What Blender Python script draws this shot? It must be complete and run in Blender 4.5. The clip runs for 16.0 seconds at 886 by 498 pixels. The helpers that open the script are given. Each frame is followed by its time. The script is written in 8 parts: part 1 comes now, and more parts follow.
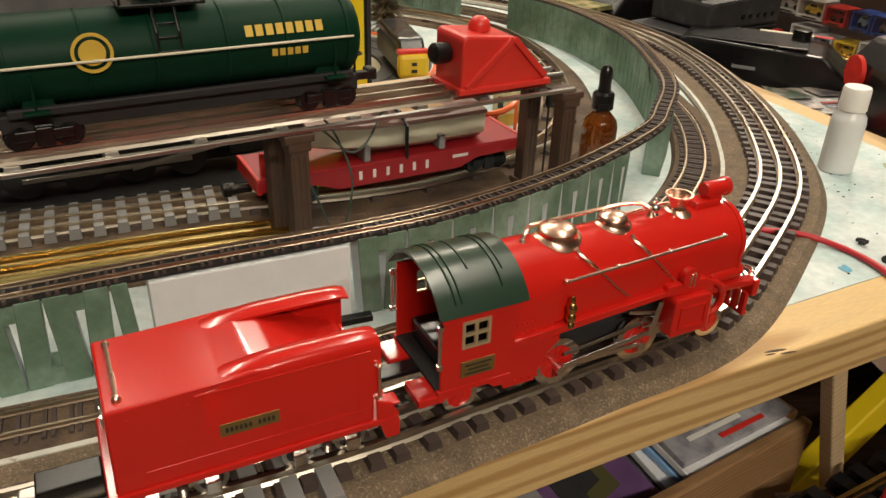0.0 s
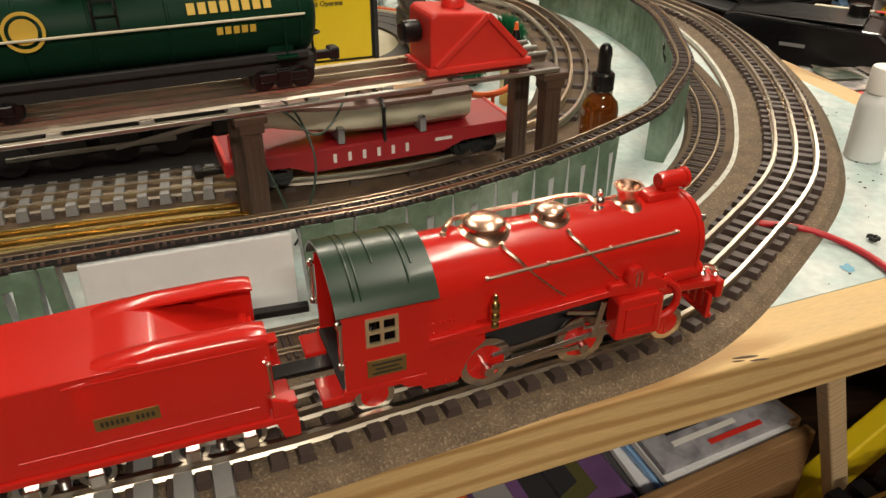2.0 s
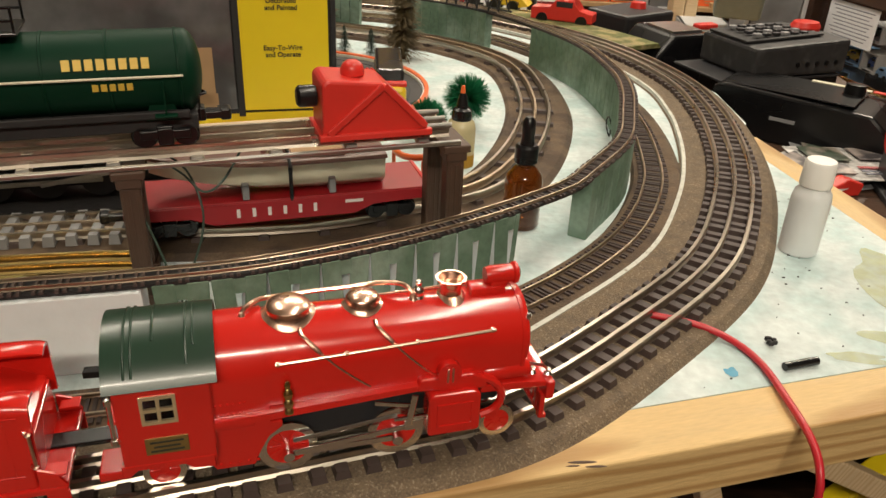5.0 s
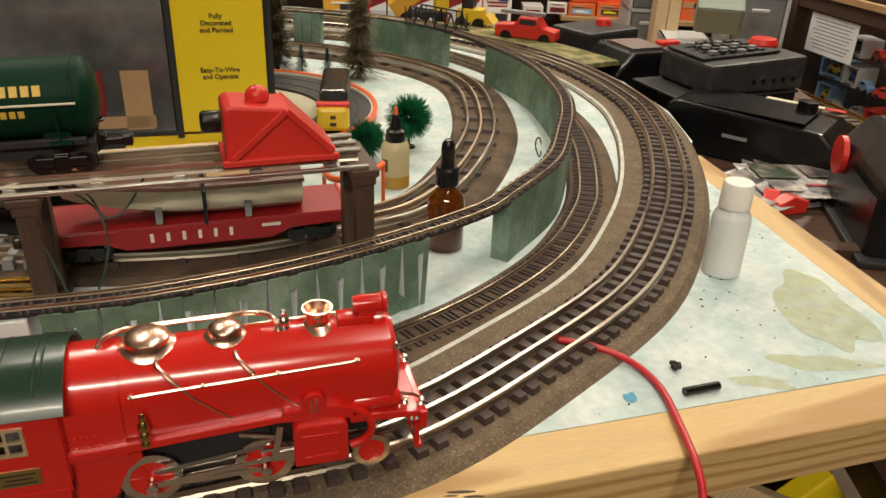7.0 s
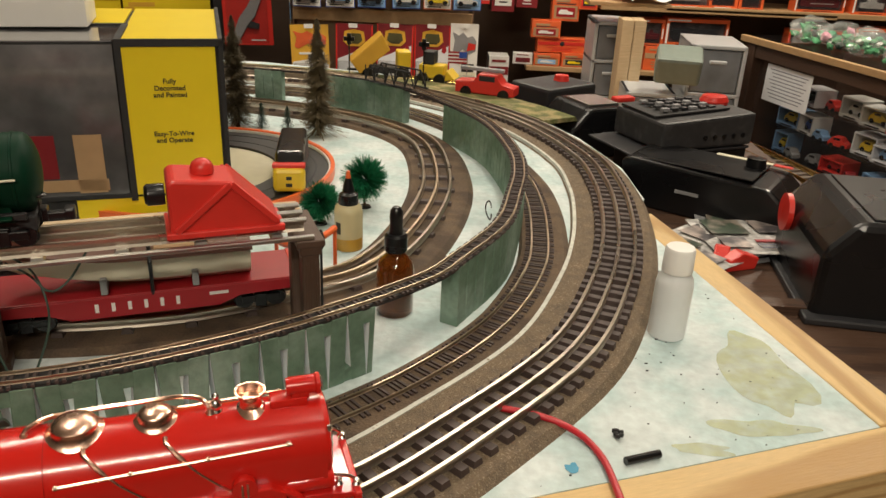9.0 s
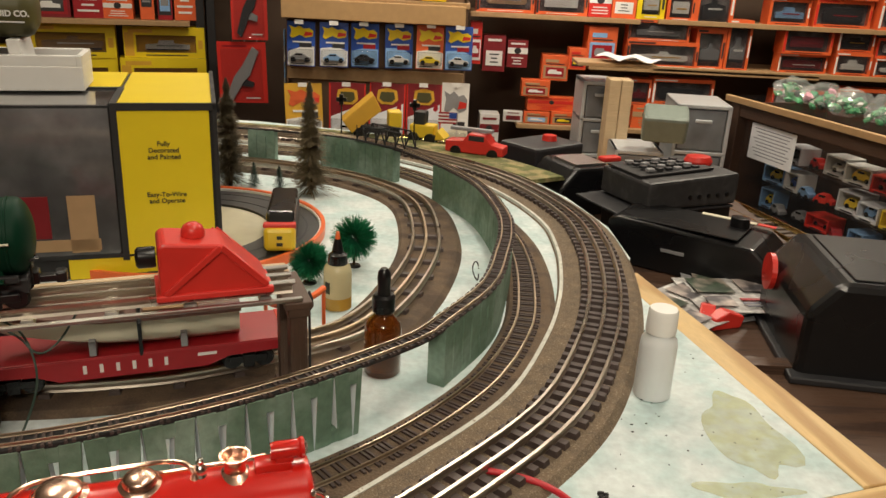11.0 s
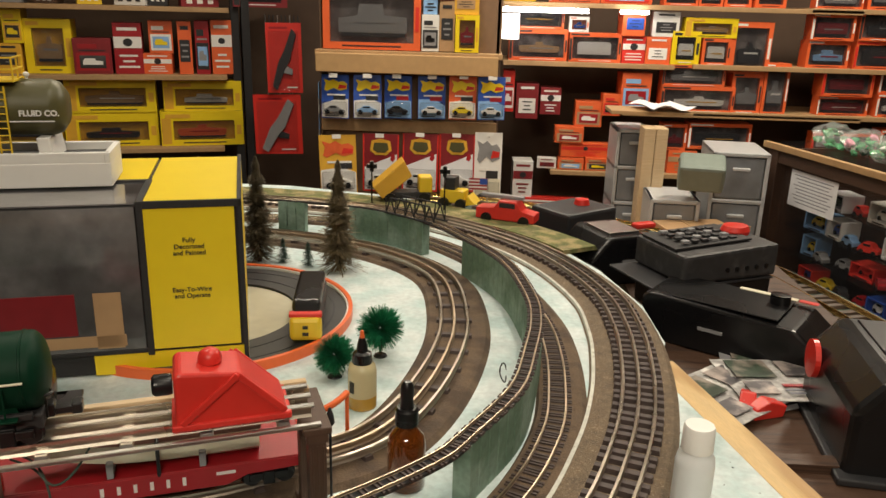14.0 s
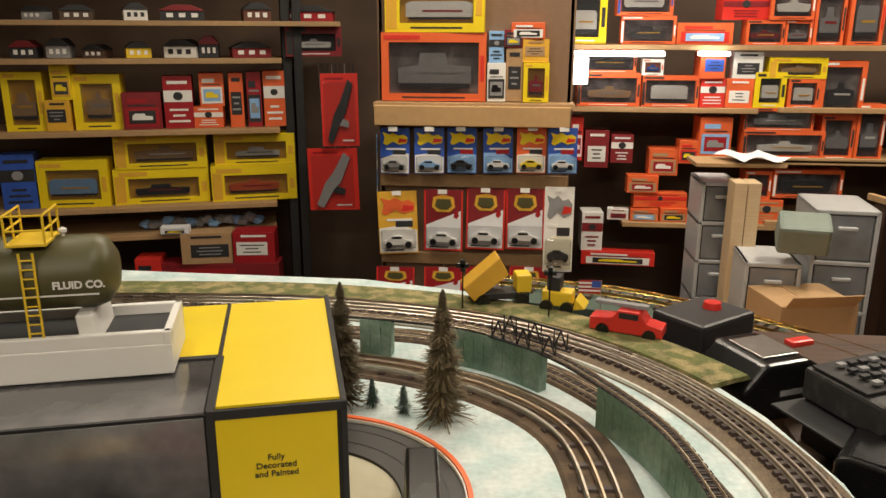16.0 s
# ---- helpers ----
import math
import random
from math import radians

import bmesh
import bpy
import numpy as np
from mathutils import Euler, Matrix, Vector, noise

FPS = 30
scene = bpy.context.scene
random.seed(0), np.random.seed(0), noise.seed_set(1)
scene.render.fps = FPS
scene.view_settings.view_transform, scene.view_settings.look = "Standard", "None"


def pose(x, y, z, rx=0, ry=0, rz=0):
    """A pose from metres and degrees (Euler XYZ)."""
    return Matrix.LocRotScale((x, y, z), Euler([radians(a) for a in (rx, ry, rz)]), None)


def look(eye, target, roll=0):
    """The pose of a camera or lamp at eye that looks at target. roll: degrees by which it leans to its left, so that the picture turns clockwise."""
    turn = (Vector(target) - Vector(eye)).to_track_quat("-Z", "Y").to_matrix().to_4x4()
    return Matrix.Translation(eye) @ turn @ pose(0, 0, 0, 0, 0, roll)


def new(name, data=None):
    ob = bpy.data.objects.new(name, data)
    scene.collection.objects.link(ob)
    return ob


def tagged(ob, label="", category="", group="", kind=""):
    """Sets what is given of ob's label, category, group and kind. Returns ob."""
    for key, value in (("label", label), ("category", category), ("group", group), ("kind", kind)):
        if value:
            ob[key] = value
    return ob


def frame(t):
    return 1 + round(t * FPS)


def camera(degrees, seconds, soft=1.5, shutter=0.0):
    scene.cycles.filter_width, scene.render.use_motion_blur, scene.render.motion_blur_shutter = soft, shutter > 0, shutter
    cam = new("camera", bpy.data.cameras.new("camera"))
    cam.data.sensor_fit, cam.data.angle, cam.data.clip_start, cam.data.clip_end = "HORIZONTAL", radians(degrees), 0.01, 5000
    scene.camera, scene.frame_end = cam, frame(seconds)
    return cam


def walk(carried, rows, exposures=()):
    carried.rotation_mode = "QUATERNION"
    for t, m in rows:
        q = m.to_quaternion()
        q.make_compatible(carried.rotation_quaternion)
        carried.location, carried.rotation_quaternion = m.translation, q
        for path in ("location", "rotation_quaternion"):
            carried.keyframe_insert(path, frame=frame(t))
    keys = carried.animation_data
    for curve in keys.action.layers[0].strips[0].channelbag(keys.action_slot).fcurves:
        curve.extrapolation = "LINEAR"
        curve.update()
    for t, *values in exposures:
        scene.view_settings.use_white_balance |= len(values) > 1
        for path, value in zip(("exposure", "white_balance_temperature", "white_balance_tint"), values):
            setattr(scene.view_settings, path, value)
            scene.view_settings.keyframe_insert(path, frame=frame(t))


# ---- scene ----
cam = camera(59.2, 16.0)
PATH = [
    (0, (0.115, 0.144, 0.269), (0.386, 1.878, -0.69), 2.0),
    (0.5, (0.12, 0.149, 0.269), (0.335, 1.871, -0.726), 1.6),
    (1, (0.142, 0.15, 0.263), (0.328, 1.881, -0.722), 1.0),
    (1.5, (0.163, 0.153, 0.264), (0.3, 1.88, -0.735), 0.7),
    (2, (0.191, 0.16, 0.265), (0.269, 1.884, -0.745), 0.2),
    (2.5, (0.219, 0.163, 0.262), (0.266, 1.889, -0.746), 0.0),
    (3, (0.241, 0.166, 0.267), (0.282, 1.886, -0.752), -0.1),
    (3.5, (0.258, 0.168, 0.27), (0.267, 1.886, -0.754), 0.5),
    (4, (0.277, 0.171, 0.284), (0.248, 1.932, -0.663), 1.7),
    (4.2, (0.282, 0.172, 0.284), (0.247, 1.94, -0.65), 2.3),
    (6.3, (0.349, 0.192, 0.29), (0.271, 1.956, -0.649), 2.2),
    (6.5, (0.357, 0.193, 0.291), (0.28, 1.961, -0.64), 2.0),
    (7, (0.367, 0.187, 0.294), (0.306, 1.968, -0.613), 2.3),
    (7.5, (0.374, 0.187, 0.294), (0.329, 1.977, -0.596), 2.5),
    (8, (0.378, 0.192, 0.297), (0.348, 1.99, -0.578), 2.7),
    (8.5, (0.383, 0.193, 0.303), (0.365, 2.0, -0.553), 2.5),
    (9, (0.386, 0.191, 0.314), (0.387, 2.021, -0.493), 2.7),
    (9.5, (0.389, 0.186, 0.321), (0.403, 2.037, -0.436), 2.6),
    (9.7, (0.39, 0.183, 0.32), (0.407, 2.045, -0.411), 2.7),
    (12, (0.39, 0.19, 0.326), (0.401, 2.073, -0.348), 3.0),
    (12.5, (0.389, 0.196, 0.325), (0.394, 2.078, -0.35), 2.8),
    (13, (0.39, 0.194, 0.334), (0.39, 2.08, -0.333), 3.0),
    (13.5, (0.396, 0.202, 0.36), (0.375, 2.106, -0.251), 1.5),
    (14, (0.397, 0.22, 0.376), (0.314, 2.126, -0.223), 1.6),
    (14.5, (0.381, 0.269, 0.398), (0.32, 2.173, -0.214), 0.2),
    (15, (0.322, 0.321, 0.416), (0.282, 2.236, -0.158), -0.2),
    (15.5, (0.295, 0.389, 0.428), (0.283, 2.311, -0.125), 0.5),
    (16, (0.281, 0.458, 0.446), (0.093, 2.375, -0.093), 0.2),
]
walk(cam, [(t, look(eye, target, roll)) for t, eye, target, roll in PATH], [(0.0, -0.05), (4.2, -0.05), (7.0, -0.14), (9.0, -0.26), (13.5, -0.24), (16.0, -0.22)])

# world and lamps: a shop room lit by ceiling fluorescents
world = bpy.data.worlds.new("room_air")
scene.world = world
world.use_nodes = True
world.node_tree.nodes["Background"].inputs[0].default_value = (1.0, 0.93, 0.82, 1)
world.node_tree.nodes["Background"].inputs[1].default_value = 0.25


# ---- materials ----
def mat(name, color, rough=0.5, metal=0.0, vary=0.12, scale=60.0, bump=0.0, coat=0.0, spec=0.5, trans=0.0, alpha=1.0,
        second=None, mix_scale=None, mix_lo=0.45, mix_hi=0.6, island=0.0, emit=0.0, stretch=(1, 1, 1)):
    m = bpy.data.materials.new(name)
    m.use_nodes = True
    nt = m.node_tree
    n, l = nt.nodes, nt.links
    b = n["Principled BSDF"]
    b.inputs["Roughness"].default_value = rough
    b.inputs["Metallic"].default_value = metal
    b.inputs["Coat Weight"].default_value = coat
    b.inputs["Coat Roughness"].default_value = 0.08
    b.inputs["Specular IOR Level"].default_value = spec
    b.inputs["Transmission Weight"].default_value = trans
    b.inputs["Alpha"].default_value = alpha
    tc = n.new("ShaderNodeTexCoord")
    mp = n.new("ShaderNodeMapping")
    mp.inputs["Scale"].default_value = stretch
    l.new(tc.outputs["Object"], mp.inputs[0])
    t1 = n.new("ShaderNodeTexNoise")
    t1.inputs["Scale"].default_value, t1.inputs["Detail"].default_value = scale, 6.0
    t2 = n.new("ShaderNodeTexNoise")
    t2.inputs["Scale"].default_value, t2.inputs["Detail"].default_value = scale / 9.0, 3.0
    l.new(mp.outputs[0], t1.inputs[0])
    l.new(mp.outputs[0], t2.inputs[0])
    add = n.new("ShaderNodeMath")
    add.operation = "ADD"
    l.new(t1.outputs[0], add.inputs[0])
    l.new(t2.outputs[0], add.inputs[1])
    mr = n.new("ShaderNodeMapRange")
    mr.inputs["From Min"].default_value, mr.inputs["From Max"].default_value = 0.6, 1.4
    mr.inputs["To Min"].default_value, mr.inputs["To Max"].default_value = 1 - vary, 1 + vary
    l.new(add.outputs[0], mr.inputs[0])
    base = n.new("ShaderNodeRGB")
    base.outputs[0].default_value = (*color, 1)
    src = base.outputs[0]
    if second:
        t3 = n.new("ShaderNodeTexNoise")
        t3.inputs["Scale"].default_value, t3.inputs["Detail"].default_value = mix_scale or scale / 4, 5.0
        l.new(mp.outputs[0], t3.inputs[0])
        r3 = n.new("ShaderNodeMapRange")
        r3.inputs["From Min"].default_value, r3.inputs["From Max"].default_value = mix_lo, mix_hi
        l.new(t3.outputs[0], r3.inputs[0])
        mx = n.new("ShaderNodeMix")
        mx.data_type = "RGBA"
        mx.inputs[7].default_value = (*second, 1)
        l.new(r3.outputs[0], mx.inputs[0])
        l.new(src, mx.inputs[6])
        src = mx.outputs[2]
    mul = n.new("ShaderNodeMix")
    mul.data_type, mul.blend_type = "RGBA", "MULTIPLY"
    mul.inputs[0].default_value = 1.0
    l.new(src, mul.inputs[6])
    l.new(mr.outputs[0], mul.inputs[7])
    src = mul.outputs[2]
    if island:
        oi = n.new("ShaderNodeObjectInfo")
        ge = n.new("ShaderNodeNewGeometry")
        ad = n.new("ShaderNodeMath")
        ad.operation = "ADD"
        l.new(oi.outputs["Random"], ad.inputs[0])
        l.new(ge.outputs["Random Per Island"], ad.inputs[1])
        r4 = n.new("ShaderNodeMapRange")
        r4.inputs["From Max"].default_value = 2.0
        r4.inputs["To Min"].default_value, r4.inputs["To Max"].default_value = 1 - island, 1 + island
        l.new(ad.outputs[0], r4.inputs[0])
        m2 = n.new("ShaderNodeMix")
        m2.data_type, m2.blend_type = "RGBA", "MULTIPLY"
        m2.inputs[0].default_value = 1.0
        l.new(src, m2.inputs[6])
        l.new(r4.outputs[0], m2.inputs[7])
        src = m2.outputs[2]
    l.new(src, b.inputs["Base Color"])
    rr = n.new("ShaderNodeMapRange")
    rr.inputs["From Min"].default_value, rr.inputs["From Max"].default_value = 0.3, 0.7
    rr.inputs["To Min"].default_value, rr.inputs["To Max"].default_value = max(0.02, rough * 0.85), min(1, rough * 1.15)
    l.new(t2.outputs[0], rr.inputs[0])
    l.new(rr.outputs[0], b.inputs["Roughness"])
    if bump:
        bp = n.new("ShaderNodeBump")
        bp.inputs["Strength"].default_value, bp.inputs["Distance"].default_value = 1.0, bump
        l.new(t1.outputs[0], bp.inputs["Height"])
        l.new(bp.outputs[0], b.inputs["Normal"])
    if emit:
        b.inputs["Emission Color"].default_value = (1, 0.95, 0.86, 1)
        b.inputs["Emission Strength"].default_value = emit
    return m


def grain_wood(name, light, dark, scale=14.0, along=(1, 9, 9), rough=0.55):
    m = mat(name, light, rough, 0, 0.12, 120, 0.0004, stretch=along)
    nt = m.node_tree
    n, l = nt.nodes, nt.links
    b = n["Principled BSDF"]
    old = b.inputs["Base Color"].links[0].from_socket
    tc = n.new("ShaderNodeTexCoord")
    mp = n.new("ShaderNodeMapping")
    mp.inputs["Scale"].default_value = along
    l.new(tc.outputs["Object"], mp.inputs[0])
    w = n.new("ShaderNodeTexWave")
    w.bands_direction = "Z"
    w.inputs["Scale"].default_value, w.inputs["Distortion"].default_value = scale, 9.0
    w.inputs["Detail"].default_value, w.inputs["Detail Scale"].default_value = 3.0, 0.9
    l.new(mp.outputs[0], w.inputs[0])
    r = n.new("ShaderNodeMapRange")
    r.inputs["From Min"].default_value, r.inputs["From Max"].default_value = 0.45, 0.95
    r.inputs["To Max"].default_value = 0.75
    l.new(w.outputs[1], r.inputs[0])
    mx = n.new("ShaderNodeMix")
    mx.data_type = "RGBA"
    mx.inputs[7].default_value = (*dark, 1)
    l.new(r.outputs[0], mx.inputs[0])
    l.new(old, mx.inputs[6])
    l.new(mx.outputs[2], b.inputs["Base Color"])
    return m


RED = mat("red_enamel", (0.60, 0.016, 0.010), 0.22, 0, 0.05, 40, 0, coat=0.5)
RED_PLASTIC = mat("red_plastic", (0.66, 0.035, 0.025), 0.35, 0, 0.08, 50)
DARK_RED = mat("dark_red_plastic", (0.34, 0.012, 0.018), 0.4, 0, 0.12, 50)
GREEN_ENAMEL = mat("green_enamel", (0.014, 0.040, 0.024), 0.32, 0, 0.08, 40, 0, coat=0.15)
TANK_GREEN = mat("tank_green", (0.003, 0.030, 0.015), 0.5, 0, 0.15, 30, 0, spec=0.12)
COPPER = mat("polished_copper", (0.93, 0.62, 0.48), 0.27, 1.0, 0.06, 80)
NICKEL = mat("nickel", (0.80, 0.77, 0.72), 0.2, 1.0, 0.06, 90)
BRASS = mat("brass", (0.72, 0.52, 0.20), 0.22, 1.0, 0.1, 90)
PALE_BRASS = mat("pale_brass", (0.80, 0.66, 0.42), 0.35, 0.7, 0.1, 90)
BRASS_PLATE = mat("brass_plate", (0.40, 0.28, 0.10), 0.4, 0.8, 0.15, 120)
RAIL = mat("rail_steel", (0.56, 0.50, 0.42), 0.30, 1.0, 0.2, 70)
RAIL_DULL = mat("rail_weathered", (0.52, 0.42, 0.31), 0.35, 1.0, 0.25, 60)
TIE = mat("tie_brown_plastic", (0.055, 0.038, 0.034), 0.55, 0, 0.2, 90, island=0.25)
TIE_GREY = mat("tie_grey", (0.235, 0.235, 0.235), 0.55, 0, 0.15, 90, island=0.15)
BALLAST = mat("cork_roadbed", (0.165, 0.120, 0.078), 0.95, 0, 0.45, 900, 0.0012, second=(0.30, 0.24, 0.17), mix_scale=700, mix_lo=0.55, mix_hi=0.68)
BED_BROWN = mat("brown_roadbed", (0.13, 0.088, 0.055), 0.95, 0, 0.35, 500, 0.0008, second=(0.075, 0.05, 0.034), mix_scale=30)
SNOW = mat("painted_table", (0.47, 0.60, 0.60), 0.7, 0, 0.20, 130, 0.0010, second=(0.64, 0.71, 0.71), mix_scale=22, mix_lo=0.38, mix_hi=0.60)
WHITE_FOAM = mat("white_foam", (0.78, 0.84, 0.86), 0.75, 0, 0.06, 70, 0.0005)
LINE_PAINT = mat("worn_line_paint", (0.60, 0.60, 0.54), 0.8, 0, 0.25, 120, 0.0006, second=(0.26, 0.21, 0.15), mix_scale=260, mix_lo=0.60, mix_hi=0.72)
FOAM = mat("green_foam", (0.135, 0.225, 0.160), 0.75, 0, 0.28, 160, 0.0008, second=(0.23, 0.33, 0.265), mix_scale=18)
PINE = grain_wood("pine_board", (0.66, 0.46, 0.21), (0.40, 0.22, 0.075), 5, (0.8, 5, 6))
for node_ in PINE.node_tree.nodes:
    if node_.bl_idname == "ShaderNodeTexWave":
        node_.inputs["Distortion"].default_value, node_.inputs["Detail Scale"].default_value = 15.0, 0.45
PINE_PALE = grain_wood("pale_pine", (0.62, 0.47, 0.29), (0.5, 0.34, 0.18), 8)
PLANK_BROWN = grain_wood("brown_plank", (0.36, 0.21, 0.10), (0.22, 0.115, 0.05), 9)
DARK_WOOD = grain_wood("dark_wood", (0.075, 0.038, 0.022), (0.03, 0.014, 0.009), 8)
SHELF_WOOD = mat("shelf_wood", (0.40, 0.25, 0.12), 0.6, 0, 0.15, 60)
BROWN_POST = mat("brown_plastic_post", (0.085, 0.048, 0.032), 0.55, 0, 0.2, 80, 0.0004)
BLACK = mat("black_plastic", (0.007, 0.007, 0.008), 0.28, 0, 0.2, 60)
BLACK_MATT = mat("black_rough", (0.018, 0.017, 0.018), 0.65, 0, 0.25, 200, 0.0004)
CHARCOAL = mat("charcoal", (0.024, 0.024, 0.027), 0.5, 0, 0.15, 90)
YELLOW = mat("yellow_card", (0.83, 0.62, 0.012), 0.42, 0, 0.04, 30)
YELLOW_PAINT = mat("yellow_plastic", (0.80, 0.55, 0.03), 0.4, 0, 0.08, 60)
ORANGE = mat("orange_card", (0.75, 0.13, 0.035), 0.45, 0, 0.08, 30)
ORANGE_PLASTIC = mat("orange_plastic", (0.85, 0.16, 0.04), 0.35, 0, 0.05, 30)
GOLD_CARD = mat("golden_card", (0.72, 0.40, 0.04), 0.45, 0, 0.1, 30)
WHITE = mat("white_card", (0.78, 0.77, 0.74), 0.5, 0, 0.05, 40)
CREAM = mat("cream_plastic", (0.74, 0.70, 0.54), 0.4, 0, 0.06, 60)
BOAT_BROWN = mat("brown_boat_deck", (0.14, 0.055, 0.035), 0.4, 0, 0.15, 60)
GREY = mat("grey_plastic", (0.26, 0.26, 0.27), 0.5, 0, 0.12, 60)
STEEL = mat("bare_steel", (0.45, 0.44, 0.42), 0.35, 1.0, 0.15, 90)
BLUE = mat("blue_card", (0.03, 0.09, 0.42), 0.4, 0, 0.25, 30)
SKY_CARD = mat("pale_blue_card", (0.25, 0.45, 0.75), 0.4, 0, 0.2, 40)
MAROON = mat("maroon_card", (0.22, 0.015, 0.02), 0.45, 0, 0.15, 40)
OLIVE = mat("olive_plastic", (0.085, 0.078, 0.028), 0.45, 0, 0.12, 40)
AMBER = mat("amber_glass", (0.20, 0.05, 0.006), 0.06, 0, 0.05, 30, trans=0.55, coat=0.3)
CLEAR = mat("clear_plastic", (0.92, 0.93, 0.92), 0.12, 0, 0.02, 30, trans=1.0)
MILKY = mat("milky_plastic", (0.86, 0.89, 0.90), 0.3, 0, 0.03, 40, trans=0.12)
WHITE_CAP = mat("white_cap", (0.88, 0.87, 0.84), 0.4, 0, 0.03, 60)
OIL = mat("yellow_oil", (0.75, 0.45, 0.08), 0.12, 0, 0.05, 40, trans=0.4)
PALE_OIL = mat("pale_bottle", (0.74, 0.66, 0.40), 0.25, 0, 0.06, 40, trans=0.3)
# pale grey clouds in the colour stand for the room reflected in film
WINDOW_SHEEN = mat("dark_window_painted_sheen", (0.085, 0.083, 0.085), 0.14, 0, 0.5, 25, bump=0.0012, coat=1.0, second=(0.30, 0.29, 0.30), mix_scale=7, mix_lo=0.40, mix_hi=0.75)
WIRE_RED = mat("red_wire", (0.50, 0.018, 0.03), 0.35, 0, 0.05, 60)
WIRE_DARK = mat("dark_green_wire", (0.03, 0.055, 0.04), 0.5, 0, 0.1, 60)
ROAD = mat("slot_track", (0.032, 0.030, 0.030), 0.5, 0, 0.2, 60)
PAPER = mat("paper", (0.74, 0.75, 0.78), 0.7, 0, 0.05, 60)
INK = mat("grey_ink", (0.22, 0.22, 0.26), 0.7)
BLACK_INK = mat("black_ink", (0.03, 0.03, 0.02), 0.6)
GOLD_INK = mat("gold_ink", (0.70, 0.48, 0.07), 0.5)
WHITE_INK = mat("white_ink", (0.80, 0.72, 0.70), 0.5)
NEEDLE = mat("brown_needles", (0.13, 0.10, 0.055), 0.8, 0, 0.4, 300, island=0.4)
PINE_GREEN = mat("dark_green_needles", (0.022, 0.055, 0.038), 0.8, 0, 0.4, 300, island=0.4)
BUSH_GREEN = mat("bright_green_bristle", (0.012, 0.20, 0.085), 0.6, 0, 0.3, 300, island=0.4)
BARK = mat("bark", (0.05, 0.035, 0.02), 0.9, 0, 0.3, 200)
CARDBOARD = mat("cardboard", (0.42, 0.26, 0.13), 0.75, 0, 0.1, 60)
STAIN = mat("yellow_stain", (0.58, 0.60, 0.36), 0.7, 0, 0.25, 90, 0.0006, alpha=0.55, second=(0.62, 0.66, 0.52), mix_scale=60, mix_lo=0.42, mix_hi=0.6)
TEAL_SPOT = mat("blue_paint_spot", (0.06, 0.32, 0.50), 0.5, 0, 0.2, 200)


PURPLE = mat("purple_print", (0.12, 0.06, 0.16), 0.3, 0, 0.5, 40)


# ---- mesh helpers ----
def finish(bm, name, material, smooth=False):
    me = bpy.data.meshes.new(name)
    bmesh.ops.recalc_face_normals(bm, faces=bm.faces)
    bm.to_mesh(me)
    bm.free()
    mats = material if isinstance(material, (list, tuple)) else [material]
    for m in mats:
        me.materials.append(m)
    if smooth:
        me.polygons.foreach_set("use_smooth", [True] * len(me.polygons))
        me.set_sharp_from_angle(angle=radians(38))
    return me


def part(name, bm, material, parent=None, label="", smooth=False, at=None):
    ob = new(name, finish(bm, name, material, smooth))
    if at is not None:
        ob.matrix_basis = at
    if parent is not None:
        ob.parent = parent
    if label:
        tagged(ob, label)
    return ob


def empty(name, m, label, category, group="", kind=""):
    ob = new(name)
    ob.empty_display_size = 0.02
    ob.matrix_basis = m
    return tagged(ob, label, category, group, kind)


def add_box(bm, cx, cy, cz, sx, sy, sz, bev=0.0, m=None):
    """A box about its centre, with bevelled edges."""
    r = bmesh.ops.create_cube(bm, size=1.0)
    vs = r["verts"]
    bmesh.ops.scale(bm, vec=(sx, sy, sz), verts=vs)
    bmesh.ops.translate(bm, vec=(cx, cy, cz), verts=vs)
    if bev:
        es = list({e for v in vs for e in v.link_edges})
        g = bmesh.ops.bevel(bm, geom=es, offset=bev, segments=2, affect="EDGES", profile=0.5)
        vs = list({v for f in g["faces"] for v in f.verts} | {v for v in vs if v.is_valid})
    if m is not None:
        bmesh.ops.transform(bm, matrix=m, verts=vs)
    return vs


def box(sx, sy, sz, bev=0.0, c=(0, 0, 0), m=None):
    bm = bmesh.new()
    add_box(bm, *c, sx, sy, sz, bev, m)
    return bm


def add_lathe(bm, prof, seg=24, m=None):
    """Turns (radius, height) pairs about z."""
    rings = []
    for r, z in prof:
        if r < 1e-5:
            rings.append([bm.verts.new((0, 0, z))])
        else:
            rings.append([bm.verts.new((r * math.cos(2 * math.pi * k / seg), r * math.sin(2 * math.pi * k / seg), z)) for k in range(seg)])
    for a, b in zip(rings, rings[1:]):
        for k in range(seg):
            k2 = (k + 1) % seg
            q = [a[k % len(a)], a[k2 % len(a)], b[k2 % len(b)], b[k % len(b)]]
            q = list(dict.fromkeys(q))
            if len(q) > 2:
                bm.faces.new(q)
    for ring, flip in ((rings[0], True), (rings[-1], False)):
        if len(ring) > 2 and prof[0] != prof[-1]:
            bm.faces.new(ring[::-1] if flip else ring)
    vs = [v for r in rings for v in r]
    if m is not None:
        bmesh.ops.transform(bm, matrix=m, verts=vs)
    return vs


def lathe(prof, seg=24, m=None):
    bm = bmesh.new()
    add_lathe(bm, prof, seg, m)
    return bm


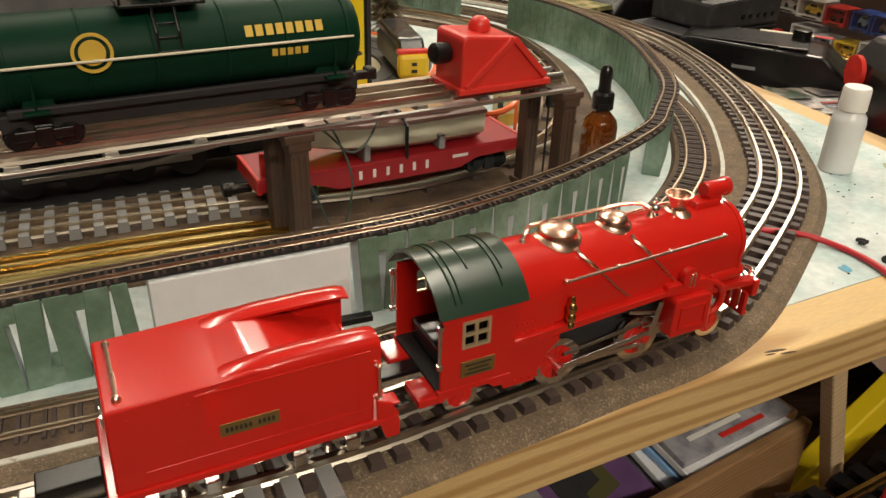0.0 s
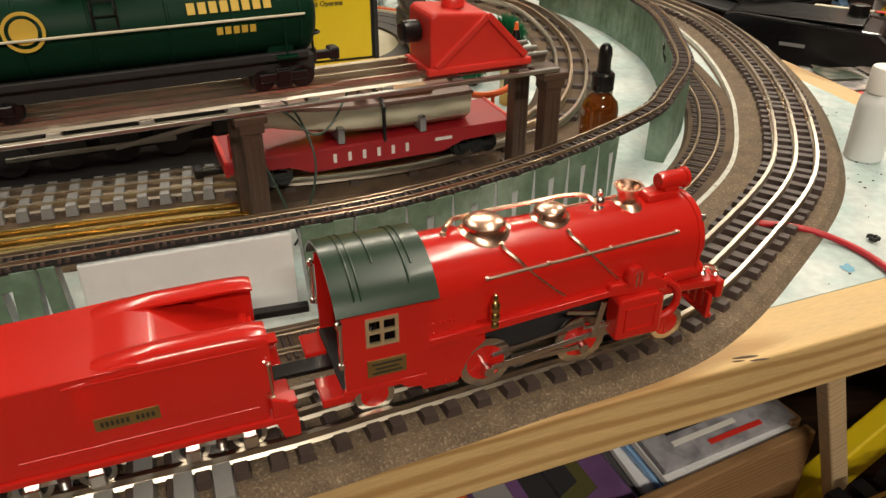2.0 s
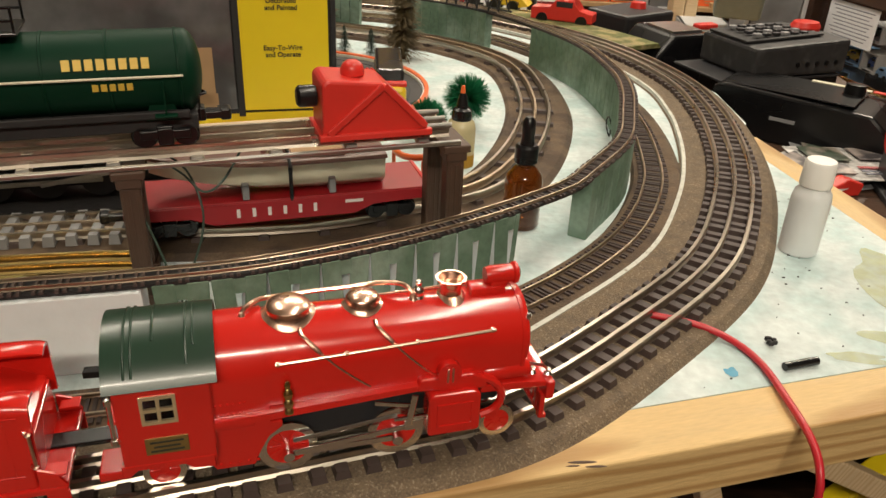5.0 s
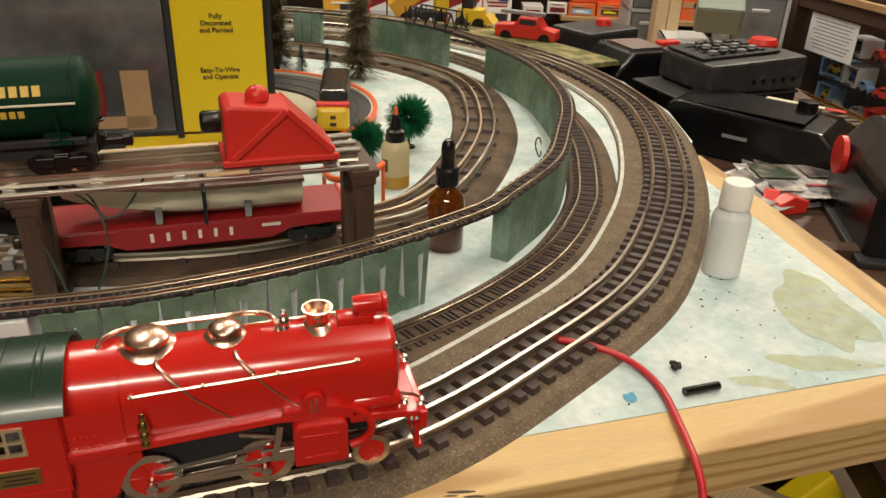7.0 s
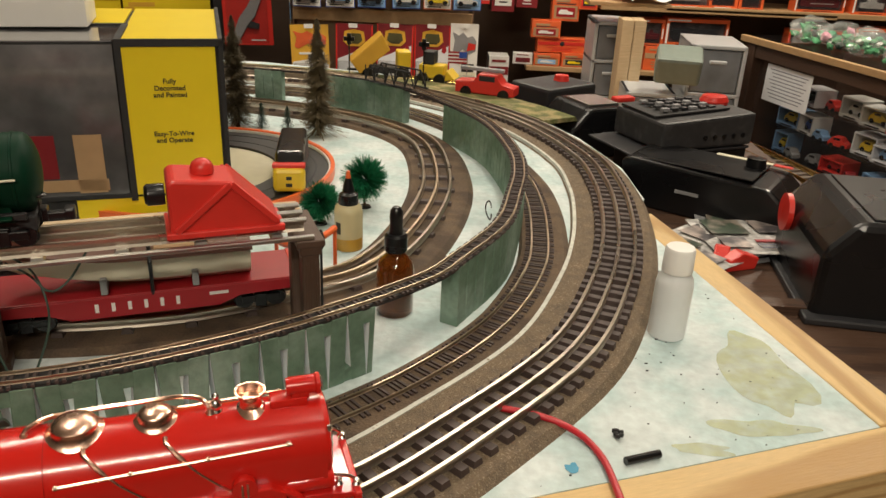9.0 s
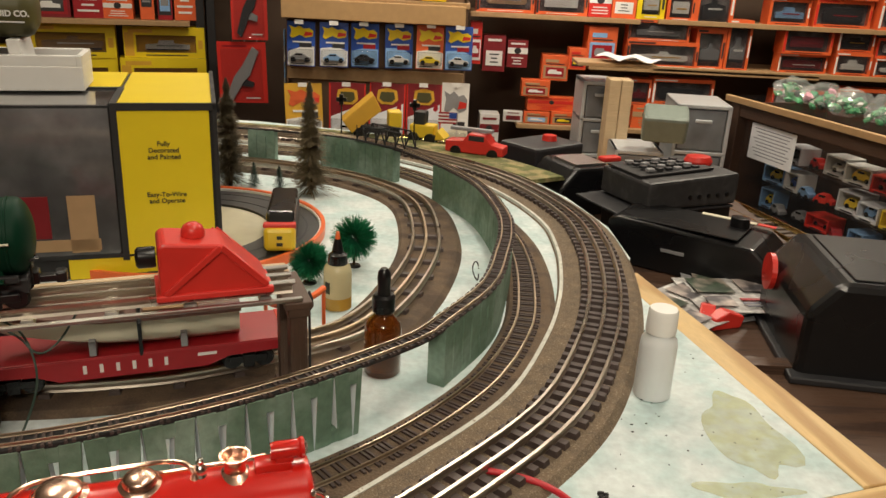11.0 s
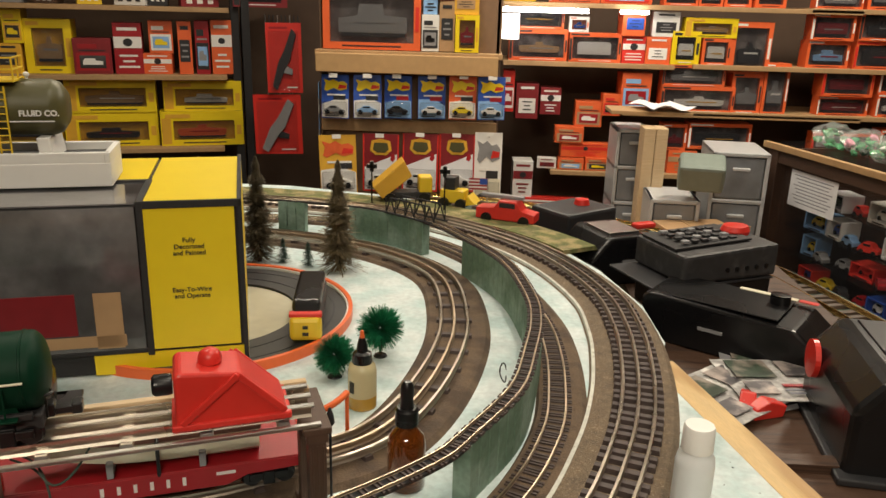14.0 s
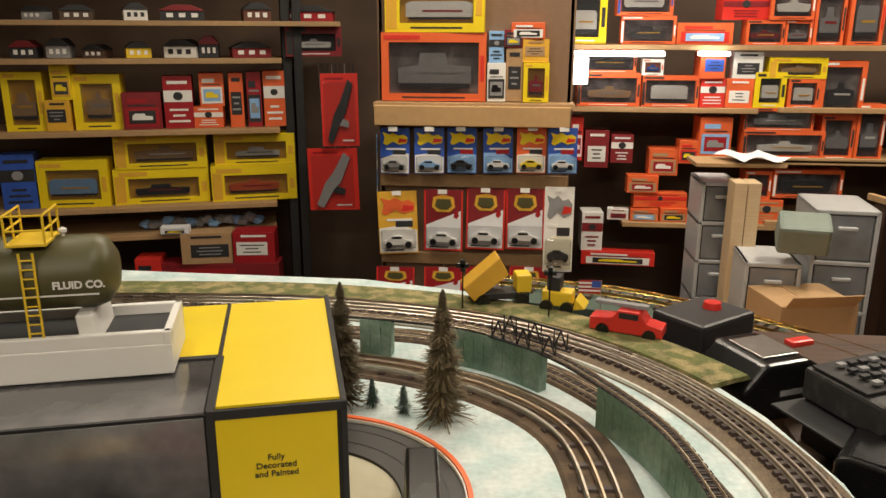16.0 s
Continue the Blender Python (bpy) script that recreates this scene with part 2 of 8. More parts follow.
def add_tube(bm, pts, r, seg=8):
    """A round tube along points."""
    pts = [Vector(p) for p in pts]
    up = Vector((0.13, 0.21, 0.97))
    rings = []
    for i, p in enumerate(pts):
        d = (pts[min(i + 1, len(pts) - 1)] - pts[max(i - 1, 0)]).normalized()
        s = d.cross(up)
        if s.length < 0.05:
            s = d.cross(Vector((1, 0, 0)))
        s.normalize()
        u = s.cross(d)
        rr = r[i] if isinstance(r, (list, tuple)) else r
        rings.append([bm.verts.new(p + (s * math.cos(2 * math.pi * k / seg) + u * math.sin(2 * math.pi * k / seg)) * rr) for k in range(seg)])
    for a, b in zip(rings, rings[1:]):
        for k in range(seg):
            bm.faces.new((a[k], a[(k + 1) % seg], b[(k + 1) % seg], b[k]))
    bm.faces.new(rings[0][::-1])
    bm.faces.new(rings[-1])


def tube(pts, r, seg=8):
    bm = bmesh.new()
    add_tube(bm, pts, r, seg)
    return bm


def prism(poly, y0, y1, bev=0.0, m=None):
    """A polygon in x and z, drawn out along y."""
    bm = bmesh.new()
    a = [bm.verts.new((x, y0, z)) for x, z in poly]
    b = [bm.verts.new((x, y1, z)) for x, z in poly]
    bm.faces.new(a[::-1])
    bm.faces.new(b)
    for i in range(len(poly)):
        j = (i + 1) % len(poly)
        bm.faces.new((a[i], a[j], b[j], b[i]))
    if bev:
        bmesh.ops.bevel(bm, geom=list(bm.edges), offset=bev, segments=2, affect="EDGES", profile=0.5)
    if m is not None:
        bmesh.ops.transform(bm, matrix=m, verts=list(bm.verts))
    return bm


def text_mesh(body, size, depth=0.0, bold=0.0):
    cu = bpy.data.curves.new("lettering", "FONT")
    cu.body, cu.size, cu.align_x, cu.align_y, cu.extrude, cu.offset = body, size, "CENTER", "CENTER", depth, bold
    tmp = new("lettering", cu)
    dg = bpy.context.evaluated_depsgraph_get()
    me = bpy.data.meshes.new_from_object(tmp.evaluated_get(dg))
    bpy.data.objects.remove(tmp)
    bpy.data.curves.remove(cu)
    return me


def lettering(body, size, material, parent, m, bold=0.0, name="lettering"):
    me = text_mesh(body, size, 0.0002, bold)
    me.materials.clear()
    me.materials.append(material)
    ob = new(name, me)
    ob.parent = parent
    ob.matrix_basis = m
    return ob


# ---- paths in plan ----
def smooth_path(ctrl, step=0.004):
    """A gliding line through a few stations, in even steps."""
    p = [Vector((*c, 0)) if len(c) == 2 else Vector(c) for c in ctrl]
    p = [p[0] * 2 - p[1]] + p + [p[-1] * 2 - p[-2]]
    raw = []
    for i in range(1, len(p) - 2):
        for k in range(24):
            t = k / 24
            raw.append(0.5 * (2 * p[i] + (p[i + 1] - p[i - 1]) * t + (2 * p[i - 1] - 5 * p[i] + 4 * p[i + 1] - p[i + 2]) * t * t
                              + (3 * p[i] - p[i - 1] - 3 * p[i + 1] + p[i + 2]) * t ** 3))
    raw.append(p[-2])
    out, left = [raw[0]], step
    for a, b in zip(raw, raw[1:]):
        d = (b - a).length
        while d >= left:
            a = a + (b - a) * (left / d)
            d = (b - a).length
            out.append(a)
            left = step
        left -= d
    for _ in range(6):
        out = [out[0]] + [(a + b * 2 + c) / 4 for a, b, c in zip(out, out[1:], out[2:])] + [out[-1]]
    return out


def normals(path):
    """The way to the left of the line, level."""
    ns = []
    for i in range(len(path)):
        d = path[min(i + 1, len(path) - 1)] - path[max(i - 1, 0)]
        ns.append(Vector((-d.y, d.x, 0)).normalized())
    return ns


def offset(path, d):
    return [p + n * d for p, n in zip(path, normals(path))]


def add_sweep(bm, path, prof):
    """A closed profile of (left, up) drawn along the line."""
    ns = normals(path)
    rings = [[bm.verts.new(p + n * a + Vector((0, 0, h))) for a, h in prof] for p, n in zip(path, ns)]
    k = len(prof)
    for a, b in zip(rings, rings[1:]):
        for i in range(k):
            bm.faces.new((a[i], a[(i + 1) % k], b[(i + 1) % k], b[i]))
    bm.faces.new(rings[0][::-1])
    bm.faces.new(rings[-1])


def sweep(path, prof):
    bm = bmesh.new()
    add_sweep(bm, path, prof)
    return bm


def rail_profile(at, w, h, z):
    return [(at - w * 0.5, z), (at - w * 0.16, z + h * 0.25), (at - w * 0.16, z + h * 0.6), (at - w * 0.36, z + h * 0.7), (at - w * 0.3, z + h),
            (at + w * 0.3, z + h), (at + w * 0.36, z + h * 0.7), (at + w * 0.16, z + h * 0.6), (at + w * 0.16, z + h * 0.25), (at + w * 0.5, z)]


def tie_mesh(w, length, h, material):
    bm = bmesh.new()
    add_box(bm, 0, 0, h / 2, w, length, h)
    for v in bm.verts:
        if v.co.z > h * 0.5:
            v.co.x *= 0.78
            v.co.y *= 0.97
    return finish(bm, "tie", material)


def railway(name, path, z, gauge, third, tie_len, tie_w, tie_h, gap, rail_w, rail_h, tie_mat, rail_mats, label, first=0, limit=300):
    """A track: rails drawn along the line on ties that are pieces of their own."""
    root = empty(name, pose(0, 0, 0), label, "track", kind="structure")
    at = [(-gauge / 2, rail_mats[0]), (gauge / 2, rail_mats[0])] + ([(0, rail_mats[1])] if third else [])
    for a, m in at:
        part("rail", sweep(path, rail_profile(a, rail_w, rail_h, z + tie_h * 0.9)), m, root)
    me = tie_mesh(tie_w, tie_len, tie_h, tie_mat)
    ns = normals(path)
    step = (path[1] - path[0]).length
    acc, made = 0.0, 0
    rest = bmesh.new()
    for i in range(1, len(path)):
        acc += step
        if acc < gap:
            continue
        acc -= gap
        ang = math.atan2(-ns[i].x, ns[i].y)
        m = Matrix.Translation(path[i] + Vector((0, 0, z))) @ Matrix.Rotation(ang + random.uniform(-0.02, 0.02), 4, "Z")
        if made >= first and made < first + limit:
            ob = new("tie", me)
            ob.matrix_basis = m
            ob.parent = root
        else:
            add_box(rest, 0, 0, tie_h / 2, tie_w, tie_len, tie_h, 0, m)
        made += 1
    if len(rest.verts):
        tagged(part("tie_row", rest, tie_mat, root), kind="stuff")
    else:
        rest.free()
    return root

# ---- the table and its tracks ----
FRONT = radians(19.2)
TABLE = Matrix.Translation((0.691, 0.636, 0)) @ Matrix.Rotation(FRONT, 4, "Z")  # the inner corner of the edge boards

table = empty("layout_table", pose(0, 0, 0), "large plywood layout table painted pale mint white", "table", kind="structure")
# outline of the plywood: square front corner, rounded end behind
outline = [(-1.7, -0.196), (0.691, 0.636), (0.598, 1.010), (0.626, 1.08), (0.622, 1.20), (0.585, 1.34), (0.51, 1.50), (0.40, 1.64), (0.24, 1.76), (0.0, 1.82), (-1.7, 1.84)]
bm = bmesh.new()
lo = [bm.verts.new((x, y, -0.018)) for x, y in outline]
hi = [bm.verts.new((x, y, 0.0)) for x, y in outline]
bm.faces.new(lo[::-1])
bm.faces.new(hi)
for i in range(len(outline)):
    j = (i + 1) % len(outline)
    bm.faces.new((lo[i], lo[j], hi[j], hi[i]))
part("tabletop", bm, SNOW, table)
bm = prism([(-2.5, -0.035), (0.030, -0.035), (0.030, 0.0), (-2.5, 0.0)], -0.038, 0.0, 0.0014)
part("edge_board", bm, PINE, table, "knotty pine front edge board", at=TABLE)
bm = prism([(0.0, -0.035), (0.40, -0.035), (0.40, 0.0), (0.0, 0.0)], -0.033, 0.0, 0.0014)
part("edge_board", bm, PINE, table, "pine side edge board", at=Matrix.Translation((0.693, 0.640, -0.001)) @ Matrix.Rotation(radians(104.5), 4, "Z"))
for kx, ky, kl in ((0.371, 0.4895, 0.016), (0.378, 0.4870, 0.012), (0.366, 0.4862, 0.008)):
    part("split", lathe([(0, 0.0), (0.5, 0.0), (0.3, 0.0004), (0, 0.0005)], 12, Matrix.Diagonal((kl, kl * 0.14, 1, 1))), DARK_WOOD, table, "dark split beside a knot", at=pose(kx, ky, 0.0, 0, 0, 8))

# the wide outer line: three rails on brown ties, straight along the front and then round the end
OUTER = smooth_path([(-0.62, 0.225), (-0.30, 0.315), (-0.10, 0.371), (0.098, 0.4275), (0.173, 0.456), (0.242, 0.484), (0.331, 0.524), (0.411, 0.604),
                     (0.490, 0.7065), (0.539, 0.826), (0.566, 0.930), (0.580, 1.03), (0.5835, 1.10), (0.579, 1.19), (0.553, 1.285), (0.515, 1.37),
                     (0.468, 1.44), (0.40, 1.51), (0.31, 1.575), (0.20, 1.62), (0.05, 1.65), (-0.15, 1.66), (-0.5, 1.63)])
part("roadbed", sweep(OUTER, [(-0.040, 0.0), (-0.034, 0.005), (0.044, 0.005), (0.050, 0.0)]), BALLAST, table, "speckled brown cork roadbed")
railway("wide_track", OUTER, 0.005, 0.032, True, 0.050, 0.0082, 0.0045, 0.0145, 0.0042, 0.0055, TIE, (RAIL, RAIL), "three-rail model track on dark brown ties", 25)

# the narrow line inside it
NARROW = smooth_path([(-0.62, 0.300), (-0.30, 0.390), (-0.10, 0.446), (0.105, 0.5), (0.178, 0.528), (0.250, 0.561), (0.315, 0.610), (0.378, 0.671),
                      (0.437, 0.756), (0.475, 0.86), (0.487, 0.955), (0.489, 1.04), (0.482, 1.12), (0.46, 1.21), (0.43, 1.29), (0.385, 1.37), (0.31, 1.45),
                      (0.20, 1.52), (0.05, 1.55), (-0.5, 1.54)])
part("roadbed", sweep(NARROW, [(-0.030, 0.0), (-0.024, 0.0042), (0.018, 0.0042), (0.021, 0.0)]), BED_BROWN, table)
railway("narrow_track", NARROW, 0.004, 0.0168, False, 0.029, 0.0024, 0.0017, 0.0058, 0.0024, 0.0026, TIE, (RAIL_DULL, RAIL_DULL), "two-rail model track on close dark ties", 60)
part("paint_line", sweep(offset(OUTER, 0.046), [(-0.0021, 0.001), (-0.0018, 0.0056), (0.0018, 0.0056), (0.0021, 0.001)]), LINE_PAINT, table, "worn white painted strip")

# the raised line on foam risers
RAISED = smooth_path([(-0.55, 0.33), (-0.30, 0.415), (-0.052, 0.500), (0.054, 0.535), (0.114, 0.553), (0.188, 0.581), (0.282, 0.638), (0.370, 0.716),
                      (0.400, 0.763), (0.438, 0.84), (0.455, 0.925), (0.465, 1.00), (0.463, 1.073), (0.437, 1.195), (0.372, 1.315), (0.313, 1.388),
                      (0.226, 1.450), (0.102, 1.480), (-0.05, 1.49), (-0.4, 1.48)])
TOP = 0.0535
railway("raised_track", RAISED, TOP + 0.0015, 0.0105, False, 0.019, 0.0022, 0.0016, 0.0058, 0.0018, 0.0022, TIE, (RAIL_DULL, RAIL_DULL), "narrow two-rail track raised on foam risers", 40)
railbed = part("raised_bed", sweep(RAISED, [(-0.0075, TOP - 0.001), (-0.0075, TOP + 0.0015), (0.0075, TOP + 0.0015), (0.0075, TOP - 0.001)]), BLACK_MATT)
tagged(railbed, "thin black strip under the raised track", "track bed", kind="structure")


def along(path, s0, s1):
    return path[max(0, int(s0)):int(s1)]


def near(path, x, y):
    return min(range(len(path)), key=lambda i: (path[i].x - x) ** 2 + (path[i].y - y) ** 2)


def riser(name, a, b, fan, label, thick=0.016):
    """A zigzag foam riser along the raised line between two places: upright blocks, joined in turn at top and foot, with slits between."""
    i, j = near(RAISED, *a), near(RAISED, *b)
    seg = RAISED[i:j + 1]
    ns = normals(seg)
    root = empty(name, pose(0, 0, 0), label, "foam riser", "foam risers under the raised track")
    step = 4
    k = 0
    cell = 0
    while k + 1 < len(seg):
        e = min(k + step, len(seg) - 1)
        bm = bmesh.new()
        gap = 0.0032 if fan else 0.0008
        d = (seg[e] - seg[k])
        ln = d.length
        d.normalize()
        n = Vector((-d.y, d.x, 0))
        mid = (seg[k] + seg[e]) / 2
        vs = []
        for s in (-1, 1):
            joint = cell if s > 0 else cell + 1
            for q in (-1, 1):
                for zz, up in ((0.0, 0), (TOP, 1)):
                    w = ln / 2 - (gap if (joint + up) % 2 else 0.0002)
                    vs.append(bm.verts.new(mid + d * (s * w) + n * (q * thick / 2) + Vector((0, 0, zz))))
        for f in ((0, 1, 3, 2), (4, 6, 7, 5), (0, 4, 5, 1), (2, 3, 7, 6), (0, 2, 6, 4), (1, 5, 7, 3)):
            bm.faces.new([vs[x] for x in f])
        bmesh.ops.bevel(bm, geom=list(bm.edges), offset=0.0006, segments=1, affect="EDGES")
        bm.normal_update()
        for fc in bm.faces:
            fc.material_index = 1 if abs(fc.normal.dot(d)) > 0.9 else 0
        part("block", bm, (FOAM, WHITE_FOAM if fan else FOAM), root)
        if e < len(seg) - 1:
            web = bmesh.new()
            z = TOP - 0.006 if cell % 2 == 0 else 0.006
            wd = ln * 0.45
            ang = math.atan2(d.y, d.x)
            p = seg[e]
            add_box(web, 0, 0, 0, wd, thick * 0.96, 0.010, 0, Matrix.Translation((p.x, p.y, z)) @ Matrix.Rotation(ang, 4, "Z"))
            part("web", web, FOAM, root)
        cell += 1
        k = e
    return root


riser("foam_riser", (0.126, 0.553), (0.336, 0.680), True, "pale green zigzag foam riser with open slits")
riser("foam_riser", (-0.40, 0.38), (0.008, 0.521), True, "pale green zigzag foam riser with open slits")
riser("foam_riser", (0.389, 0.750), (0.385, 1.295), False, "long curved green foam riser wall")
riser("foam_riser", (0.318, 1.382), (0.190, 1.463), False, "curved green foam riser beside a tree")
riser("foam_riser", (0.112, 1.478), (0.062, 1.483), False, "short green foam riser panel at the rear")

bm = prism([(-0.056, 0), (0.056, 0), (0.056, TOP - 0.002), (-0.056, TOP - 0.002)], -0.012, 0.012, 0.001)
tagged(part("foam_block", bm, WHITE_FOAM, at=pose(0.066, 0.541, 0, 0, 0, 17)), "white painted foam block under the raised track", "foam block", "foam risers under the raised track")

# the inner three-rail loop
INNER = smooth_path([(-0.60, 0.535), (-0.30, 0.617), (-0.10, 0.672), (-0.03, 0.691), (0.03, 0.706), (0.075, 0.713), (0.118, 0.720), (0.173, 0.735), (0.213, 0.754),
                     (0.255, 0.781), (0.310, 0.822), (0.345, 0.893), (0.369, 0.998), (0.375, 1.10), (0.359, 1.225), (0.323, 1.299), (0.261, 1.358),
                     (0.20, 1.392), (0.10, 1.425), (-0.05, 1.44), (-0.5, 1.43)])
part("roadbed", sweep(INNER, [(-0.044, 0.0), (-0.038, 0.004), (0.030, 0.004), (0.034, 0.0)]), BED_BROWN, table, "stained brown roadbed")
railway("inner_track", INNER, 0.004, 0.032, True, 0.044, 0.009, 0.0035, 0.045, 0.0042, 0.0065, TIE, (RAIL, RAIL_DULL), "tubular three-rail track on spaced dark ties")
SIDING = [p for p in offset(INNER, -0.066) if p.x < 0.085 and p.y < 0.8]
part("roadbed", sweep(SIDING, [(-0.030, 0.0), (-0.026, 0.0038), (0.030, 0.0038), (0.032, 0.0)]), BED_BROWN, table, "stained brown roadbed")
railway("brass_siding", SIDING, 0.004, 0.028, True, 0.040, 0.007, 0.0035, 0.022, 0.0042, 0.0065, BED_BROWN, (BRASS, BRASS), "worn brassy three-rail siding track")
GREY_RUN = [p for p in INNER if p.x < 0.052 and p.y < 0.75]
gi = normals(GREY_RUN)
grey_line = empty("grey_tie_track", pose(0, 0, 0), "three-rail track section on pale grey ties", "track", kind="structure")
grey_small = tie_mesh(0.0085, 0.048, 0.0080, TIE_GREY)
for i in range(1, len(GREY_RUN), 4):
    ob = new("tie", grey_small)
    ob.parent = grey_line
    ob.matrix_basis = Matrix.Translation(GREY_RUN[i] + Vector((0, 0, 0.0044))) @ Matrix.Rotation(math.atan2(-gi[i].x, gi[i].y), 4, "Z")
dark_run = [p for p in offset(INNER, 0.068) if p.x < 0.10 and p.y < 0.85]
tagged(part("black_roadbed", sweep(dark_run, [(-0.032, 0.0), (-0.030, 0.006), (0.060, 0.006), (0.062, 0.0)]), BLACK_MATT), "matt black roadbed behind the grey-tie track", "track bed", kind="structure")

# grey terminal section at the front straight
term = empty("terminal_track", pose(0, 0, 0), "pale grey plastic terminal track section", "track", kind="structure")
grey_tie = tie_mesh(0.0100, 0.068, 0.0052, TIE_GREY)
oi = [i for i, p in enumerate(OUTER) if 0.020 < p.x < 0.100 and p.y < 0.5]
on = normals(OUTER)
for i in oi[::4]:
    ob = new("tie", grey_tie)
    ob.parent = term
    ob.matrix_basis = Matrix.Translation(OUTER[i] - on[i] * 0.004 + Vector((0, 0, 0.0052))) @ Matrix.Rotation(math.atan2(-on[i].x, on[i].y), 4, "Z")

# ---- the red train on the wide line ----
def wheel(parent, x, y, r, width, spokes, hub_mat, rim_mat, name="wheel"):
    """A flanged wheel on its side: bright rim, coloured centre, hub and single spokes."""
    rot = Matrix.Rotation(radians(90 if y < 0 else -90), 4, "X")
    root = part(name, lathe([(r * 0.80, -width / 2), (r * 0.94, -width / 2 - 0.0004), (r * 1.0, -width / 2), (r * 1.0, width * 0.2), (r * 1.13, width * 0.25), (r * 1.13, width / 2), (r * 0.8, width / 2), (r * 0.8, -width / 2)], 30, rot),
                rim_mat, parent, smooth=True, at=pose(x, y, 0.0140 + r))
    part("wheel_centre", lathe([(0, -width * 0.62), (r * 0.10, -width * 0.62), (r * 0.24, -width * 0.5), (r * 0.26, -0.0002), (r * 0.82, -0.0002), (r * 0.82, width * 0.3), (0, width * 0.3)], 24, rot), hub_mat, root, smooth=True)
    for k in range(spokes):
        part("spoke", box(r * 0.58, width * 0.42, r * 0.12, 0, (r * 0.53, -width * 0.2 if y < 0 else width * 0.2, 0), Matrix.Rotation(2 * math.pi * k / spokes, 4, "Y")), hub_mat, root)
    return root


def half_tube(r, x0, x1, cz, low, seg=30):
    """A boiler barrel: round above, straight sides down to low."""
    pts = [(-r, low)] + [(-r * math.cos(math.pi * k / seg), cz + r * math.sin(math.pi * k / seg)) for k in range(seg + 1)] + [(r, low)]
    bm = bmesh.new()
    a = [bm.verts.new((x0, y, z)) for y, z in pts]
    b = [bm.verts.new((x1, y, z)) for y, z in pts]
    for i in range(len(pts) - 1):
        bm.faces.new((a[i], a[i + 1], b[i + 1], b[i]))
    bm.faces.new(a)
    bm.faces.new(b[::-1])
    bm.faces.new((a[0], b[0], b[-1], a[-1]))
    return bm


LOCO = Matrix.Translation((0.2490, 0.4852, 0.0)) @ Matrix.Rotation(radians(18.45), 4, "Z")
loco = empty("toy_locomotive", LOCO, "glossy red tinplate toy steam locomotive with green cab roof", "toy train")
BR, BZ = 0.0212, 0.0692
part("boiler", half_tube(BR, -0.040, 0.084, BZ, 0.0545), RED, loco, smooth=True)
bm = lathe([(0.0, 0.0016), (0.010, 0.0016), (0.012, 0.0004), (BR - 0.0022, 0.0), (BR - 0.0004, -0.0010), (BR, -0.0032), (0.0, -0.0032)], 36, Matrix.Translation((0.0872, 0, BZ)) @ Matrix.Rotation(radians(90), 4, "Y"))
part("boiler_front", bm, RED, loco, smooth=True)
for x in (-0.0395, 0.0832):
    part("boiler_band", half_tube(BR + 0.0005, x - 0.0009, x + 0.0009, BZ, 0.0548), RED, loco, smooth=True)
part("firebox", half_tube(BR + 0.0012, -0.0635, -0.0385, BZ - 0.0002, 0.0440), RED, loco, smooth=True)
for s in (-1, 1):
    part("firebox_bar", box(0.022, 0.0016, 0.0030, 0.0007, (-0.0565, s * 0.0232, 0.0475), Matrix.Translation((-0.0565, 0, 0.0475)) @ Matrix.Rotation(radians(-2), 4, "Y") @ Matrix.Translation((0.0565, 0, -0.0475))), RED, loco)
    rivets = [(-0.0605 + cx * 0.0052 + ox, 0.0535 + cz * 0.0055) for cx in range(3) for cz in range(2) for ox in (-0.0011, 0.0011)] + [(-0.062 + k * 0.0042, 0.0245) for k in range(5)]
    for rx, rz in rivets:
        part("rivet", lathe([(0.0, 0.0), (0.0008, 0.0), (0.0005, 0.0006), (0.0, 0.0008)], 8, Matrix.Translation((rx, s * (0.0223 if rz > 0.04 else 0.0217), rz)) @ Matrix.Rotation(radians(90 * s * -1), 4, "X")), RED, loco)
    # ash pan that drops beside the rear driver
    part("ash_pan", prism([(-0.0700, 0.0455), (-0.0690, 0.0300), (-0.0640, 0.0215), (-0.0465, 0.0215), (-0.0440, 0.0300), (-0.0400, 0.0375), (-0.0330, 0.0420), (-0.0330, 0.0455)], s * 0.0190, s * 0.0216, 0.0005), RED, loco, "red pressed ash pan below the firebox")
    part("running_board", prism([(-0.0640, 0.0480), (-0.0400, 0.0490), (0.0330, 0.0535), (0.0330, 0.0570), (-0.0400, 0.0530), (-0.0640, 0.0520)], s * 0.0195, s * 0.0250, 0.0006), RED, loco)
    part("valve_cover", prism([(0.0290, 0.0535), (0.0640, 0.0505), (0.0640, 0.0560), (0.0570, 0.0600), (0.0310, 0.0600)], s * 0.0170, s * 0.0255, 0.0010), RED, loco, "stepped red cover above the cylinder")
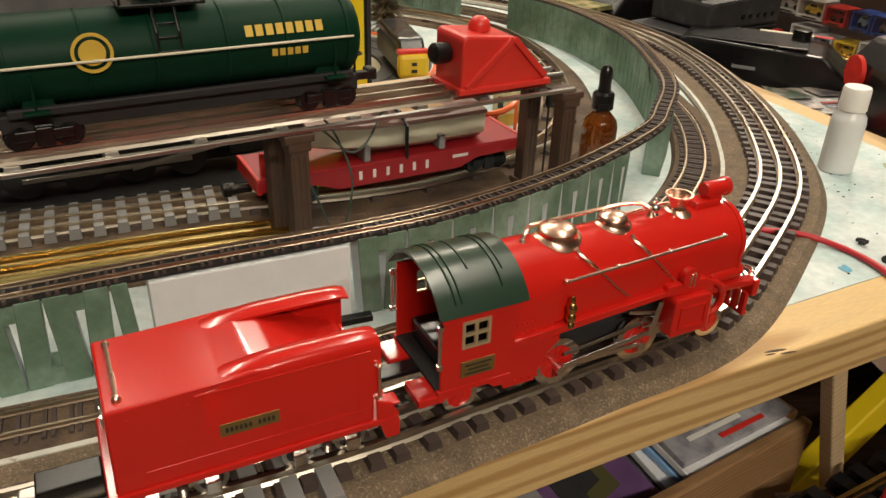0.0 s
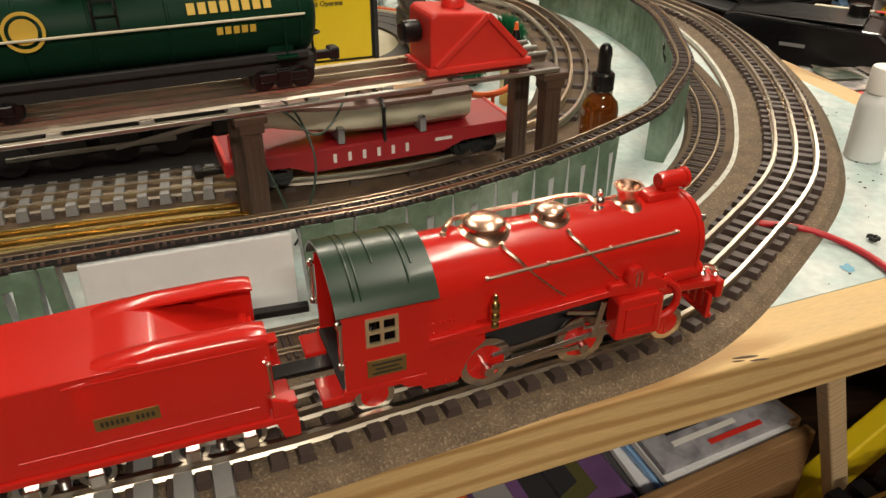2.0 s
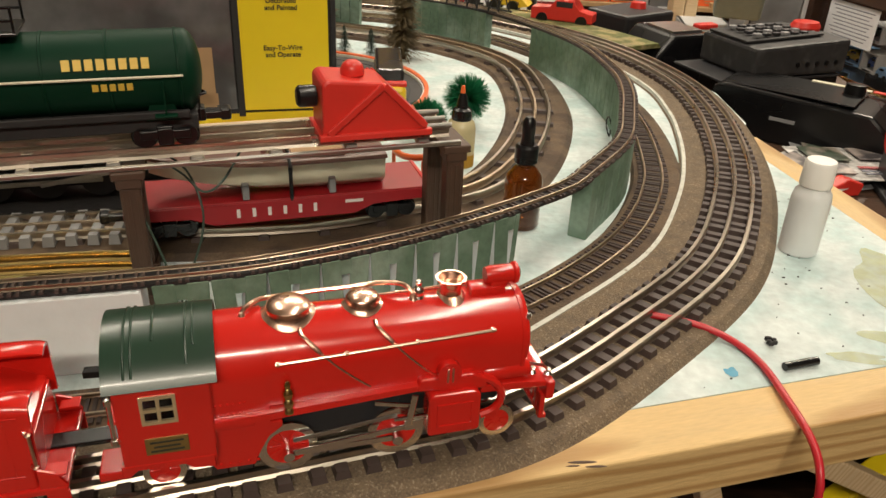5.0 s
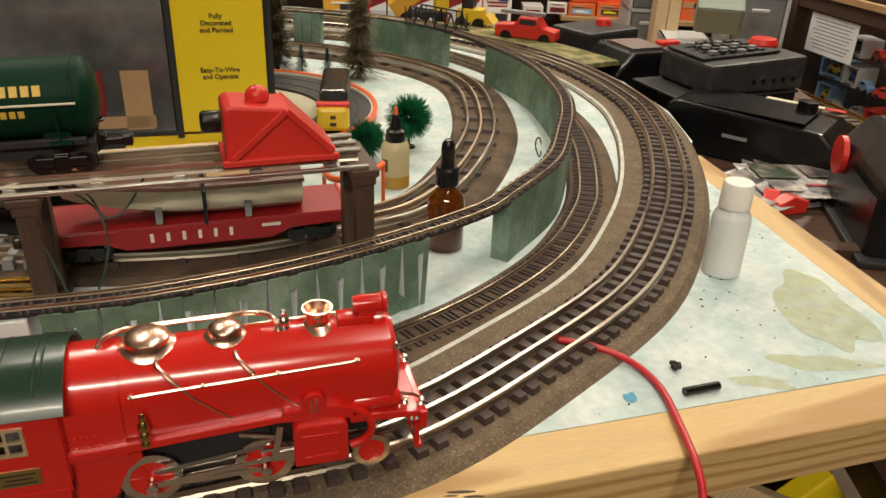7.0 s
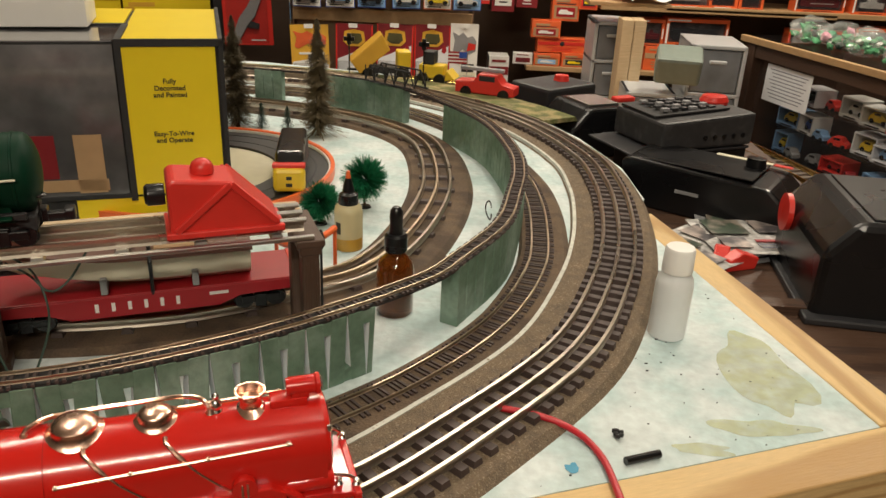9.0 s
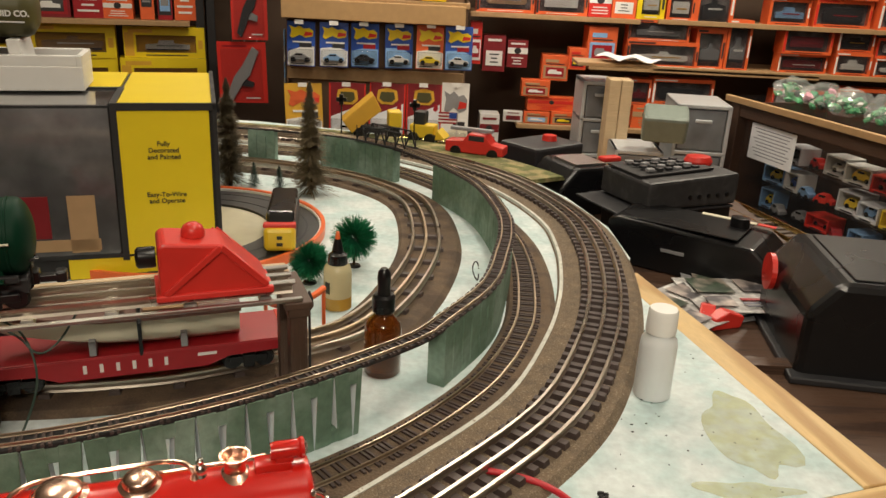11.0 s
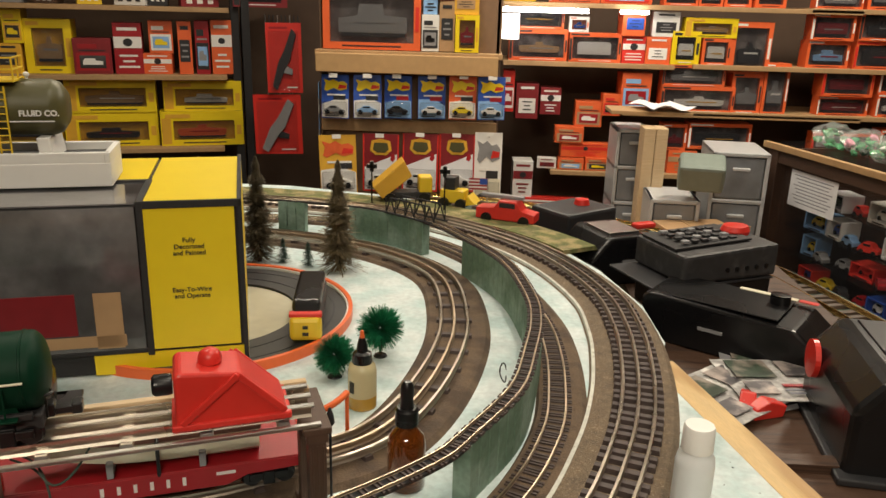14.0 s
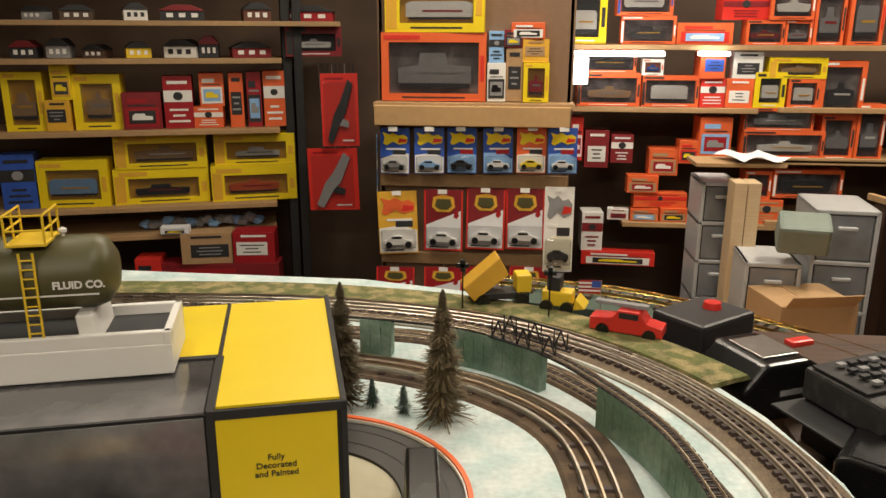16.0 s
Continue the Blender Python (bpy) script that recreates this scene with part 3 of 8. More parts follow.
# cab: two sides with window openings, an arched front and a floor
WX, WZ = -0.0845, 0.0645
for s in (-1, 1):
    bm = bmesh.new()
    y = s * 0.0255
    for cx, cz, sx, sz in ((-0.0825, 0.0458, 0.0390, 0.0244), (-0.0825, 0.0748, 0.0390, 0.0068), (-0.0966, 0.0647, 0.0108, 0.0134), (-0.0704, 0.0647, 0.0148, 0.0134)):
        add_box(bm, cx, y, cz, sx, 0.0016, sz)
    side = part("cab_side", bm, RED, loco)
    bm = bmesh.new()
    for dz in (-0.0066, 0.0, 0.0066):
        add_box(bm, WX, y + s * 0.0007, WZ + dz, 0.0148, 0.0014, 0.0016)
    for dx in (-0.0067, 0.0, 0.0067):
        add_box(bm, WX + dx, y + s * 0.0007, WZ, 0.0015, 0.0013, 0.0132)
    part("window_frame", bm, PALE_BRASS, side, "pale brass cab window frame")
    part("name_plate", box(0.0180, 0.0008, 0.0088, 0.0002, (-0.0830, y + s * 0.0012, 0.0452)), BRASS_PLATE, side, "tarnished brass plate")
    for bx, bz, bl in ((-0.083, 0.0475, 0.014), (-0.083, 0.0450, 0.011), (-0.083, 0.0427, 0.014)):
        part("plate_line", box(bl, 0.0004, 0.0009, 0, (bx, y + s * 0.0017, bz)), BLACK_INK, side)
    part("lower_skirt", prism([(-0.1035, 0.0290), (-0.1000, 0.0290), (-0.0970, 0.0332), (-0.0765, 0.0332), (-0.0735, 0.0295), (-0.0640, 0.0285), (-0.0640, 0.0355), (-0.1035, 0.0355)], s * 0.0238, s * 0.0266, 0.0005), RED, loco)
    bm = bmesh.new()
    add_tube(bm, [(-0.1020, y, 0.0505), (-0.1035, y + s * 0.0018, 0.0515), (-0.1035, y + s * 0.0018, 0.0722), (-0.1020, y, 0.0732)], 0.0010, 8)
    for zz in (0.0512, 0.0726):
        add_lathe(bm, [(0, -0.0020), (0.0017, -0.0012), (0.0017, 0.0012), (0, 0.0020)], 12, Matrix.Translation((-0.1035, y + s * 0.0018, zz)))
    part("hand_rail", bm, NICKEL, loco, "bright nickel grab rail", smooth=True)
RR, RC = 0.0340, 0.0597
arch = [(RR * math.sin(a), RC + RR * math.cos(a)) for a in [radians(-47 + 94 * k / 20) for k in range(21)]]
bm = bmesh.new()
for x in (-0.0640, -0.0624):
    for q in ([(-0.0250, 0.0400)] + arch + [(0.0250, 0.0400)],):
        bm.faces.new([bm.verts.new((x, yy, zz - 0.0008)) for yy, zz in q])
bmesh.ops.bridge_loops(bm, edges=list(bm.edges))
part("cab_front", bm, RED, loco)
part("backhead", box(0.014, 0.038, 0.024, 0.003, (-0.0720, 0, 0.0560)), BLACK, loco, "black boiler end inside the cab")
part("seat_box", box(0.016, 0.040, 0.012, 0.001, (-0.0880, 0, 0.0420)), BLACK, loco)
part("cab_floor", box(0.040, 0.050, 0.002, 0, (-0.0830, 0, 0.0345)), BLACK_MATT, loco)
for s in (-1, 1):
    part("rear_step", prism([(-0.1130, 0.0285), (-0.1010, 0.0285), (-0.1010, 0.0330), (-0.1130, 0.0330)], s * 0.0090, s * 0.0262, 0.0008), RED, loco, "red rear deck plate")
# roof: an arched sheet with ribs
bm = bmesh.new()
seg = 24
rows_ = []
for x in (-0.1050, -0.0592):
    for off in (0.0, 0.0012):
        rows_.append([bm.verts.new((x, (RR + off) * math.sin(a), RC + (RR + off) * math.cos(a))) for a in [radians(-59 + 118 * k / seg) for k in range(seg + 1)]])
for a, b in ((rows_[0], rows_[2]), (rows_[3], rows_[1]), (rows_[1], rows_[0]), (rows_[2], rows_[3])):
    for k in range(seg):
        bm.faces.new((a[k], a[k + 1], b[k + 1], b[k]))
for k in (0, seg):
    bm.faces.new((rows_[0][k], rows_[1][k], rows_[3][k], rows_[2][k]))
roof = part("cab_roof", bm, GREEN_ENAMEL, loco, "dark green arched cab roof with raised ribs", smooth=True)
for x, lim in ((-0.0960, 50), (-0.0930, 50), (-0.0845, 24), (-0.0710, 44), (-0.0680, 30)):
    part("roof_rib", tube([(x, (RR + 0.0013) * math.sin(a), RC + (RR + 0.0013) * math.cos(a)) for a in [radians(-lim + 2 * lim * k / 20) for k in range(21)]], 0.00055, 6), GREEN_ENAMEL, roof, smooth=True)


def dome(x, r, flange, name, label):
    base = BZ + BR
    rings = []
    bm = bmesh.new()
    for k in range(28):
        a = 2 * math.pi * k / 28
        yy = flange * math.sin(a)
        drop = BR - math.sqrt(BR * BR - yy * yy)
        y2 = r * math.sin(a)
        drop2 = BR - math.sqrt(BR * BR - y2 * y2)
        rings.append([bm.verts.new((flange * math.cos(a), yy, base - drop - 0.0006)), bm.verts.new((flange * math.cos(a), yy, base - drop + 0.0005)),
                      bm.verts.new((r * 1.06 * math.cos(a), y2 * 1.06, base - drop2 + 0.0012)), bm.verts.new((r * math.cos(a), y2, base + 0.0014)),
                      bm.verts.new((r * math.cos(a), y2, base + 0.0034)), bm.verts.new((r * 0.88 * math.cos(a), y2 * 0.88, base + 0.0047)), bm.verts.new((r * 0.5 * math.cos(a), y2 * 0.5, base + 0.0057))])
    tip = bm.verts.new((0, 0, base + 0.0060))
    for a, b in zip(rings, rings[1:] + rings[:1]):
        for i in range(6):
            bm.faces.new((a[i], b[i], b[i + 1], a[i + 1]))
        bm.faces.new((a[6], b[6], tip))
    return part(name, bm, COPPER, loco, label, smooth=True, at=pose(x, 0, 0))


dome(-0.0262, 0.0100, 0.0126, "steam_dome", "polished copper dome on a flange")
dome(0.0082, 0.0078, 0.0098, "sand_dome", "polished copper dome on a flange")
bm = lathe([(0.0092, 0.0884), (0.0078, 0.0896), (0.0054, 0.0912), (0.0050, 0.0930), (0.0054, 0.0962), (0.0072, 0.0985), (0.0075, 0.0993), (0.0062, 0.0993), (0.0046, 0.0955), (0, 0.0955)], 28)
part("chimney", bm, COPPER, loco, "flared copper chimney", smooth=True, at=pose(0.0512, 0, 0))
bm = lathe([(0.0032, 0.0895), (0.0022, 0.0915), (0.0030, 0.0932), (0.0026, 0.0950), (0.0012, 0.0965), (0.0017, 0.0985), (0.0010, 0.0996), (0, 0.1000)], 14)
part("whistle", bm, NICKEL, loco, "bright nickel whistle", smooth=True, at=pose(0.0353, 0, 0))
# headlight on its bracket
bm = bmesh.new()
add_box(bm, 0.0690, 0, 0.0915, 0.018, 0.010, 0.0050, 0.0012)
add_box(bm, 0.0745, 0, 0.0950, 0.009, 0.008, 0.0050, 0.0012)
add_lathe(bm, [(0.0, -0.0085), (0.0040, -0.0085), (0.0046, -0.0060), (0.0046, 0.0050), (0.0054, 0.0060), (0.0054, 0.0076), (0.0, 0.0076)], 22, Matrix.Translation((0.0765, 0, 0.0985)) @ Matrix.Rotation(radians(90), 4, "Y"))
light = part("headlight", bm, RED, loco, smooth=True)
part("lens", lathe([(0, 0.0078), (0.0044, 0.0078), (0.0032, 0.0090), (0, 0.0096)], 16, Matrix.Translation((0.0765, 0, 0.0985)) @ Matrix.Rotation(radians(90), 4, "Y")), CLEAR, light, smooth=True)
# copper pipes and rails on the barrel
for s in (-1, 1):
    bm = tube([(-0.0345 + k * 0.0102, s * 0.0226, 0.0772 + k * 0.00045) for k in range(11)], 0.0008, 8)
    rail = part("side_rail", bm, COPPER, loco, "thin copper handrail", smooth=True)
    for x, zz in ((-0.0335, 0.0773), (-0.003, 0.0787), (0.030, 0.0801), (0.0660, 0.0817)):
        part("rail_knob", lathe([(0, -0.0014), (0.0012, -0.0008), (0.0014, 0), (0.0012, 0.0008), (0, 0.0014)], 10, Matrix.Translation((x, s * 0.0222, zz))), COPPER, rail, smooth=True)
    for x, dx, low in ((-0.0262, 0.0330, 0.0585), (0.0082, 0.0310, 0.0600)):
        pts = []
        for k in range(13):
            f = k / 12
            a = radians(58 - 88 * f)
            zz = BZ + (BR + 0.0008) * math.sin(a)
            yy = (BR + 0.0008) * math.cos(a) if a > 0 else BR + 0.0008
            pts.append((x + 0.004 + dx * max(0.0, f - 0.08) ** 1.15, s * yy, max(zz, low - 0.0005 * k)))
        part("sand_pipe", tube(pts, [0.0012] * 5 + [0.0006] * 8, 8), COPPER, loco, "bent copper sand pipe", smooth=True)
pts = [(-0.0468, -0.001, 0.0898), (-0.0468, -0.001, 0.0940), (-0.0430, 0.002, 0.0946), (-0.0390, 0.008, 0.0932), (-0.0340, 0.0125, 0.0910), (-0.018, 0.0135, 0.0912), (0.0, 0.0125, 0.0922), (0.0130, 0.0105, 0.0938), (0.0180, 0.0085, 0.0952), (0.0280, 0.0040, 0.0962), (0.0310, 0.0, 0.0955), (0.0325, -0.001, 0.0918)]
part("bell_pipe", tube(smooth_path([Vector(p) for p in pts], 0.0015), 0.0012, 8), COPPER, loco, "bent copper pipe along the boiler", smooth=True)
for x in (-0.0468, 0.0325):
    part("pipe_end", lathe([(0.0026, 0.0), (0.0019, 0.0012), (0.0012, 0.003), (0, 0.0036)], 12, Matrix.Translation((x, -0.001, BZ + BR - 0.0006))), COPPER, loco, smooth=True)
for s in (-1, 1):
    bm = lathe([(0, 0.0), (0.0023, 0.0), (0.0024, 0.0016), (0.0016, 0.0028), (0.0026, 0.0042), (0.0027, 0.0066), (0.0017, 0.0080), (0.0027, 0.0095), (0.0027, 0.0122), (0.0014, 0.0140), (0.0018, 0.0156), (0.0010, 0.0176), (0, 0.0180)], 16)
    part("lantern", bm, BRASS, loco, "small turned brass lantern", smooth=True, at=pose(-0.0300, s * 0.0242, 0.0515))
    part("cylinder", prism([(0.0345, 0.0285), (0.0590, 0.0285), (0.0605, 0.0300), (0.0605, 0.0500), (0.0580, 0.0525), (0.0365, 0.0525), (0.0345, 0.0505)], s * 0.0180, s * 0.0292, 0.0012), RED, loco, "red pressed cylinder block")
    bm = bmesh.new()
    for cx, cz, sx, sz in ((0.0475, 0.0465, 0.0180, 0.0010), (0.0475, 0.0340, 0.0180, 0.0010), (0.0390, 0.0402, 0.0010, 0.0134), (0.0560, 0.0402, 0.0010, 0.0134)):
        add_box(bm, cx, s * 0.0294, cz, sx, 0.0008, sz)
    part("cylinder_panel", bm, RED, loco)
    part("air_tank", lathe([(0.0, 0.0), (0.0045, 0.0), (0.0052, 0.0015), (0.0052, 0.022), (0.0045, 0.0235), (0.0, 0.0235)], 22, Matrix.Translation((0.0640, s * 0.0175, 0.0545)) @ Matrix.Rotation(radians(90), 4, "Y")), RED, loco, smooth=True)
    part("air_pump", lathe([(0.0, 0.0), (0.0052, 0.0), (0.0058, 0.0008), (0.0058, 0.005), (0.0, 0.005)], 22, Matrix.Translation((0.0450, s * 0.0215, 0.0625)) @ Matrix.Rotation(radians(90 * s * -1), 4, "X")), RED, loco, smooth=True)
    for k in range(2):
        part("pump_rib", box(0.0010, 0.0014, 0.0080, 0.0004, (0.0438 + k * 0.0024, s * 0.0268, 0.0620)), COPPER, loco)
for s in (-1, 1):
    part("steam_pipe", tube(smooth_path([Vector(p) for p in ((0.0620, s * 0.0225, 0.0560), (0.0690, s * 0.0240, 0.0520), (0.0730, s * 0.0240, 0.0440), (0.0700, s * 0.0240, 0.0360), (0.0620, s * 0.0235, 0.0330))], 0.0015), 0.0022, 8), RED, loco, "curved red steam pipe ahead of the cylinder", smooth=True)
part("front_deck", prism([(0.0620, 0.0460), (0.1000, 0.0440), (0.1000, 0.0470), (0.0860, 0.0490), (0.0620, 0.0505)], -0.0235, 0.0235, 0.0008), RED, loco)
part("buffer_beam", box(0.0045, 0.050, 0.0105, 0.001, (0.0985, 0, 0.0425)), RED, loco)
pilot = part("pilot", box(0.0035, 0.044, 0.0025, 0.0006, (0.0975, 0, 0.0240)), RED, loco, "red slatted cowcatcher")
for k in range(7):
    part("pilot_slat", box(0.0028, 0.0040, 0.0150, 0.0005, (0.0990 - abs(k - 3) * 0.0010, (k - 3) * 0.0068, 0.0310)), RED, pilot)
for s in (-1, 1):
    rail = part("front_rail", tube(smooth_path([Vector(p) for p in ((0.0985, s * 0.019, 0.0480), (0.0970, s * 0.019, 0.0535), (0.0900, s * 0.0195, 0.0565), (0.0800, s * 0.0200, 0.0590))], 0.001), 0.0008, 6), COPPER, loco, "bright copper front handrail", smooth=True)
    for x, zz in ((0.0985, 0.0475), (0.0900, 0.0495)):
        part("post_knob", lathe([(0, 0.0), (0.0020, 0.0), (0.0022, 0.0016), (0.0012, 0.0030), (0.0018, 0.0044), (0, 0.0056)], 12, Matrix.Translation((x, s * 0.0190, zz))), NICKEL, rail, smooth=True)
    part("marker_lamp", lathe([(0, 0.0), (0.0013, 0.0), (0.0016, 0.0018), (0.0010, 0.003), (0, 0.0034)], 10, Matrix.Translation((0.0860, s * 0.0165, BZ + 0.0125))), NICKEL, loco, smooth=True)
# running gear
part("frame", box(0.165, 0.016, 0.016, 0.001, (-0.006, 0, 0.0365)), BLACK_MATT, loco, "black motor frame")
part("motor", box(0.060, 0.022, 0.020, 0.001, (-0.005, 0, 0.036)), CHARCOAL, loco)
for s in (-1, 1):
    for x in (-0.0312, 0.0210):
        wheel(loco, x, s * 0.0165, 0.0124, 0.0042, 12, RED, NICKEL, "driving_wheel")
    for x in (-0.0870, 0.0735):
        wheel(loco, x, s * 0.0160, 0.0085, 0.0040, 8, RED, NICKEL, "pony_wheel")
    y = s * 0.0208
    rod = part("side_rod", box(0.0560, 0.0010, 0.0034, 0.0004, (-0.0050, y, 0.0240)), NICKEL, loco, "bright nickel side rod")
    for x in (-0.0312, 0.0210):
        part("crank_pin", lathe([(0, -0.003), (0.0026, -0.003), (0.0026, 0.003), (0, 0.003)], 14, Matrix.Translation((x, y, 0.0240)) @ Matrix.Rotation(radians(90), 4, "X")), NICKEL, rod, smooth=True)
    part("main_rod", box(0.066, 0.0010, 0.0030, 0.0004, (0.0, 0, 0)), NICKEL, loco, "bright nickel main rod", at=pose(0.0040, y + s * 0.0018, 0.0292, 0, -6, 0))
    part("eccentric_rod", box(0.050, 0.0008, 0.0022, 0.0003, (0.0, 0, 0)), STEEL, loco, at=pose(-0.0040, y + s * 0.0006, 0.0352, 0, -7, 0))
    part("crosshead", box(0.0120, 0.0020, 0.0060, 0.0006, (0.0300, y + s * 0.0024, 0.0330)), NICKEL, loco, "bright nickel crosshead")
    part("guide_bar", box(0.0200, 0.0014, 0.0018, 0.0004, (0.0290, y + s * 0.0024, 0.0372)), NICKEL, loco)
    part("combination_lever", box(0.0034, 0.0012, 0.0180, 0.0005, (0, 0, 0)), NICKEL, loco, at=pose(0.0275, y + s * 0.0030, 0.0420, 0, 10, 0))
    part("radius_rod", box(0.0180, 0.0010, 0.0024, 0.0004, (0, 0, 0)), NICKEL, loco, at=pose(0.0185, y + s * 0.0010, 0.0455, 0, 14, 0))
part("drawbar", box(0.056, 0.010, 0.0025, 0.0006, (-0.125, 0, 0.0335)), BLACK, loco)

# the tender behind it
TENDER = Matrix.Translation((0.0792, 0.4246, 0.0)) @ Matrix.Rotation(radians(18.61), 4, "Z")
tender = empty("toy_tender", TENDER, "glossy red tinplate coal tender coupled behind the locomotive", "toy train")
part("body", prism([(-0.0645, 0.0330), (0.0440, 0.0330), (0.0440, 0.0560), (0.0040, 0.0752), (-0.0060, 0.0764), (-0.0180, 0.0750), (-0.0632, 0.0740)], -0.0253, 0.0253, 0.0012), RED, tender)
for s in (-1, 1):
    bm = bmesh.new()
    rings = []
    for x, f in ((-0.0290, 0.0), (-0.0235, 0.18), (-0.0160, 0.55), (-0.0060, 0.85), (0.0050, 1.0), (0.0200, 1.0), (0.0300, 1.0), (0.0380, 0.96), (0.0440, 0.86), (0.0472, 0.66)):
        prof = [(0.0256, 0.0480), (0.0256, 0.0722), (0.0252, 0.0722 + 0.0030 * f), (0.0232, 0.0724 + 0.0052 * f), (0.0200, 0.0728 + 0.0060 * f), (0.0160, 0.0728 + 0.0056 * f), (0.0130, 0.0728 + 0.0040 * f),
                (0.0132, 0.0722 + 0.0032 * f), (0.0165, 0.0720 + 0.0046 * f), (0.0200, 0.0718 + 0.0050 * f), (0.0228, 0.0716 + 0.0040 * f), (0.0240, 0.0710 + 0.0024 * f), (0.0242, 0.0480)]
        rings.append([bm.verts.new((x, s * y, z)) for y, z in prof])
    for u, v in zip(rings, rings[1:]):
        for i in range(len(u)):
            j = (i + 1) % len(u)
            bm.faces.new((u[i], u[j], v[j], v[i]))
    bm.faces.new(rings[0][::-1])
    bm.faces.new(rings[-1])
    part("coal_board", bm, RED, tender, "raised rolled side board of the coal bunker", smooth=True)
    part("side_seam", box(0.0730, 0.0007, 0.0009, 0.0002, (0.0060, s * 0.0257, 0.0716)), RED, tender)
part("bunker_front", box(0.0020, 0.042, 0.022, 0.0005, (0.0445, 0, 0.0455)), RED, tender)
part("underframe", prism([(-0.0680, 0.0300), (0.0555, 0.0300), (0.0555, 0.0335), (-0.0680, 0.0335)], -0.0268, 0.0268, 0.0008), RED, tender)
for s in (-1, 1):
    part("step_plate", prism([(0.0460, 0.0310), (0.0490, 0.0215), (0.0560, 0.0215), (0.0560, 0.0310)], s * 0.0250, s * 0.0268, 0.0005), RED, tender, "red step plate")
    part("step_tread", box(0.0090, 0.0080, 0.0014, 0.0004, (0.0515, s * 0.0225, 0.0400)), RED, tender)
    part("step_riser", prism([(0.0450, 0.0335), (0.0560, 0.0335), (0.0520, 0.0410), (0.0450, 0.0440)], s * 0.0248, s * 0.0266, 0.0004), RED, tender)
    plate = part("name_plate", box(0.0245, 0.0008, 0.0062, 0.0002, (-0.0105, s * 0.0256, 0.0515)), BRASS_PLATE, tender, "tarnished brass plate with worn lettering")
    for k in range(11):
        if k != 6:
            part("plate_stroke", box(0.0011, 0.0005, 0.0022, 0, (-0.0200 + k * 0.0019, s * 0.0261, 0.0515)), BLACK_INK, plate)
    part("pressed_line", box(0.0920, 0.0006, 0.0007, 0, (-0.0060, s * 0.0254, 0.0408)), RED, tender)
    part("pressed_line", box(0.0006, 0.0006, 0.0280, 0, (0.0370, s * 0.0254, 0.0550)), RED, tender)
    for k in range(22):
        part("rivet", lathe([(0.0, 0.0), (0.0005, 0.0), (0.0003, 0.0003), (0, 0.0004)], 6, Matrix.Translation((-0.0600 + k * 0.0045, s * 0.0253, 0.0685)) @ Matrix.Rotation(radians(90 * s * -1), 4, "X")), RED, tender)
    rail = part("hand_rail", tube([(0.0440, s * 0.0262, 0.0465), (0.0458, s * 0.0275, 0.0472), (0.0458, s * 0.0275, 0.0640), (0.0440, s * 0.0262, 0.0648)], 0.0008, 8), COPPER, tender, "bright copper grab rail", smooth=True)
    for zz in (0.0470, 0.0642):
        part("rail_knob", lathe([(0, -0.0016), (0.0015, 0), (0, 0.0016)], 10, Matrix.Translation((0.0456, s * 0.0275, zz))), COPPER, rail, smooth=True)
rail = part("top_rail", tube([(-0.0575, -0.019, 0.0740), (-0.0575, -0.019, 0.0758), (-0.0575, 0.019, 0.0758), (-0.0575, 0.019, 0.0740)], 0.0010, 8), COPPER, tender, "copper rail across the rear deck", smooth=True)
for s in (-1, 1):
    part("rail_knob", lathe([(0.0020, 0.0), (0.0018, 0.002), (0.0008, 0.0032), (0, 0.0034)], 10, Matrix.Translation((-0.0575, s * 0.019, 0.0736))), COPPER, rail, smooth=True)
part("rear_badge", lathe([(0, 0.0), (0.0055, 0.0), (0.0055, 0.0006), (0.0045, 0.0009), (0, 0.0009)], 24, Matrix.Translation((-0.0642, 0, 0.054)) @ Matrix.Rotation(radians(-90), 4, "Y")), NICKEL, tender, "round nickel badge on the rear")
for x in (-0.0400, 0.0225):
    for s in (-1, 1):
        truck_side = part("truck_frame", box(0.0300, 0.0015, 0.0040, 0.0004, (x, s * 0.0200, 0.0245)), NICKEL, tender, "bright nickel truck side frame")
        for dx in (-0.0122, 0.0122):
            part("journal_box", box(0.0066, 0.0034, 0.0066, 0.0006, (x + dx, s * 0.0215, 0.0205)), NICKEL, truck_side)
            wheel(tender, x + dx, s * 0.0160, 0.0068, 0.0040, 6, CHARCOAL, STEEL, "truck_wheel")
        part("bolster_spring", lathe([(0.0012, 0.0), (0.0024, 0.0006), (0.0014, 0.0016), (0.0024, 0.0026), (0.0014, 0.0036), (0.0024, 0.0046), (0.0012, 0.0054)], 12), STEEL, truck_side, smooth=True, at=pose(x, s * 0.0216, 0.0205))
part("coupler", box(0.026, 0.014, 0.012, 0.001, (-0.0810, 0, 0.0235)), BLACK, tender, "black box coupler")
part("coupler_hook", box(0.008, 0.008, 0.006, 0.001, (-0.0970, 0, 0.0225)), NICKEL, tender)

# ---- the trestle track with its tank car and buffer stop ----
DECK = Matrix.Translation((0.0779, 0.6313, 0.0)) @ Matrix.Rotation(radians(21.6), 4, "Z")
DECK_Z = 0.0965


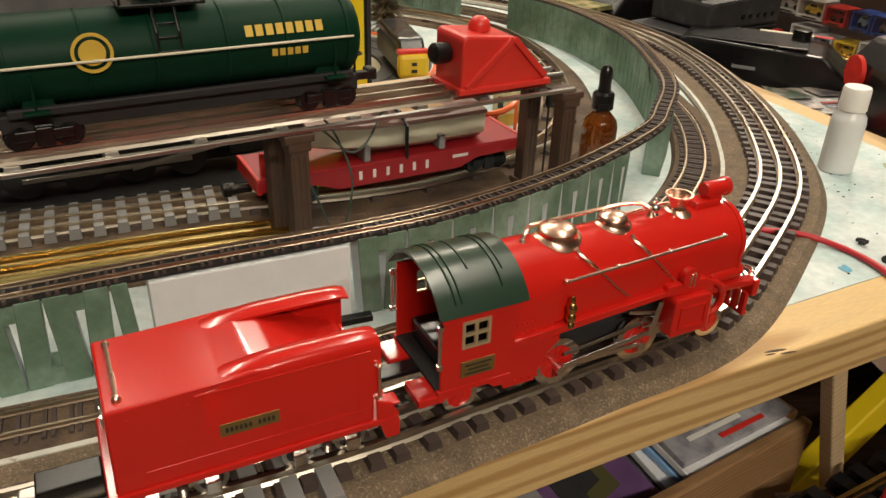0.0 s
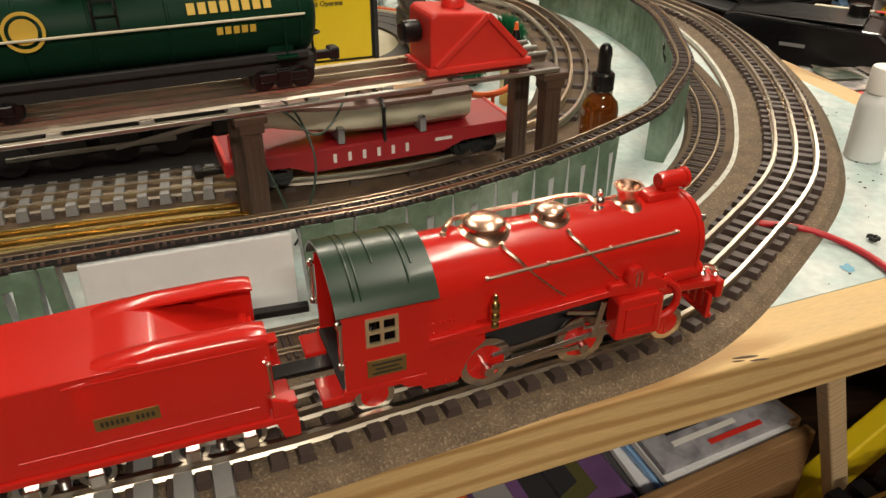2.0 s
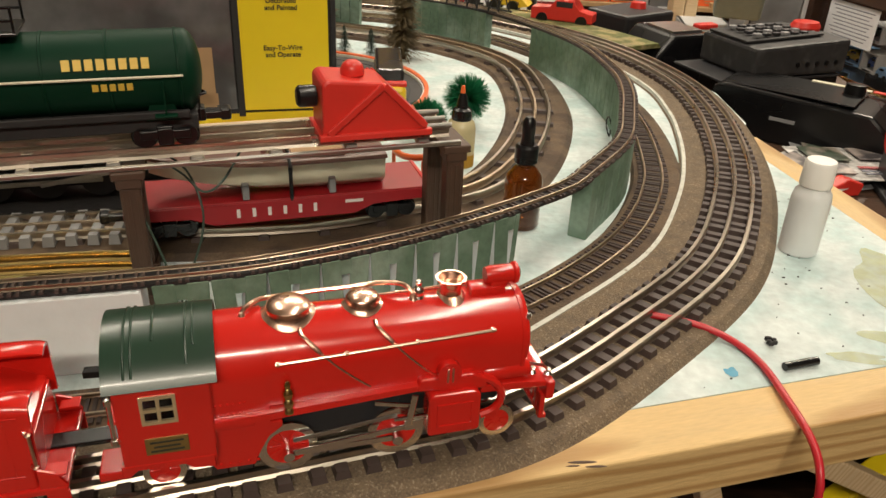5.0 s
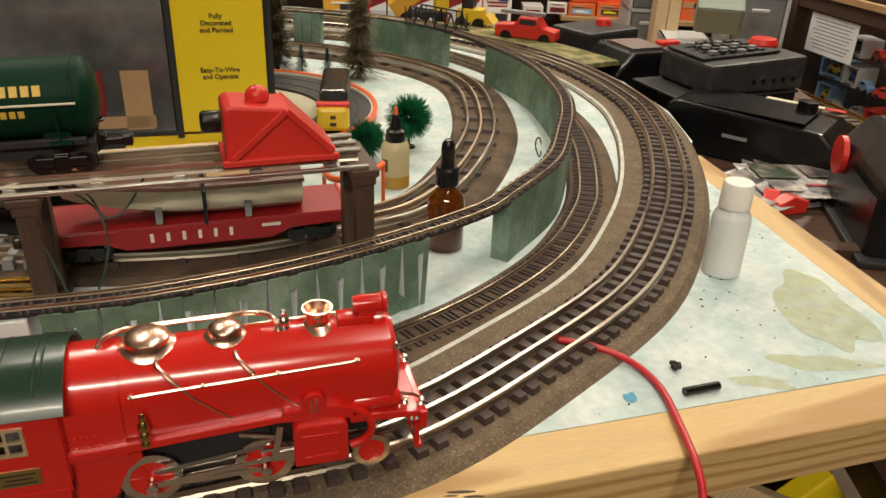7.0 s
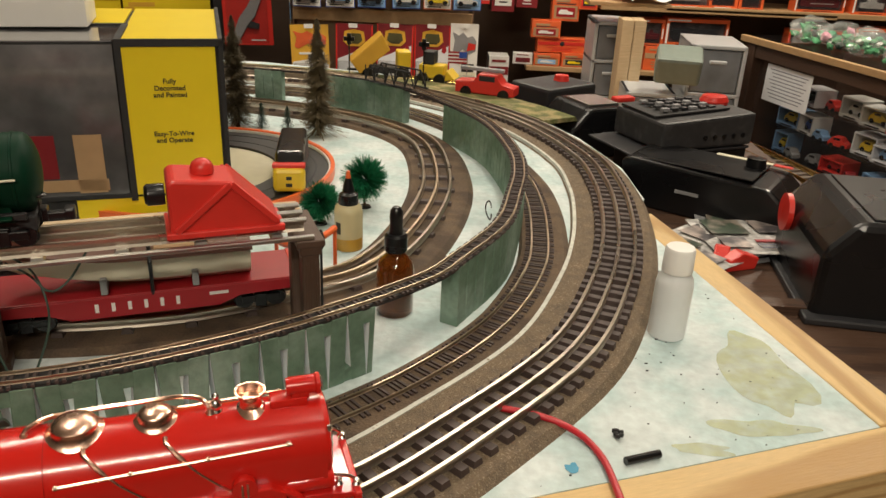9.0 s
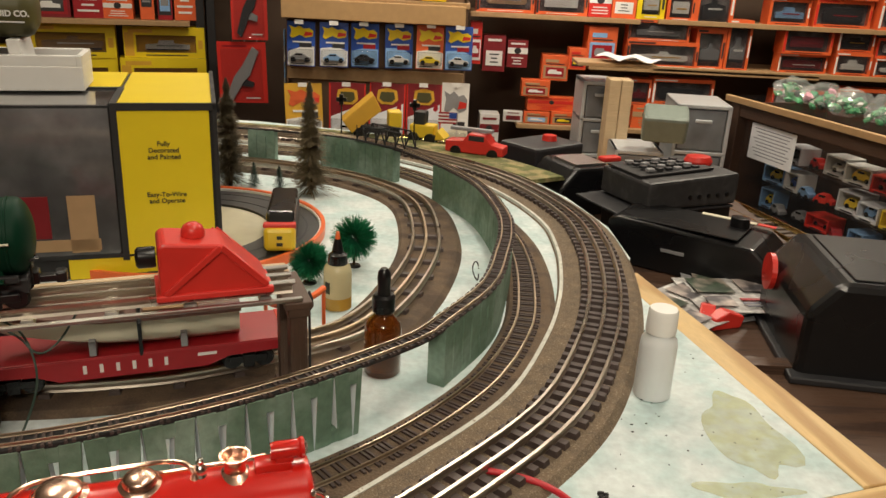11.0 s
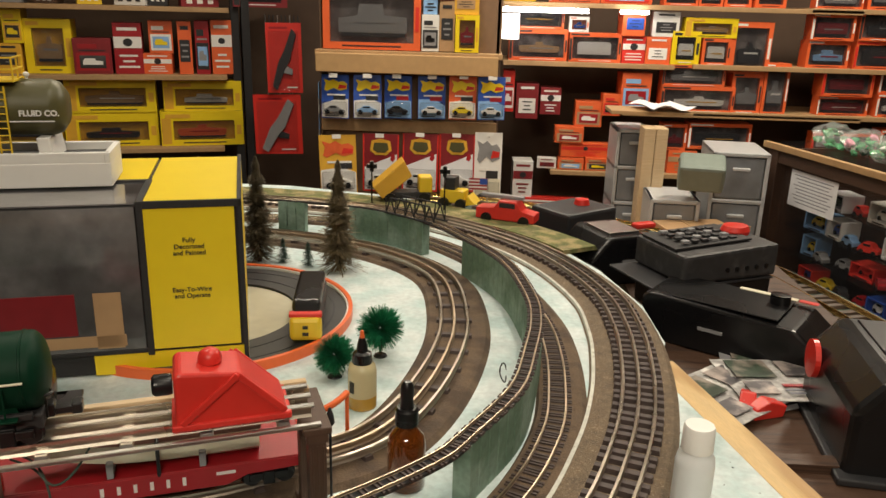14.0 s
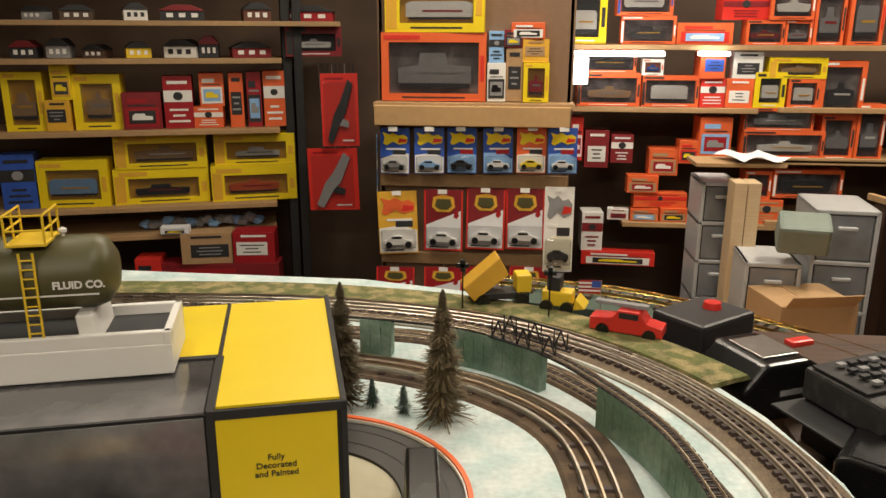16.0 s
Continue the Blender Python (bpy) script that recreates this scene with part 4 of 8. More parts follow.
def trestle(x):
    m = DECK @ Matrix.Translation((x, 0, 0))
    root = empty("trestle", m, "dark brown plastic trestle bent under the raised straight", "trestle", "trestles")
    for y in (-0.019, 0.026):
        bm = bmesh.new()
        add_box(bm, 0, y, 0.004, 0.018, 0.018, 0.008, 0.001)
        add_box(bm, 0, y, 0.0455, 0.0125, 0.013, 0.079, 0.0012)
        add_box(bm, 0, y, 0.0895, 0.0155, 0.016, 0.010, 0.0012)
        post = part("post", bm, BROWN_POST, root)
        for k in (-1, 0, 1):
            part("flute", box(0.0014, 0.0140, 0.072, 0.0003, (k * 0.0038, y, 0.0455)), BROWN_POST, root)
    part("cap", box(0.020, 0.062, 0.0055, 0.001, (0, 0.0035, 0.0935)), BROWN_POST, root)
    return root


trestle(0.008)
trestle(0.222)
deck_path = [DECK @ Vector((-0.55 + k * 0.01, 0.0035, 0)) for k in range(78)]
deck_track = railway("trestle_track", deck_path, DECK_Z, 0.032, True, 0.044, 0.009, 0.0030, 0.050, 0.0042, 0.0070, STEEL, (RAIL, RAIL), "straight tubular three-rail track on trestles")
for k in range(3):
    part("guard_strip", box(0.772, 0.004, 0.003, 0.0006, (-0.161, -0.024, DECK_Z + 0.0015)) if k == 0 else box(0.772, 0.006, 0.0035, 0.0006, (-0.161, 0.029 + (k - 1) * 0.012, DECK_Z + 0.002)), PINE_PALE if k else STEEL, deck_track, at=DECK)
RAILTOP = DECK_Z + 0.010


def truck(parent, x, z, mat_frame=BLACK, wheel_mat=BLACK):
    bm = bmesh.new()
    for s in (-1, 1):
        add_box(bm, x, s * 0.0195, z + 0.0085, 0.030, 0.0025, 0.0060, 0.0008)
        add_box(bm, x, s * 0.0200, z + 0.0075, 0.009, 0.0035, 0.0110, 0.0008)
    add_box(bm, x, 0, z + 0.012, 0.010, 0.040, 0.004, 0.0008)
    t = part("truck", bm, mat_frame, parent)
    for dx in (-0.0125, 0.0125):
        for s in (-1, 1):
            part("wheel", lathe([(0, -0.002), (0.0066, -0.002), (0.0070, 0.0005), (0.0080, 0.001), (0.0080, 0.002), (0, 0.002)], 20, Matrix.Translation((x + dx, s * 0.0160, z + 0.0068)) @ Matrix.Rotation(radians(90 * s), 4, "X")), wheel_mat, t, smooth=True)
    return t


def coupler(parent, x, z, s):
    bm = bmesh.new()
    add_box(bm, x + s * 0.006, 0, z, 0.016, 0.006, 0.005, 0.0008)
    add_box(bm, x + s * 0.016, 0.002, z, 0.007, 0.010, 0.008, 0.0015)
    return part("coupler", bm, BLACK, parent)


tank_car = empty("toy_tank_car", DECK @ Matrix.Translation((-0.049, 0.0035, RAILTOP)), "dark green toy tank car with gold lettering on the trestle track", "toy train")
TR, TZ, TX = 0.0250, 0.0435, 0.098
end = []
for k in range(9):
    a = radians(90 * k / 8)
    end.append((TR * math.sin(a), TX + 0.010 * math.cos(a)))
prof = end + [(r, -x) for r, x in reversed(end)]
part("tank", lathe(prof, 44, Matrix.Translation((0, 0, TZ)) @ Matrix.Rotation(radians(90), 4, "Y")), TANK_GREEN, tank_car, smooth=True)
for x in (-0.094, -0.055, -0.020, 0.020, 0.055, 0.094):
    part("tank_band", lathe([(TR + 0.0001, -0.0009), (TR + 0.0006, -0.0006), (TR + 0.0006, 0.0006), (TR + 0.0001, 0.0009)], 44, Matrix.Translation((x, 0, TZ)) @ Matrix.Rotation(radians(90), 4, "Y")), TANK_GREEN, tank_car, smooth=True)
part("underframe", box(0.205, 0.036, 0.010, 0.001, (0, 0, 0.0150)), BLACK_MATT, tank_car)
for s in (-1, 1):
    part("side_sill", box(0.196, 0.004, 0.005, 0.001, (0, s * 0.0205, 0.0215)), BLACK_MATT, tank_car)
    for x in (-0.084, 0.084):
        part("corner_step", box(0.013, 0.006, 0.0012, 0.0003, (x, s * 0.0262, 0.0225)), TANK_GREEN, tank_car)
        part("step_hanger", tube([(x, s * 0.0262, 0.0225), (x, s * 0.0270, 0.0440)], 0.0007, 6), TANK_GREEN, tank_car)
part("brake_wheel", lathe([(0.0040, 0.0), (0.0052, 0.0006), (0.0052, 0.0014), (0.0040, 0.0020), (0.0040, 0.0)], 18), BLACK, tank_car, at=pose(0.104, -0.010, 0.0300))
part("brake_staff", tube([(0.104, -0.010, 0.014), (0.104, -0.010, 0.0320)], 0.0008, 6), BLACK, tank_car)
part("centre_sill", box(0.215, 0.010, 0.009, 0.001, (0, 0, 0.0150)), BLACK, tank_car)
for x in (-0.082, 0.082):
    truck(tank_car, x, 0.0)
    bm = prism([(-0.010, 0.017), (0.010, 0.017), (0.007, 0.028), (-0.007, 0.028)], -0.019, 0.019, 0.0006, Matrix.Translation((x, 0, 0)))
    part("saddle", bm, TANK_GREEN, tank_car)
coupler(tank_car, 0.104, 0.0135, 1)
coupler(tank_car, -0.104, 0.0135, -1)
dome_ = part("dome", lathe([(0.0125, 0.064), (0.0125, 0.080), (0.0110, 0.0825), (0.0, 0.0835)], 26), TANK_GREEN, tank_car, smooth=True, at=pose(-0.012, 0, 0))
part("dome_platform", box(0.046, 0.040, 0.0018, 0.0004, (-0.012, 0, 0.0715)), BLACK, tank_car)
bm = bmesh.new()
for y in (-0.019, 0.019):
    for zz in (0.079, 0.086):
        add_tube(bm, [(-0.034, y, zz), (0.010, y, zz)], 0.0008, 6)
    for x in (-0.034, -0.012, 0.010):
        add_tube(bm, [(x, y, 0.0715), (x, y, 0.086)], 0.0008, 6)
part("platform_rail", bm, BLACK, tank_car)
for s in (-1, 1):
    pts = [(-TX + 0.002 + k * (2 * TX - 0.004) / 12, s * (TR + 0.003), TZ + 0.0035) for k in range(13)]
    part("hand_rail", tube(pts, 0.0008, 6), CREAM, tank_car, "thin pale handrail along the tank")
    bm = bmesh.new()
    for x in (-0.018, -0.006):
        add_tube(bm, [(x, s * 0.0272, 0.046), (x, s * 0.0250, 0.058), (x, s * 0.018, 0.071)], 0.0008, 6)
    for zz in (0.048, 0.055, 0.062):
        y = 0.0272 if zz < 0.048 else 0.0280 - (zz - 0.046) * 0.4
        add_tube(bm, [(-0.018, s * y, zz), (-0.006, s * y, zz)], 0.0006, 6)
    part("ladder", bm, BLACK, tank_car)
# gold road name as plain blocks on the curved flank, and the round badge
for k in range(8):
    zz = 0.0062
    a = math.asin(0.010 / TR)
    part("name_block", box(0.0044, 0.0006, 0.0064, 0.0001), GOLD_INK, tank_car, at=Matrix.Translation((0.033 + k * 0.0061, 0, TZ)) @ Matrix.Rotation(-a * 1.05, 4, "X") @ Matrix.Translation((0, -TR - 0.0004, 0)))
for k in range(5):
    part("number_block", box(0.0034, 0.0006, 0.0042, 0.0001), GOLD_INK, tank_car, at=Matrix.Translation((0.047 + k * 0.0047, 0, TZ)) @ Matrix.Rotation(0.10, 4, "X") @ Matrix.Translation((0, -TR - 0.0003, 0)))
part("badge_ring", lathe([(0.0088, 0), (0.0105, 0), (0.0105, 0.0008), (0.0088, 0.0008), (0.0088, 0)], 32), GOLD_INK, tank_car, "round gold badge", at=Matrix.Translation((-0.052, -TR - 0.0014, TZ + 0.0075)) @ Matrix.Rotation(radians(90), 4, "X"))
part("badge_disc", lathe([(0, 0), (0.0068, 0), (0.0068, 0.0006), (0, 0.0006)], 28), GOLD_INK, tank_car, at=Matrix.Translation((-0.052, -TR - 0.0012, TZ + 0.0075)) @ Matrix.Rotation(radians(90), 4, "X"))

# red buffer stop
bump = empty("buffer_stop", DECK @ Matrix.Translation((0.131, 0.0035, DECK_Z + 0.003)) @ Matrix.Scale(0.93, 4), "red plastic illuminated buffer stop at the track end", "buffer stop")
body = [(0.0, 0.0030), (0.078, 0.0030), (0.078, 0.012), (0.046, 0.043), (0.004, 0.047), (0.0, 0.044)]
part("housing", prism(body, -0.0205, 0.0205, 0.0022), RED_PLASTIC, bump, "sloping red plastic housing")
part("base", box(0.084, 0.046, 0.005, 0.001, (0.039, 0, 0.0055)), RED_PLASTIC, bump)
for s in (-1, 1):
    for a, b in (((0.004, 0.008), (0.044, 0.042)), ((0.044, 0.042), (0.076, 0.010))):
        d = Vector((b[0] - a[0], 0, b[1] - a[1]))
        part("brace", box(d.length, 0.003, 0.005, 0.0008), RED_PLASTIC, bump, at=Matrix.Translation(((a[0] + b[0]) / 2, s * 0.0215, (a[1] + b[1]) / 2)) @ Matrix.Rotation(-math.atan2(d.z, d.x), 4, "Y"))
part("lamp_cap", lathe([(0.0085, 0.0), (0.0085, 0.004), (0.0070, 0.0075), (0.0040, 0.0098), (0, 0.0105)], 24), RED_PLASTIC, bump, "ribbed red lamp cap", smooth=True, at=pose(0.026, 0, 0.0455))
part("buffer", lathe([(0, 0), (0.0075, 0), (0.0080, 0.002), (0.0080, 0.012), (0.0060, 0.014), (0, 0.0145)], 22, Matrix.Rotation(radians(-90), 4, "Y")), BLACK, bump, "black spring buffer", smooth=True, at=pose(-0.001, 0, 0.031))
for s in (-1, 0, 1):
    part("track_pin", tube([(0.078, s * 0.016, 0.0075), (0.098, s * 0.016, 0.0075)], 0.0021, 10), STEEL, bump)

# ---- the flat car with a toy boat ----
CAR = Matrix.Translation((0.158, 0.729, 0.0140)) @ Matrix.Rotation(radians(20.5), 4, "Z")
flat = empty("toy_flat_car", CAR, "dark red toy flat car carrying a boat", "toy train")
HL = 0.113
belly = [(-HL, 0.0150), (HL, 0.0150), (HL, 0.0235), (-HL, 0.0235)]
side_prof = [(-HL, 0.0265), (HL, 0.0265), (HL, 0.0185), (0.068, 0.0175), (0.052, 0.0105), (-0.052, 0.0105), (-0.068, 0.0175), (-HL, 0.0185)]
part("deck", box(2 * HL, 0.054, 0.0030, 0.0006, (0, 0, 0.0262)), DARK_RED, flat)
for s in (-1, 1):
    part("side_sill", prism(side_prof, s * 0.0255, s * 0.0278, 0.0004), DARK_RED, flat)
part("end_board", box(0.003, 0.054, 0.012, 0.0006, (-HL + 0.001, 0, 0.0225)), RED_PLASTIC, flat)
part("end_board", box(0.003, 0.054, 0.012, 0.0006, (HL - 0.001, 0, 0.0225)), RED_PLASTIC, flat)
part("brake_stand", box(0.010, 0.004, 0.018, 0.001, (-HL + 0.010, -0.018, 0.036)), RED_PLASTIC, flat, "bright red brake stand")
for x in (-0.084, 0.084):
    truck(flat, x, -0.0005)
coupler(flat, HL, 0.012, 1)
coupler(flat, -HL, 0.012, -1)
# white name on the side as plain letter-sized strokes
for k in range(6):
    part("name_block", box(0.0026, 0.0006, 0.0068, 0.0001, (-0.0345 + k * 0.0113, -0.0283, 0.0190)), WHITE_INK, flat)
part("number_block", box(0.014, 0.0006, 0.0025, 0.0001, (0.052, -0.0283, 0.0215)), WHITE_INK, flat)
for x in (-0.028, 0.036):
    part("cradle", box(0.005, 0.054, 0.012, 0.0008, (x, 0, 0.0345)), GREY, flat, "grey cradle block")

boat = empty("toy_boat", CAR @ Matrix.Translation((-0.002, -0.002, 0.0255)), "cream and brown toy motor boat strapped on the flat car", "toy boat")
bm = bmesh.new()
rings = []
N = 16
for i in range(N + 1):
    t = i / N
    x = -0.092 + 0.172 * t
    w = 0.0215 * min(1.0, (t / 0.42) ** 0.6 if t > 0 else 0.0) * (1 - 0.12 * max(0, t - 0.6) / 0.4) + 0.0006
    keel = 0.0175 * (1 - t) ** 3
    top = 0.0260 + 0.0040 * (1 - t) ** 2
    rings.append([bm.verts.new((x, -w, top)), bm.verts.new((x, -w * 0.92, 0.010 + keel * 0.6)), bm.verts.new((x, -w * 0.45, 0.003 + keel)), bm.verts.new((x, w * 0.45, 0.003 + keel)), bm.verts.new((x, w * 0.92, 0.010 + keel * 0.6)), bm.verts.new((x, w, top))])
for a, b in zip(rings, rings[1:]):
    for k in range(5):
        bm.faces.new((a[k], a[k + 1], b[k + 1], b[k]))
    bm.faces.new((a[5], a[0], b[0], b[5]))
bm.faces.new(rings[0])
bm.faces.new(rings[-1][::-1])
part("hull", bm, CREAM, boat, smooth=True)
bm = bmesh.new()
top = []
for i in range(N + 1):
    t = i / N
    x = -0.0935 + 0.175 * t
    w = 0.0222 * min(1.0, (t / 0.42) ** 0.6 if t > 0 else 0.0) * (1 - 0.12 * max(0, t - 0.6) / 0.4) + 0.0008
    z = 0.0262 + 0.0040 * (1 - t) ** 2
    top.append([bm.verts.new((x, -w, z)), bm.verts.new((x, -w * 0.9, z + 0.0022)), bm.verts.new((x, 0, z + 0.0040)), bm.verts.new((x, w * 0.9, z + 0.0022)), bm.verts.new((x, w, z))])
for a, b in zip(top, top[1:]):
    for k in range(4):
        bm.faces.new((a[k], a[k + 1], b[k + 1], b[k]))
    bm.faces.new((a[4], a[0], b[0], b[4]))
bm.faces.new(top[-1])
part("deck", bm, BOAT_BROWN, boat, "brown moulded boat deck", smooth=True)
part("cockpit", box(0.040, 0.028, 0.003, 0.0006, (0.030, 0, 0.0300)), CARDBOARD, boat, "tan open cockpit")
bm = prism([(-0.014, 0.029), (-0.002, 0.029), (-0.006, 0.0385), (-0.0075, 0.0385)], -0.016, 0.016)
part("windscreen", bm, CLEAR, boat)
bm = bmesh.new()
add_tube(bm, [(0.007, -0.0245, 0.0), (0.007, -0.0245, 0.026), (0.007, -0.012, 0.0335), (0.007, 0.012, 0.0335), (0.007, 0.0245, 0.026), (0.007, 0.0245, 0.0)], 0.0016, 8)
part("strap", bm, BLACK, boat, "black rubber strap")


# ---- bottles on the table ----
def bottle(name, x, y, prof, material, label, cap, fill=None, fill_mat=None):
    root = empty(name, pose(x, y, 0.0), label, "bottle")
    body = part("body", lathe(prof, 32), material, root, smooth=True)
    body.visible_shadow = True
    for nm, pr, m in cap:
        part(nm, lathe(pr, 26), m, root, smooth=True)
    if fill:
        part("liquid", lathe(fill, 28), fill_mat, root, smooth=True)
    return root


bottle("dropper_bottle", 0.348, 0.770, [(0.0, 0.0), (0.0140, 0.0), (0.0155, 0.002), (0.0155, 0.040), (0.0140, 0.046), (0.0090, 0.0515), (0.0070, 0.0535), (0.0070, 0.058), (0.0, 0.058)], AMBER,
       "amber glass dropper bottle with a black rubber bulb", [("cap", [(0.0088, 0.0560), (0.0095, 0.0565), (0.0095, 0.0690), (0.0078, 0.0710), (0, 0.0710)], BLACK),
                                                            ("rubber_bulb", [(0.0058, 0.0700), (0.0052, 0.0780), (0.0056, 0.0850), (0.0050, 0.0905), (0.0028, 0.0935), (0, 0.0940)], BLACK)], None)
bottle("white_cap_bottle", 0.572, 0.752, [(0.0, 0.0), (0.0135, 0.0), (0.0150, 0.0015), (0.0150, 0.046), (0.0140, 0.052), (0.0105, 0.0565), (0.0100, 0.059), (0, 0.059)], MILKY,
       "translucent plastic bottle with a white screw cap", [("cap", [(0.0118, 0.0575), (0.0122, 0.0580), (0.0118, 0.0760), (0.0108, 0.0780), (0, 0.0782)], WHITE_CAP)])
bottle("oil_bottle", 0.293, 0.897, [(0.0, 0.0), (0.0125, 0.0), (0.0138, 0.0015), (0.0138, 0.038), (0.0125, 0.044), (0.0080, 0.048), (0, 0.048)], PALE_OIL,
       "pale plastic oil bottle with black nozzle cap", [("cap", [(0.0098, 0.0465), (0.0100, 0.0475), (0.0090, 0.0560), (0.0060, 0.0580), (0.0045, 0.0660), (0.0028, 0.0720), (0, 0.0725)], BLACK), ("nozzle_tip", [(0.0026, 0.0715), (0.0016, 0.079), (0, 0.0795)], ORANGE_PLASTIC),
                                                    ("oil_level", [(0.0139, 0.0006), (0.01395, 0.0010), (0.01395, 0.0125), (0.0139, 0.0130)], OIL)])
part("label_mark", box(0.006, 0.0006, 0.012, 0.0001), BLACK_INK, bpy.data.objects["oil_bottle"], at=pose(-0.0085, -0.0108, 0.024, 0, 0, -38))

# ---- table clutter in the front corner ----
wire_path = smooth_path([Vector((0.430, 0.626, 0.008)), Vector((0.458, 0.620, 0.007)), Vector((0.480, 0.610, 0.003)), Vector((0.492, 0.585, 0.003)), Vector((0.4955, 0.550, 0.004)), Vector((0.4975, 0.514, 0.004)),
                         Vector((0.4985, 0.497, -0.006)), Vector((0.498, 0.492, -0.030)), Vector((0.490, 0.490, -0.10)), Vector((0.478, 0.489, -0.20)), Vector((0.47, 0.50, -0.40))], 0.004)
tagged(part("red_wire", tube(wire_path, 0.0023, 10), WIRE_RED, smooth=True), "thick red insulated wire hanging over the table edge", "wire")
bm = tube([(-0.0125, 0, 0.0027), (0.0125, 0, 0.0027)], 0.0027, 14)
tagged(part("black_tube", bm, BLACK, smooth=True, at=pose(0.5175, 0.588, 0.0, 0, 0, 21)), "short piece of black tubing lying on the table", "tubing")
bm = bmesh.new()
for _ in range(7):
    add_box(bm, random.uniform(-0.003, 0.003), random.uniform(-0.003, 0.003), 0.002 + random.uniform(0, 0.002), 0.003, 0.002, 0.003, 0.0006)
tagged(part("debris", bm, BLACK_MATT, at=pose(0.507, 0.611, 0.0)), "small dark lump of scenery debris", "debris")


def blotch(name, x, y, rx, ry, material, label, seed):
    rnd = random.Random(seed)
    bm = bmesh.new()
    ring = []
    n = 36
    ph = [rnd.uniform(0, 6.28) for _ in range(5)]
    for k in range(n):
        a = 2 * math.pi * k / n
        q = 1 + sum(0.13 / (j + 1) ** 0.4 * math.sin((j + 2) * a + ph[j]) for j in range(5))
        ring.append(bm.verts.new((x + rx * q * math.cos(a), y + ry * q * math.sin(a), 0.0004)))
    c = bm.verts.new((x, y, 0.0005))
    for k in range(n):
        bm.faces.new((ring[k], ring[(k + 1) % n], c))
    ob = part(name, bm, material, table, label)
    return ob


blotch("glue_stain", 0.632, 0.700, 0.026, 0.062, STAIN, "yellowed glue stain", 3)
blotch("glue_stain", 0.606, 0.628, 0.032, 0.010, STAIN, "yellowed glue stain", 4)
blotch("glue_stain", 0.560, 0.602, 0.020, 0.006, STAIN, "yellowed glue stain", 5)
blotch("paint_spot", 0.472, 0.5775, 0.0048, 0.0042, TEAL_SPOT, "small blue paint spot", 6)
rnd = random.Random(11)
bm = bmesh.new()
for _ in range(220):
    u, v = rnd.random(), rnd.random()
    x, y = 0.40 + 0.27 * u, 0.53 + 0.42 * v
    if x - 0.40 < (y - 0.53) * 0.30:
        continue
    if y < 0.640 + (x - 0.691) * math.tan(FRONT) or x > 0.685 - (y - 0.640) * 0.26:
        continue
    r = rnd.uniform(0.0002, 0.0008)
    add_box(bm, x, y, 0.0004, r * rnd.uniform(1, 3), r, 0.0007, 0, None)
tagged(part("specks", bm, CHARCOAL, table, "dark specks of scenery grit"), kind="stuff")


# ---- trees and brushes ----
def conifer(name, x, y, h, r, material, label, seed, frost=None):
    rnd = random.Random(seed)
    root = empty(name, pose(x, y, 0.0), label, "tree", "model trees")
    part("trunk", tube([(0, 0, 0), (0, 0, h * 0.5), (0, 0, h)], [h * 0.022, h * 0.015, h * 0.004], 8), BARK, root)
    verts, faces = [], []
    n = int(5200 if h > 0.1 else 900)
    for i in range(n):
        t = rnd.random() ** 0.8
        z = h * (0.05 + 0.95 * t)
        rr = r * (1 - t) ** 0.75 * rnd.uniform(0.3, 1.08) * (0.8 + 0.2 * math.sin(t * 40 + seed)) + 0.0008
        a = rnd.uniform(0, 6.283)
        d = Vector((math.cos(a), math.sin(a), rnd.uniform(-0.55, 0.25)))
        p = Vector((math.cos(a) * rr * 0.35, math.sin(a) * rr * 0.35, z))
        q = Vector((math.cos(a) * rr, math.sin(a) * rr, z + d.z * rr * 0.6))
        s = d.cross(Vector((0, 0, 1))).normalized() * rnd.uniform(0.0008, 0.0019) * (h / 0.16) ** 0.5
        k = len(verts)
        verts += [p - s * 0.6, p + s * 0.6, q + s, q - s * 0.2]
        faces.append((k, k + 1, k + 2, k + 3))
    me = bpy.data.meshes.new("crown")
    me.from_pydata(verts, [], faces)
    me.materials.append(material)
    ob = new("crown", me)
    ob.parent = root
    return root


conifer("model_tree", 0.199, 1.292, 0.164, 0.040, NEEDLE, "tall brownish bottle-brush conifer on the snow", 1)
conifer("model_tree", 0.074, 1.318, 0.160, 0.038, NEEDLE, "tall brownish bottle-brush conifer on the snow", 2)
conifer("model_tree", 0.110, 1.318, 0.038, 0.014, PINE_GREEN, "tiny dark frosted conifer", 3)
conifer("model_tree", 0.151, 1.304, 0.038, 0.014, PINE_GREEN, "tiny dark frosted conifer", 4)


